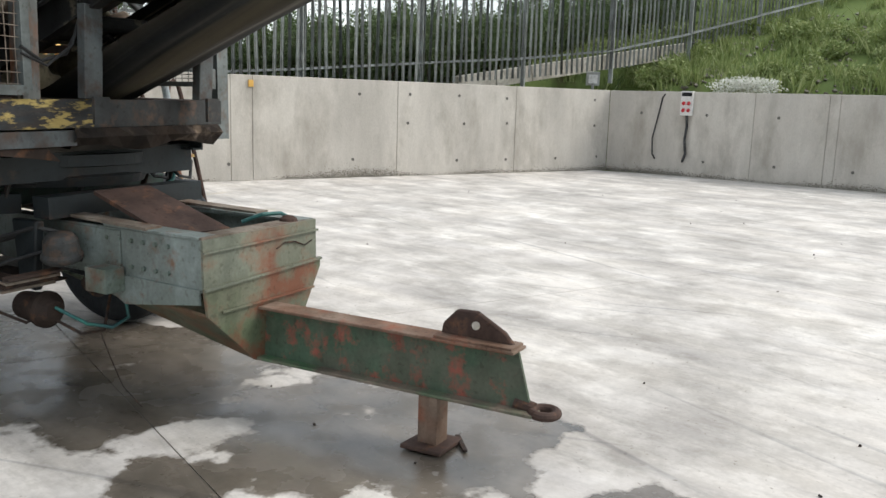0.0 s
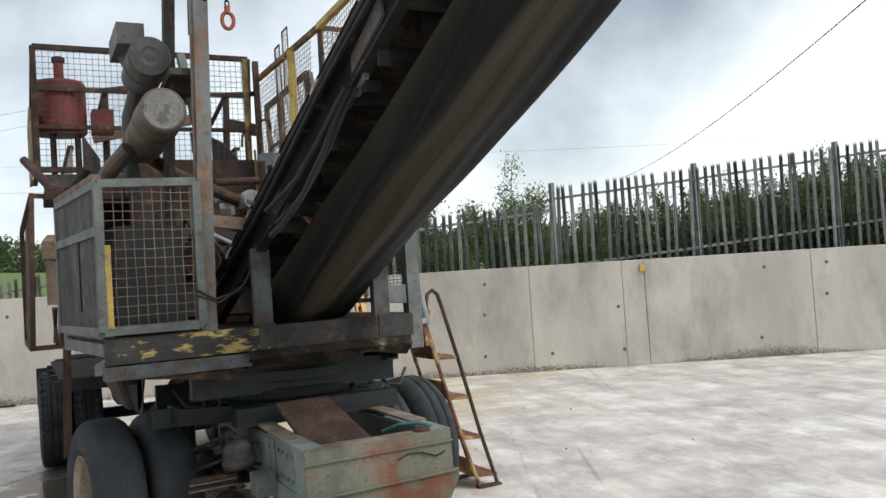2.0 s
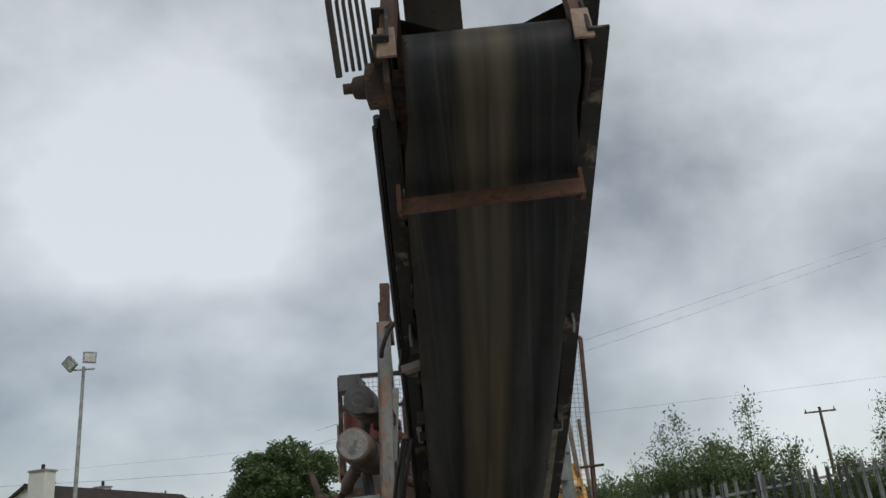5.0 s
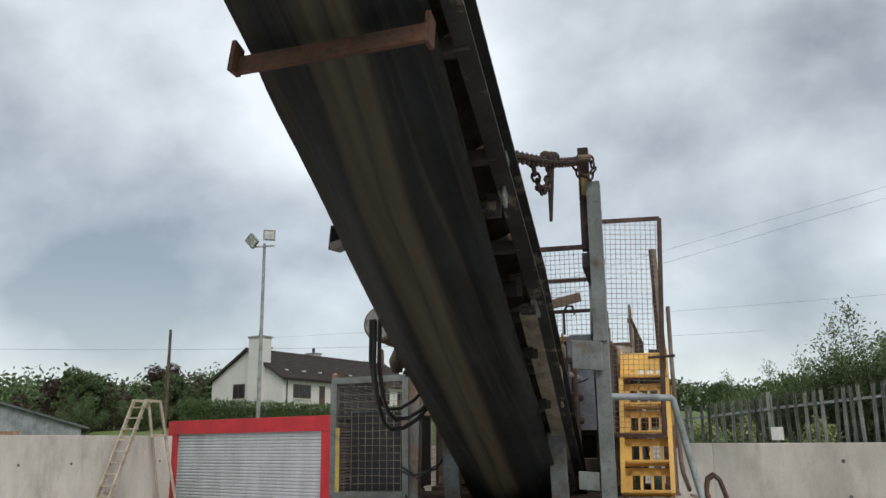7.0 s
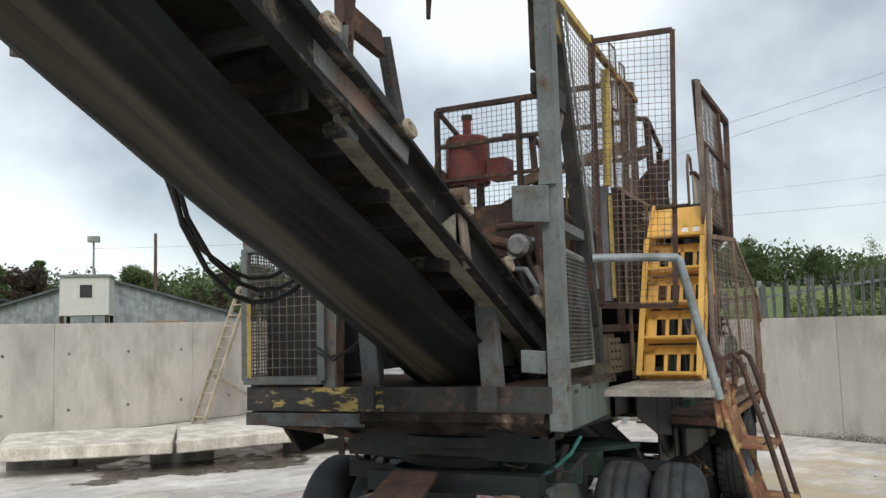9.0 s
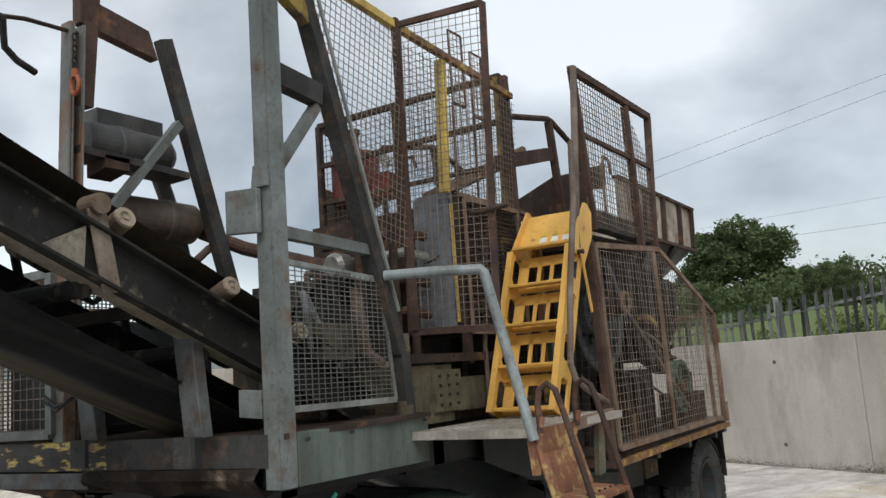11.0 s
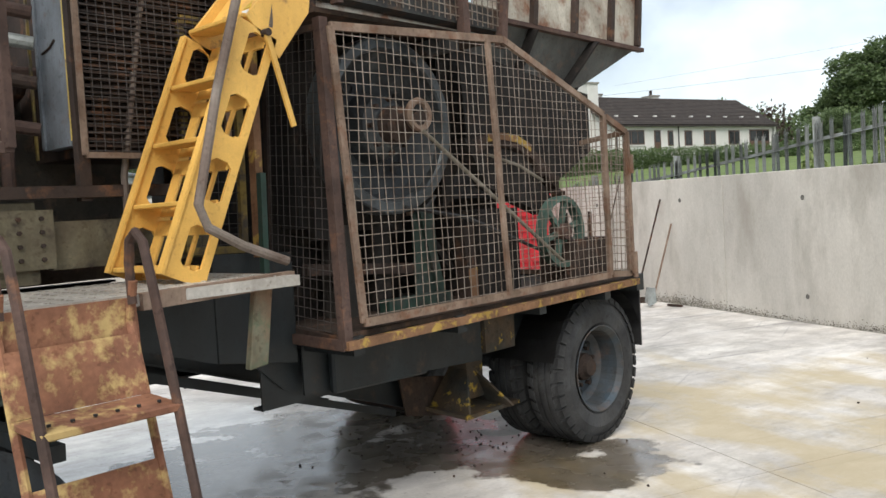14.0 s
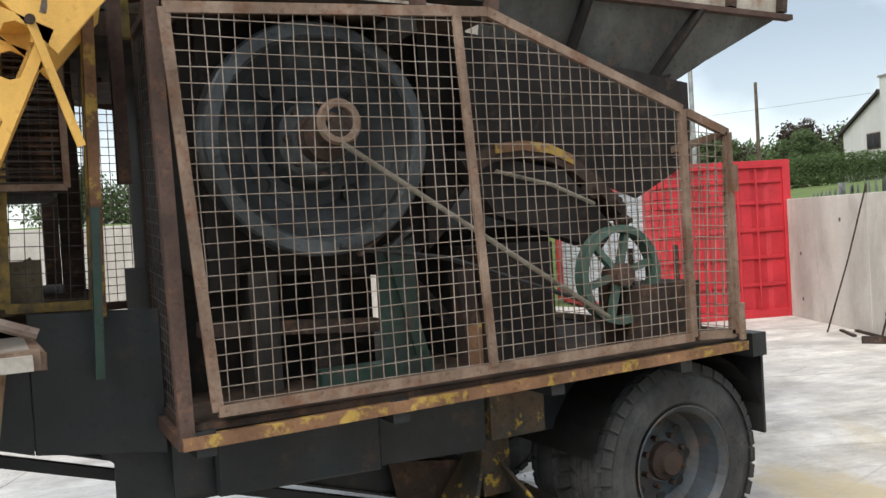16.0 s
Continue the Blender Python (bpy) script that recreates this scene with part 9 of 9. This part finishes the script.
one(lathe, "shaft_ring", "rust_pale", (1.24, 3.45, 2.185), (1, 0, 0), [(0, 0.058), (-0.01, 0.085), (0.015, 0.092), (0.03, 0.082), (0.025, 0.06), (0, 0.058)], 26, par=fw)
one(tube, "v_belt", "rubber_black", [(1.06, 3.5, 1.70), (1.07, 4.0, 1.62), (1.1, 4.7, 1.37)], 0.012, 6)
one(rod, "tie_rod", "conv_edge", (1.27, 3.45, 2.10), (1.25, 4.72, 1.30), 0.012, 8)
gw = one(lathe, "hand_wheel", "wheel_green", (1.12, 4.90, 1.48), (1, 0, 0), [(-0.035, 0.205), (-0.035, 0.235), (0.035, 0.24), (0.035, 0.205), (-0.035, 0.205)], 40)
for k in range(6):
    a = k * math.pi / 3 + 0.25
    one(bar, "spoke", "wheel_green", (1.12, 4.90 + 0.05 * math.cos(a), 1.48 + 0.05 * math.sin(a)), (1.12, 4.90 + 0.21 * math.cos(a), 1.48 + 0.21 * math.sin(a)), 0.035, 0.03, par=gw)
one(rod, "wheel_hub", "rust", (1.06, 4.90, 1.48), (1.18, 4.90, 1.48), 0.055, 16, par=gw)
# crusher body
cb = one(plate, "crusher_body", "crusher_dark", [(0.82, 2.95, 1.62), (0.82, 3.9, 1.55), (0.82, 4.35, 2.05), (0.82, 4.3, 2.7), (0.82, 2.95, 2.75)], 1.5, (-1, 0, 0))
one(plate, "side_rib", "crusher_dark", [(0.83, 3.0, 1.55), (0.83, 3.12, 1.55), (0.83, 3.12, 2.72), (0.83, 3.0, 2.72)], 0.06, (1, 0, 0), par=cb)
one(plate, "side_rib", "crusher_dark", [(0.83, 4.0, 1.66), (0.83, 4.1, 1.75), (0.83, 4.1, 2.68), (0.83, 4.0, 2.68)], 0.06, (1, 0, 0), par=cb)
one(plate, "leg_plate", "green_dark", [(0.86, 3.74, 1.115), (0.86, 3.94, 1.115), (0.86, 3.92, 1.72), (0.86, 3.74, 1.66)], 0.02, (1, 0, 0), par=cb)
one(bar, "plate_edge", "green_dark", (0.89, 3.95, 1.115), (0.89, 3.80, 1.70), 0.03, 0.06, par=cb)
one(bar, "strut", "grey_chipped", (0.91, 3.79, 1.68), (0.91, 3.90, 1.76), 0.03, 0.02, par=cb)
one(bar, "sill", "green_dark", (0.93, 3.42, 1.15), (0.93, 3.95, 1.15), 0.08, 0.07, par=cb, bevel=0.008)
one(bar, "leg", "conv_dark", (0.80, 3.22, 1.115), (0.80, 3.22, 1.62), 0.16, 0.12, par=cb, bevel=0.008)
one(bar, "leg", "crusher_dark", (0.78, 3.52, 1.115), (0.78, 3.52, 1.62), 0.10, 0.12, par=cb, bevel=0.008)
one(bar, "frame_tie", "rust_dark", (0.84, 2.95, 1.40), (0.84, 3.74, 1.34), 0.05, 0.06, par=cb)
one(bar, "leg", "rust_dark", (0.9, 4.19, 1.115), (0.9, 4.15, 1.56), 0.09, 0.09, par=cb)
one(bar, "leg_shoe", "rust_yellow", (0.9, 4.20, 1.116), (0.9, 4.185, 1.30), 0.096, 0.096, par=cb)
one(bar, "window_bar", "crusher_dark", (0.80, 3.96, 1.50), (0.80, 4.14, 1.30), 0.03, 0.05, par=cb)
one(bar, "lever", "rust_pale", (0.96, 3.62, 1.66), (0.97, 3.78, 1.78), 0.03, 0.02, par=cb)
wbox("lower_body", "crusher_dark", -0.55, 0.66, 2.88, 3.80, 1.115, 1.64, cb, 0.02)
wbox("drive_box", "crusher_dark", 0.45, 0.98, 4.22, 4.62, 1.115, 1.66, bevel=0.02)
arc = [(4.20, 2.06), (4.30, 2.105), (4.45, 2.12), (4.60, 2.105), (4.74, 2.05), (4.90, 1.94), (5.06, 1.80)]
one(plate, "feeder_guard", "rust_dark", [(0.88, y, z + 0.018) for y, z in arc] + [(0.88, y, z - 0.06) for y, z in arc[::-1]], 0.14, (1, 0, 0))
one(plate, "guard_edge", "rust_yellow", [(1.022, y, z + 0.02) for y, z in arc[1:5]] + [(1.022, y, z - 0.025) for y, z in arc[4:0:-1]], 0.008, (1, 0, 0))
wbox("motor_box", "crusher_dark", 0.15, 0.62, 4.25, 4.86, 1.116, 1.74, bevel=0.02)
for y, z, r_ in ((4.86, 1.90, 0.05), (4.98, 1.84, 0.04), (5.04, 1.74, 0.035)):
    one(lathe, "bearing_boss", "rust_dark", (0.98, y, z), (1, 0, 0), [(0, 0), (0, r_), (0.05, r_ * 0.9), (0.06, r_ * 0.5), (0.09, r_ * 0.45), (0.09, 0)], 14)
one(tube, "grease_pipe", "conv_edge", [(1.02, 4.3, 2.0), (1.03, 4.6, 1.93), (1.03, 4.85, 1.83)], 0.010, 6)
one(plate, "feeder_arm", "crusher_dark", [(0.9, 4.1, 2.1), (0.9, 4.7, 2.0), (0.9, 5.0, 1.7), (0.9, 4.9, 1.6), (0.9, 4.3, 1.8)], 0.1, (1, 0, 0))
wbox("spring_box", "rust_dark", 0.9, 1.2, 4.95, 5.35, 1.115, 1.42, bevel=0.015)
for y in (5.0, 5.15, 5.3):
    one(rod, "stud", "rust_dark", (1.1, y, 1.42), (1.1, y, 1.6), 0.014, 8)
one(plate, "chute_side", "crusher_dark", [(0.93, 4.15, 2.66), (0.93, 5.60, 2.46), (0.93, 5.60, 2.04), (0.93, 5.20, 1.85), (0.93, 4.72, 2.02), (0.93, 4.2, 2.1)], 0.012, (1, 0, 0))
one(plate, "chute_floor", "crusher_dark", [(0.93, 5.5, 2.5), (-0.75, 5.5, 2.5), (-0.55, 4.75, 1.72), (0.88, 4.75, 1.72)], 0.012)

# ---- feed hopper ----
hop = one(plate, "hopper_side", "hopper", [(0.92, 4.35, 2.90), (0.92, 6.36, 2.875), (0.92, 6.47, 3.31), (0.92, 4.35, 3.36)], 0.012, (1, 0, 0))
one(plate, "hopper_side", "hopper", [(-0.78, 4.35, 2.90), (-0.78, 6.36, 2.875), (-0.78, 6.47, 3.31), (-0.78, 4.35, 3.36)], 0.012, (-1, 0, 0), par=hop)
one(plate, "hopper_back", "hopper", [(0.92, 6.37, 2.875), (-0.78, 6.37, 2.875), (-0.78, 6.48, 3.31), (0.92, 6.48, 3.31)], 0.012, (0, 1, 0), par=hop)
for y in (4.95, 5.45, 5.95, 6.36):
    one(bar, "hopper_rib", "rust_dark", (0.945, y, 2.89), (0.945, y + 0.06, 3.33), 0.05, 0.05, par=hop)
one(bar, "hopper_rim", "rust", (0.93, 4.35, 3.37), (0.93, 6.50, 3.325), 0.06, 0.03, par=hop)
one(bar, "hopper_lip", "rust", (0.94, 4.35, 2.885), (0.94, 6.44, 2.865), 0.05, 0.03, par=hop)
one(bar, "hopper_rim", "rust", (-0.79, 4.35, 3.37), (-0.79, 6.50, 3.325), 0.06, 0.03, par=hop)
one(bar, "hopper_rim", "rust", (-0.79, 6.49, 3.325), (0.93, 6.49, 3.325), 0.06, 0.03, par=hop)
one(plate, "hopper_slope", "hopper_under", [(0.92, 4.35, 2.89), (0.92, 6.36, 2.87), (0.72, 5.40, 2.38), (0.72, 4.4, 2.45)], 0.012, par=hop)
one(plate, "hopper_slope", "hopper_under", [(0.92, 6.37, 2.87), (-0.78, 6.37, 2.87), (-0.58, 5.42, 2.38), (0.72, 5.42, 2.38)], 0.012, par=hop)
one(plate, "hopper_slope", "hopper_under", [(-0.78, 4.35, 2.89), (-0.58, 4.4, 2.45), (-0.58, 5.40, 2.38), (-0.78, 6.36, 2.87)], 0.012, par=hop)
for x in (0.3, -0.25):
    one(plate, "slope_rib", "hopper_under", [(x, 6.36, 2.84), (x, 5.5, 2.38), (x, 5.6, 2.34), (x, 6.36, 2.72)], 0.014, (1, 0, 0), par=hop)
for y0, y1 in ((5.70, 5.42), (4.93, 4.85)):
    one(plate, "slope_rib", "crusher_dark", [(0.925, y0, 2.87), (0.735, y1, 2.44), (0.795, y1, 2.41), (0.995, y0, 2.85)], 0.02, (0, 1, 0), par=hop)
one(plate, "front_flare", "rust_dark", [(0.62, 3.0, 2.86), (0.66, 4.4, 3.02), (0.66, 4.4, 3.50), (0.62, 3.7, 3.32), (0.62, 3.05, 3.04)], 0.014, (1, 0, 0), par=hop)
one(plate, "torn_liner", "rust_dark", [(0.55, 4.3, 3.3), (0.55, 5.0, 3.42), (0.55, 5.05, 3.68), (0.55, 4.85, 3.62), (0.55, 4.3, 3.5)], 0.016, (1, 0, 0), par=hop)
one(plate, "front_flare", "rust_dark", [(-0.62, 3.0, 2.86), (-0.66, 4.4, 3.02), (-0.66, 4.4, 3.50), (-0.62, 3.05, 3.04)], 0.014, (-1, 0, 0), par=hop)
one(plate, "front_sheet", "rust_yellow", [(0.5, 3.05, 2.7), (-0.55, 3.05, 2.7), (-0.55, 3.5, 3.1), (0.5, 3.5, 3.1)], 0.014, par=hop)
# rail frames over the hopper
for x in (0.67, -0.5):
    one(tube, "hopper_rail", "rust", [(x + 0.07, 2.75, 3.62), (x, 3.6, 3.80), (x, 3.68, 3.79), (x - 0.03, 4.3, 3.62)], 0.025, 8)
    one(bar, "hopper_rail_post", "rust", (x, 3.62, 3.78), (x, 3.74, 2.95), 0.06, 0.04)
one(bar, "hopper_beam", "rust", (0.72, 2.6, 3.24), (0.66, 3.62, 3.50), 0.05, 0.11)
one(bar, "hopper_rail_post", "rust", (0.62, 4.3, 3.62), (0.60, 4.4, 3.0), 0.05, 0.04)
one(tube, "bent_rod", "rust_pale", [(0.95, 4.0, 3.0), (0.95, 4.0, 3.4), (0.95, 4.06, 3.5), (0.95, 4.16, 3.48), (0.95, 4.2, 3.36)], 0.014, 7)

# ---- guard beside the hopper ----
mesh_panel([(1.29, 2.84, 2.74), (1.29, 4.12, 2.70), (1.285, 4.22, 3.40), (1.285, 3.80, 3.79), (1.285, 2.80, 3.82)], 0.046, 0.0024, "mesh_rust", wob=0.003)
one(bar, "guard_top", "rust", (1.285, 2.76, 3.85), (1.285, 4.34, 3.835), 0.05, 0.05)
one(bar, "guard_rail", "rust", (1.29, 2.80, 3.38), (1.29, 4.28, 3.36), 0.03, 0.03)
one(bar, "guard_post", "rust", (1.285, 2.78, 3.86), (1.30, 2.88, 2.68), 0.05, 0.04)
one(bar, "guard_post", "rust_grey", (1.31, 2.76, 3.86), (1.36, 2.42, 2.5), 0.045, 0.02)
one(bar, "guard_post", "rust", (1.285, 3.78, 3.80), (1.30, 3.80, 2.62), 0.055, 0.05)
one(bar, "guard_post", "rust", (1.285, 4.32, 3.83), (1.29, 4.14, 2.60), 0.05, 0.05)
one(bar, "hopper_bearer", "grey_dark", (1.24, 2.84, 2.78), (1.22, 4.2, 2.76), 0.10, 0.13, bevel=0.01)
# added sheet over the drive cage that keeps sky light off the flywheel
wbox("walkway_floor", "chassis_rust", 0.60, 1.20, 2.82, 4.22, 2.655, 2.68)
one(bar, "rear_plank", "rust_pale", (-0.63, 3.6, 3.33), (0.44, 3.6, 3.56), 0.06, 0.10)
one(bar, "hopper_bearer", "grey_dark", (1.24, 3.78, 2.60), (0.4, 3.8, 2.60), 0.08, 0.08)
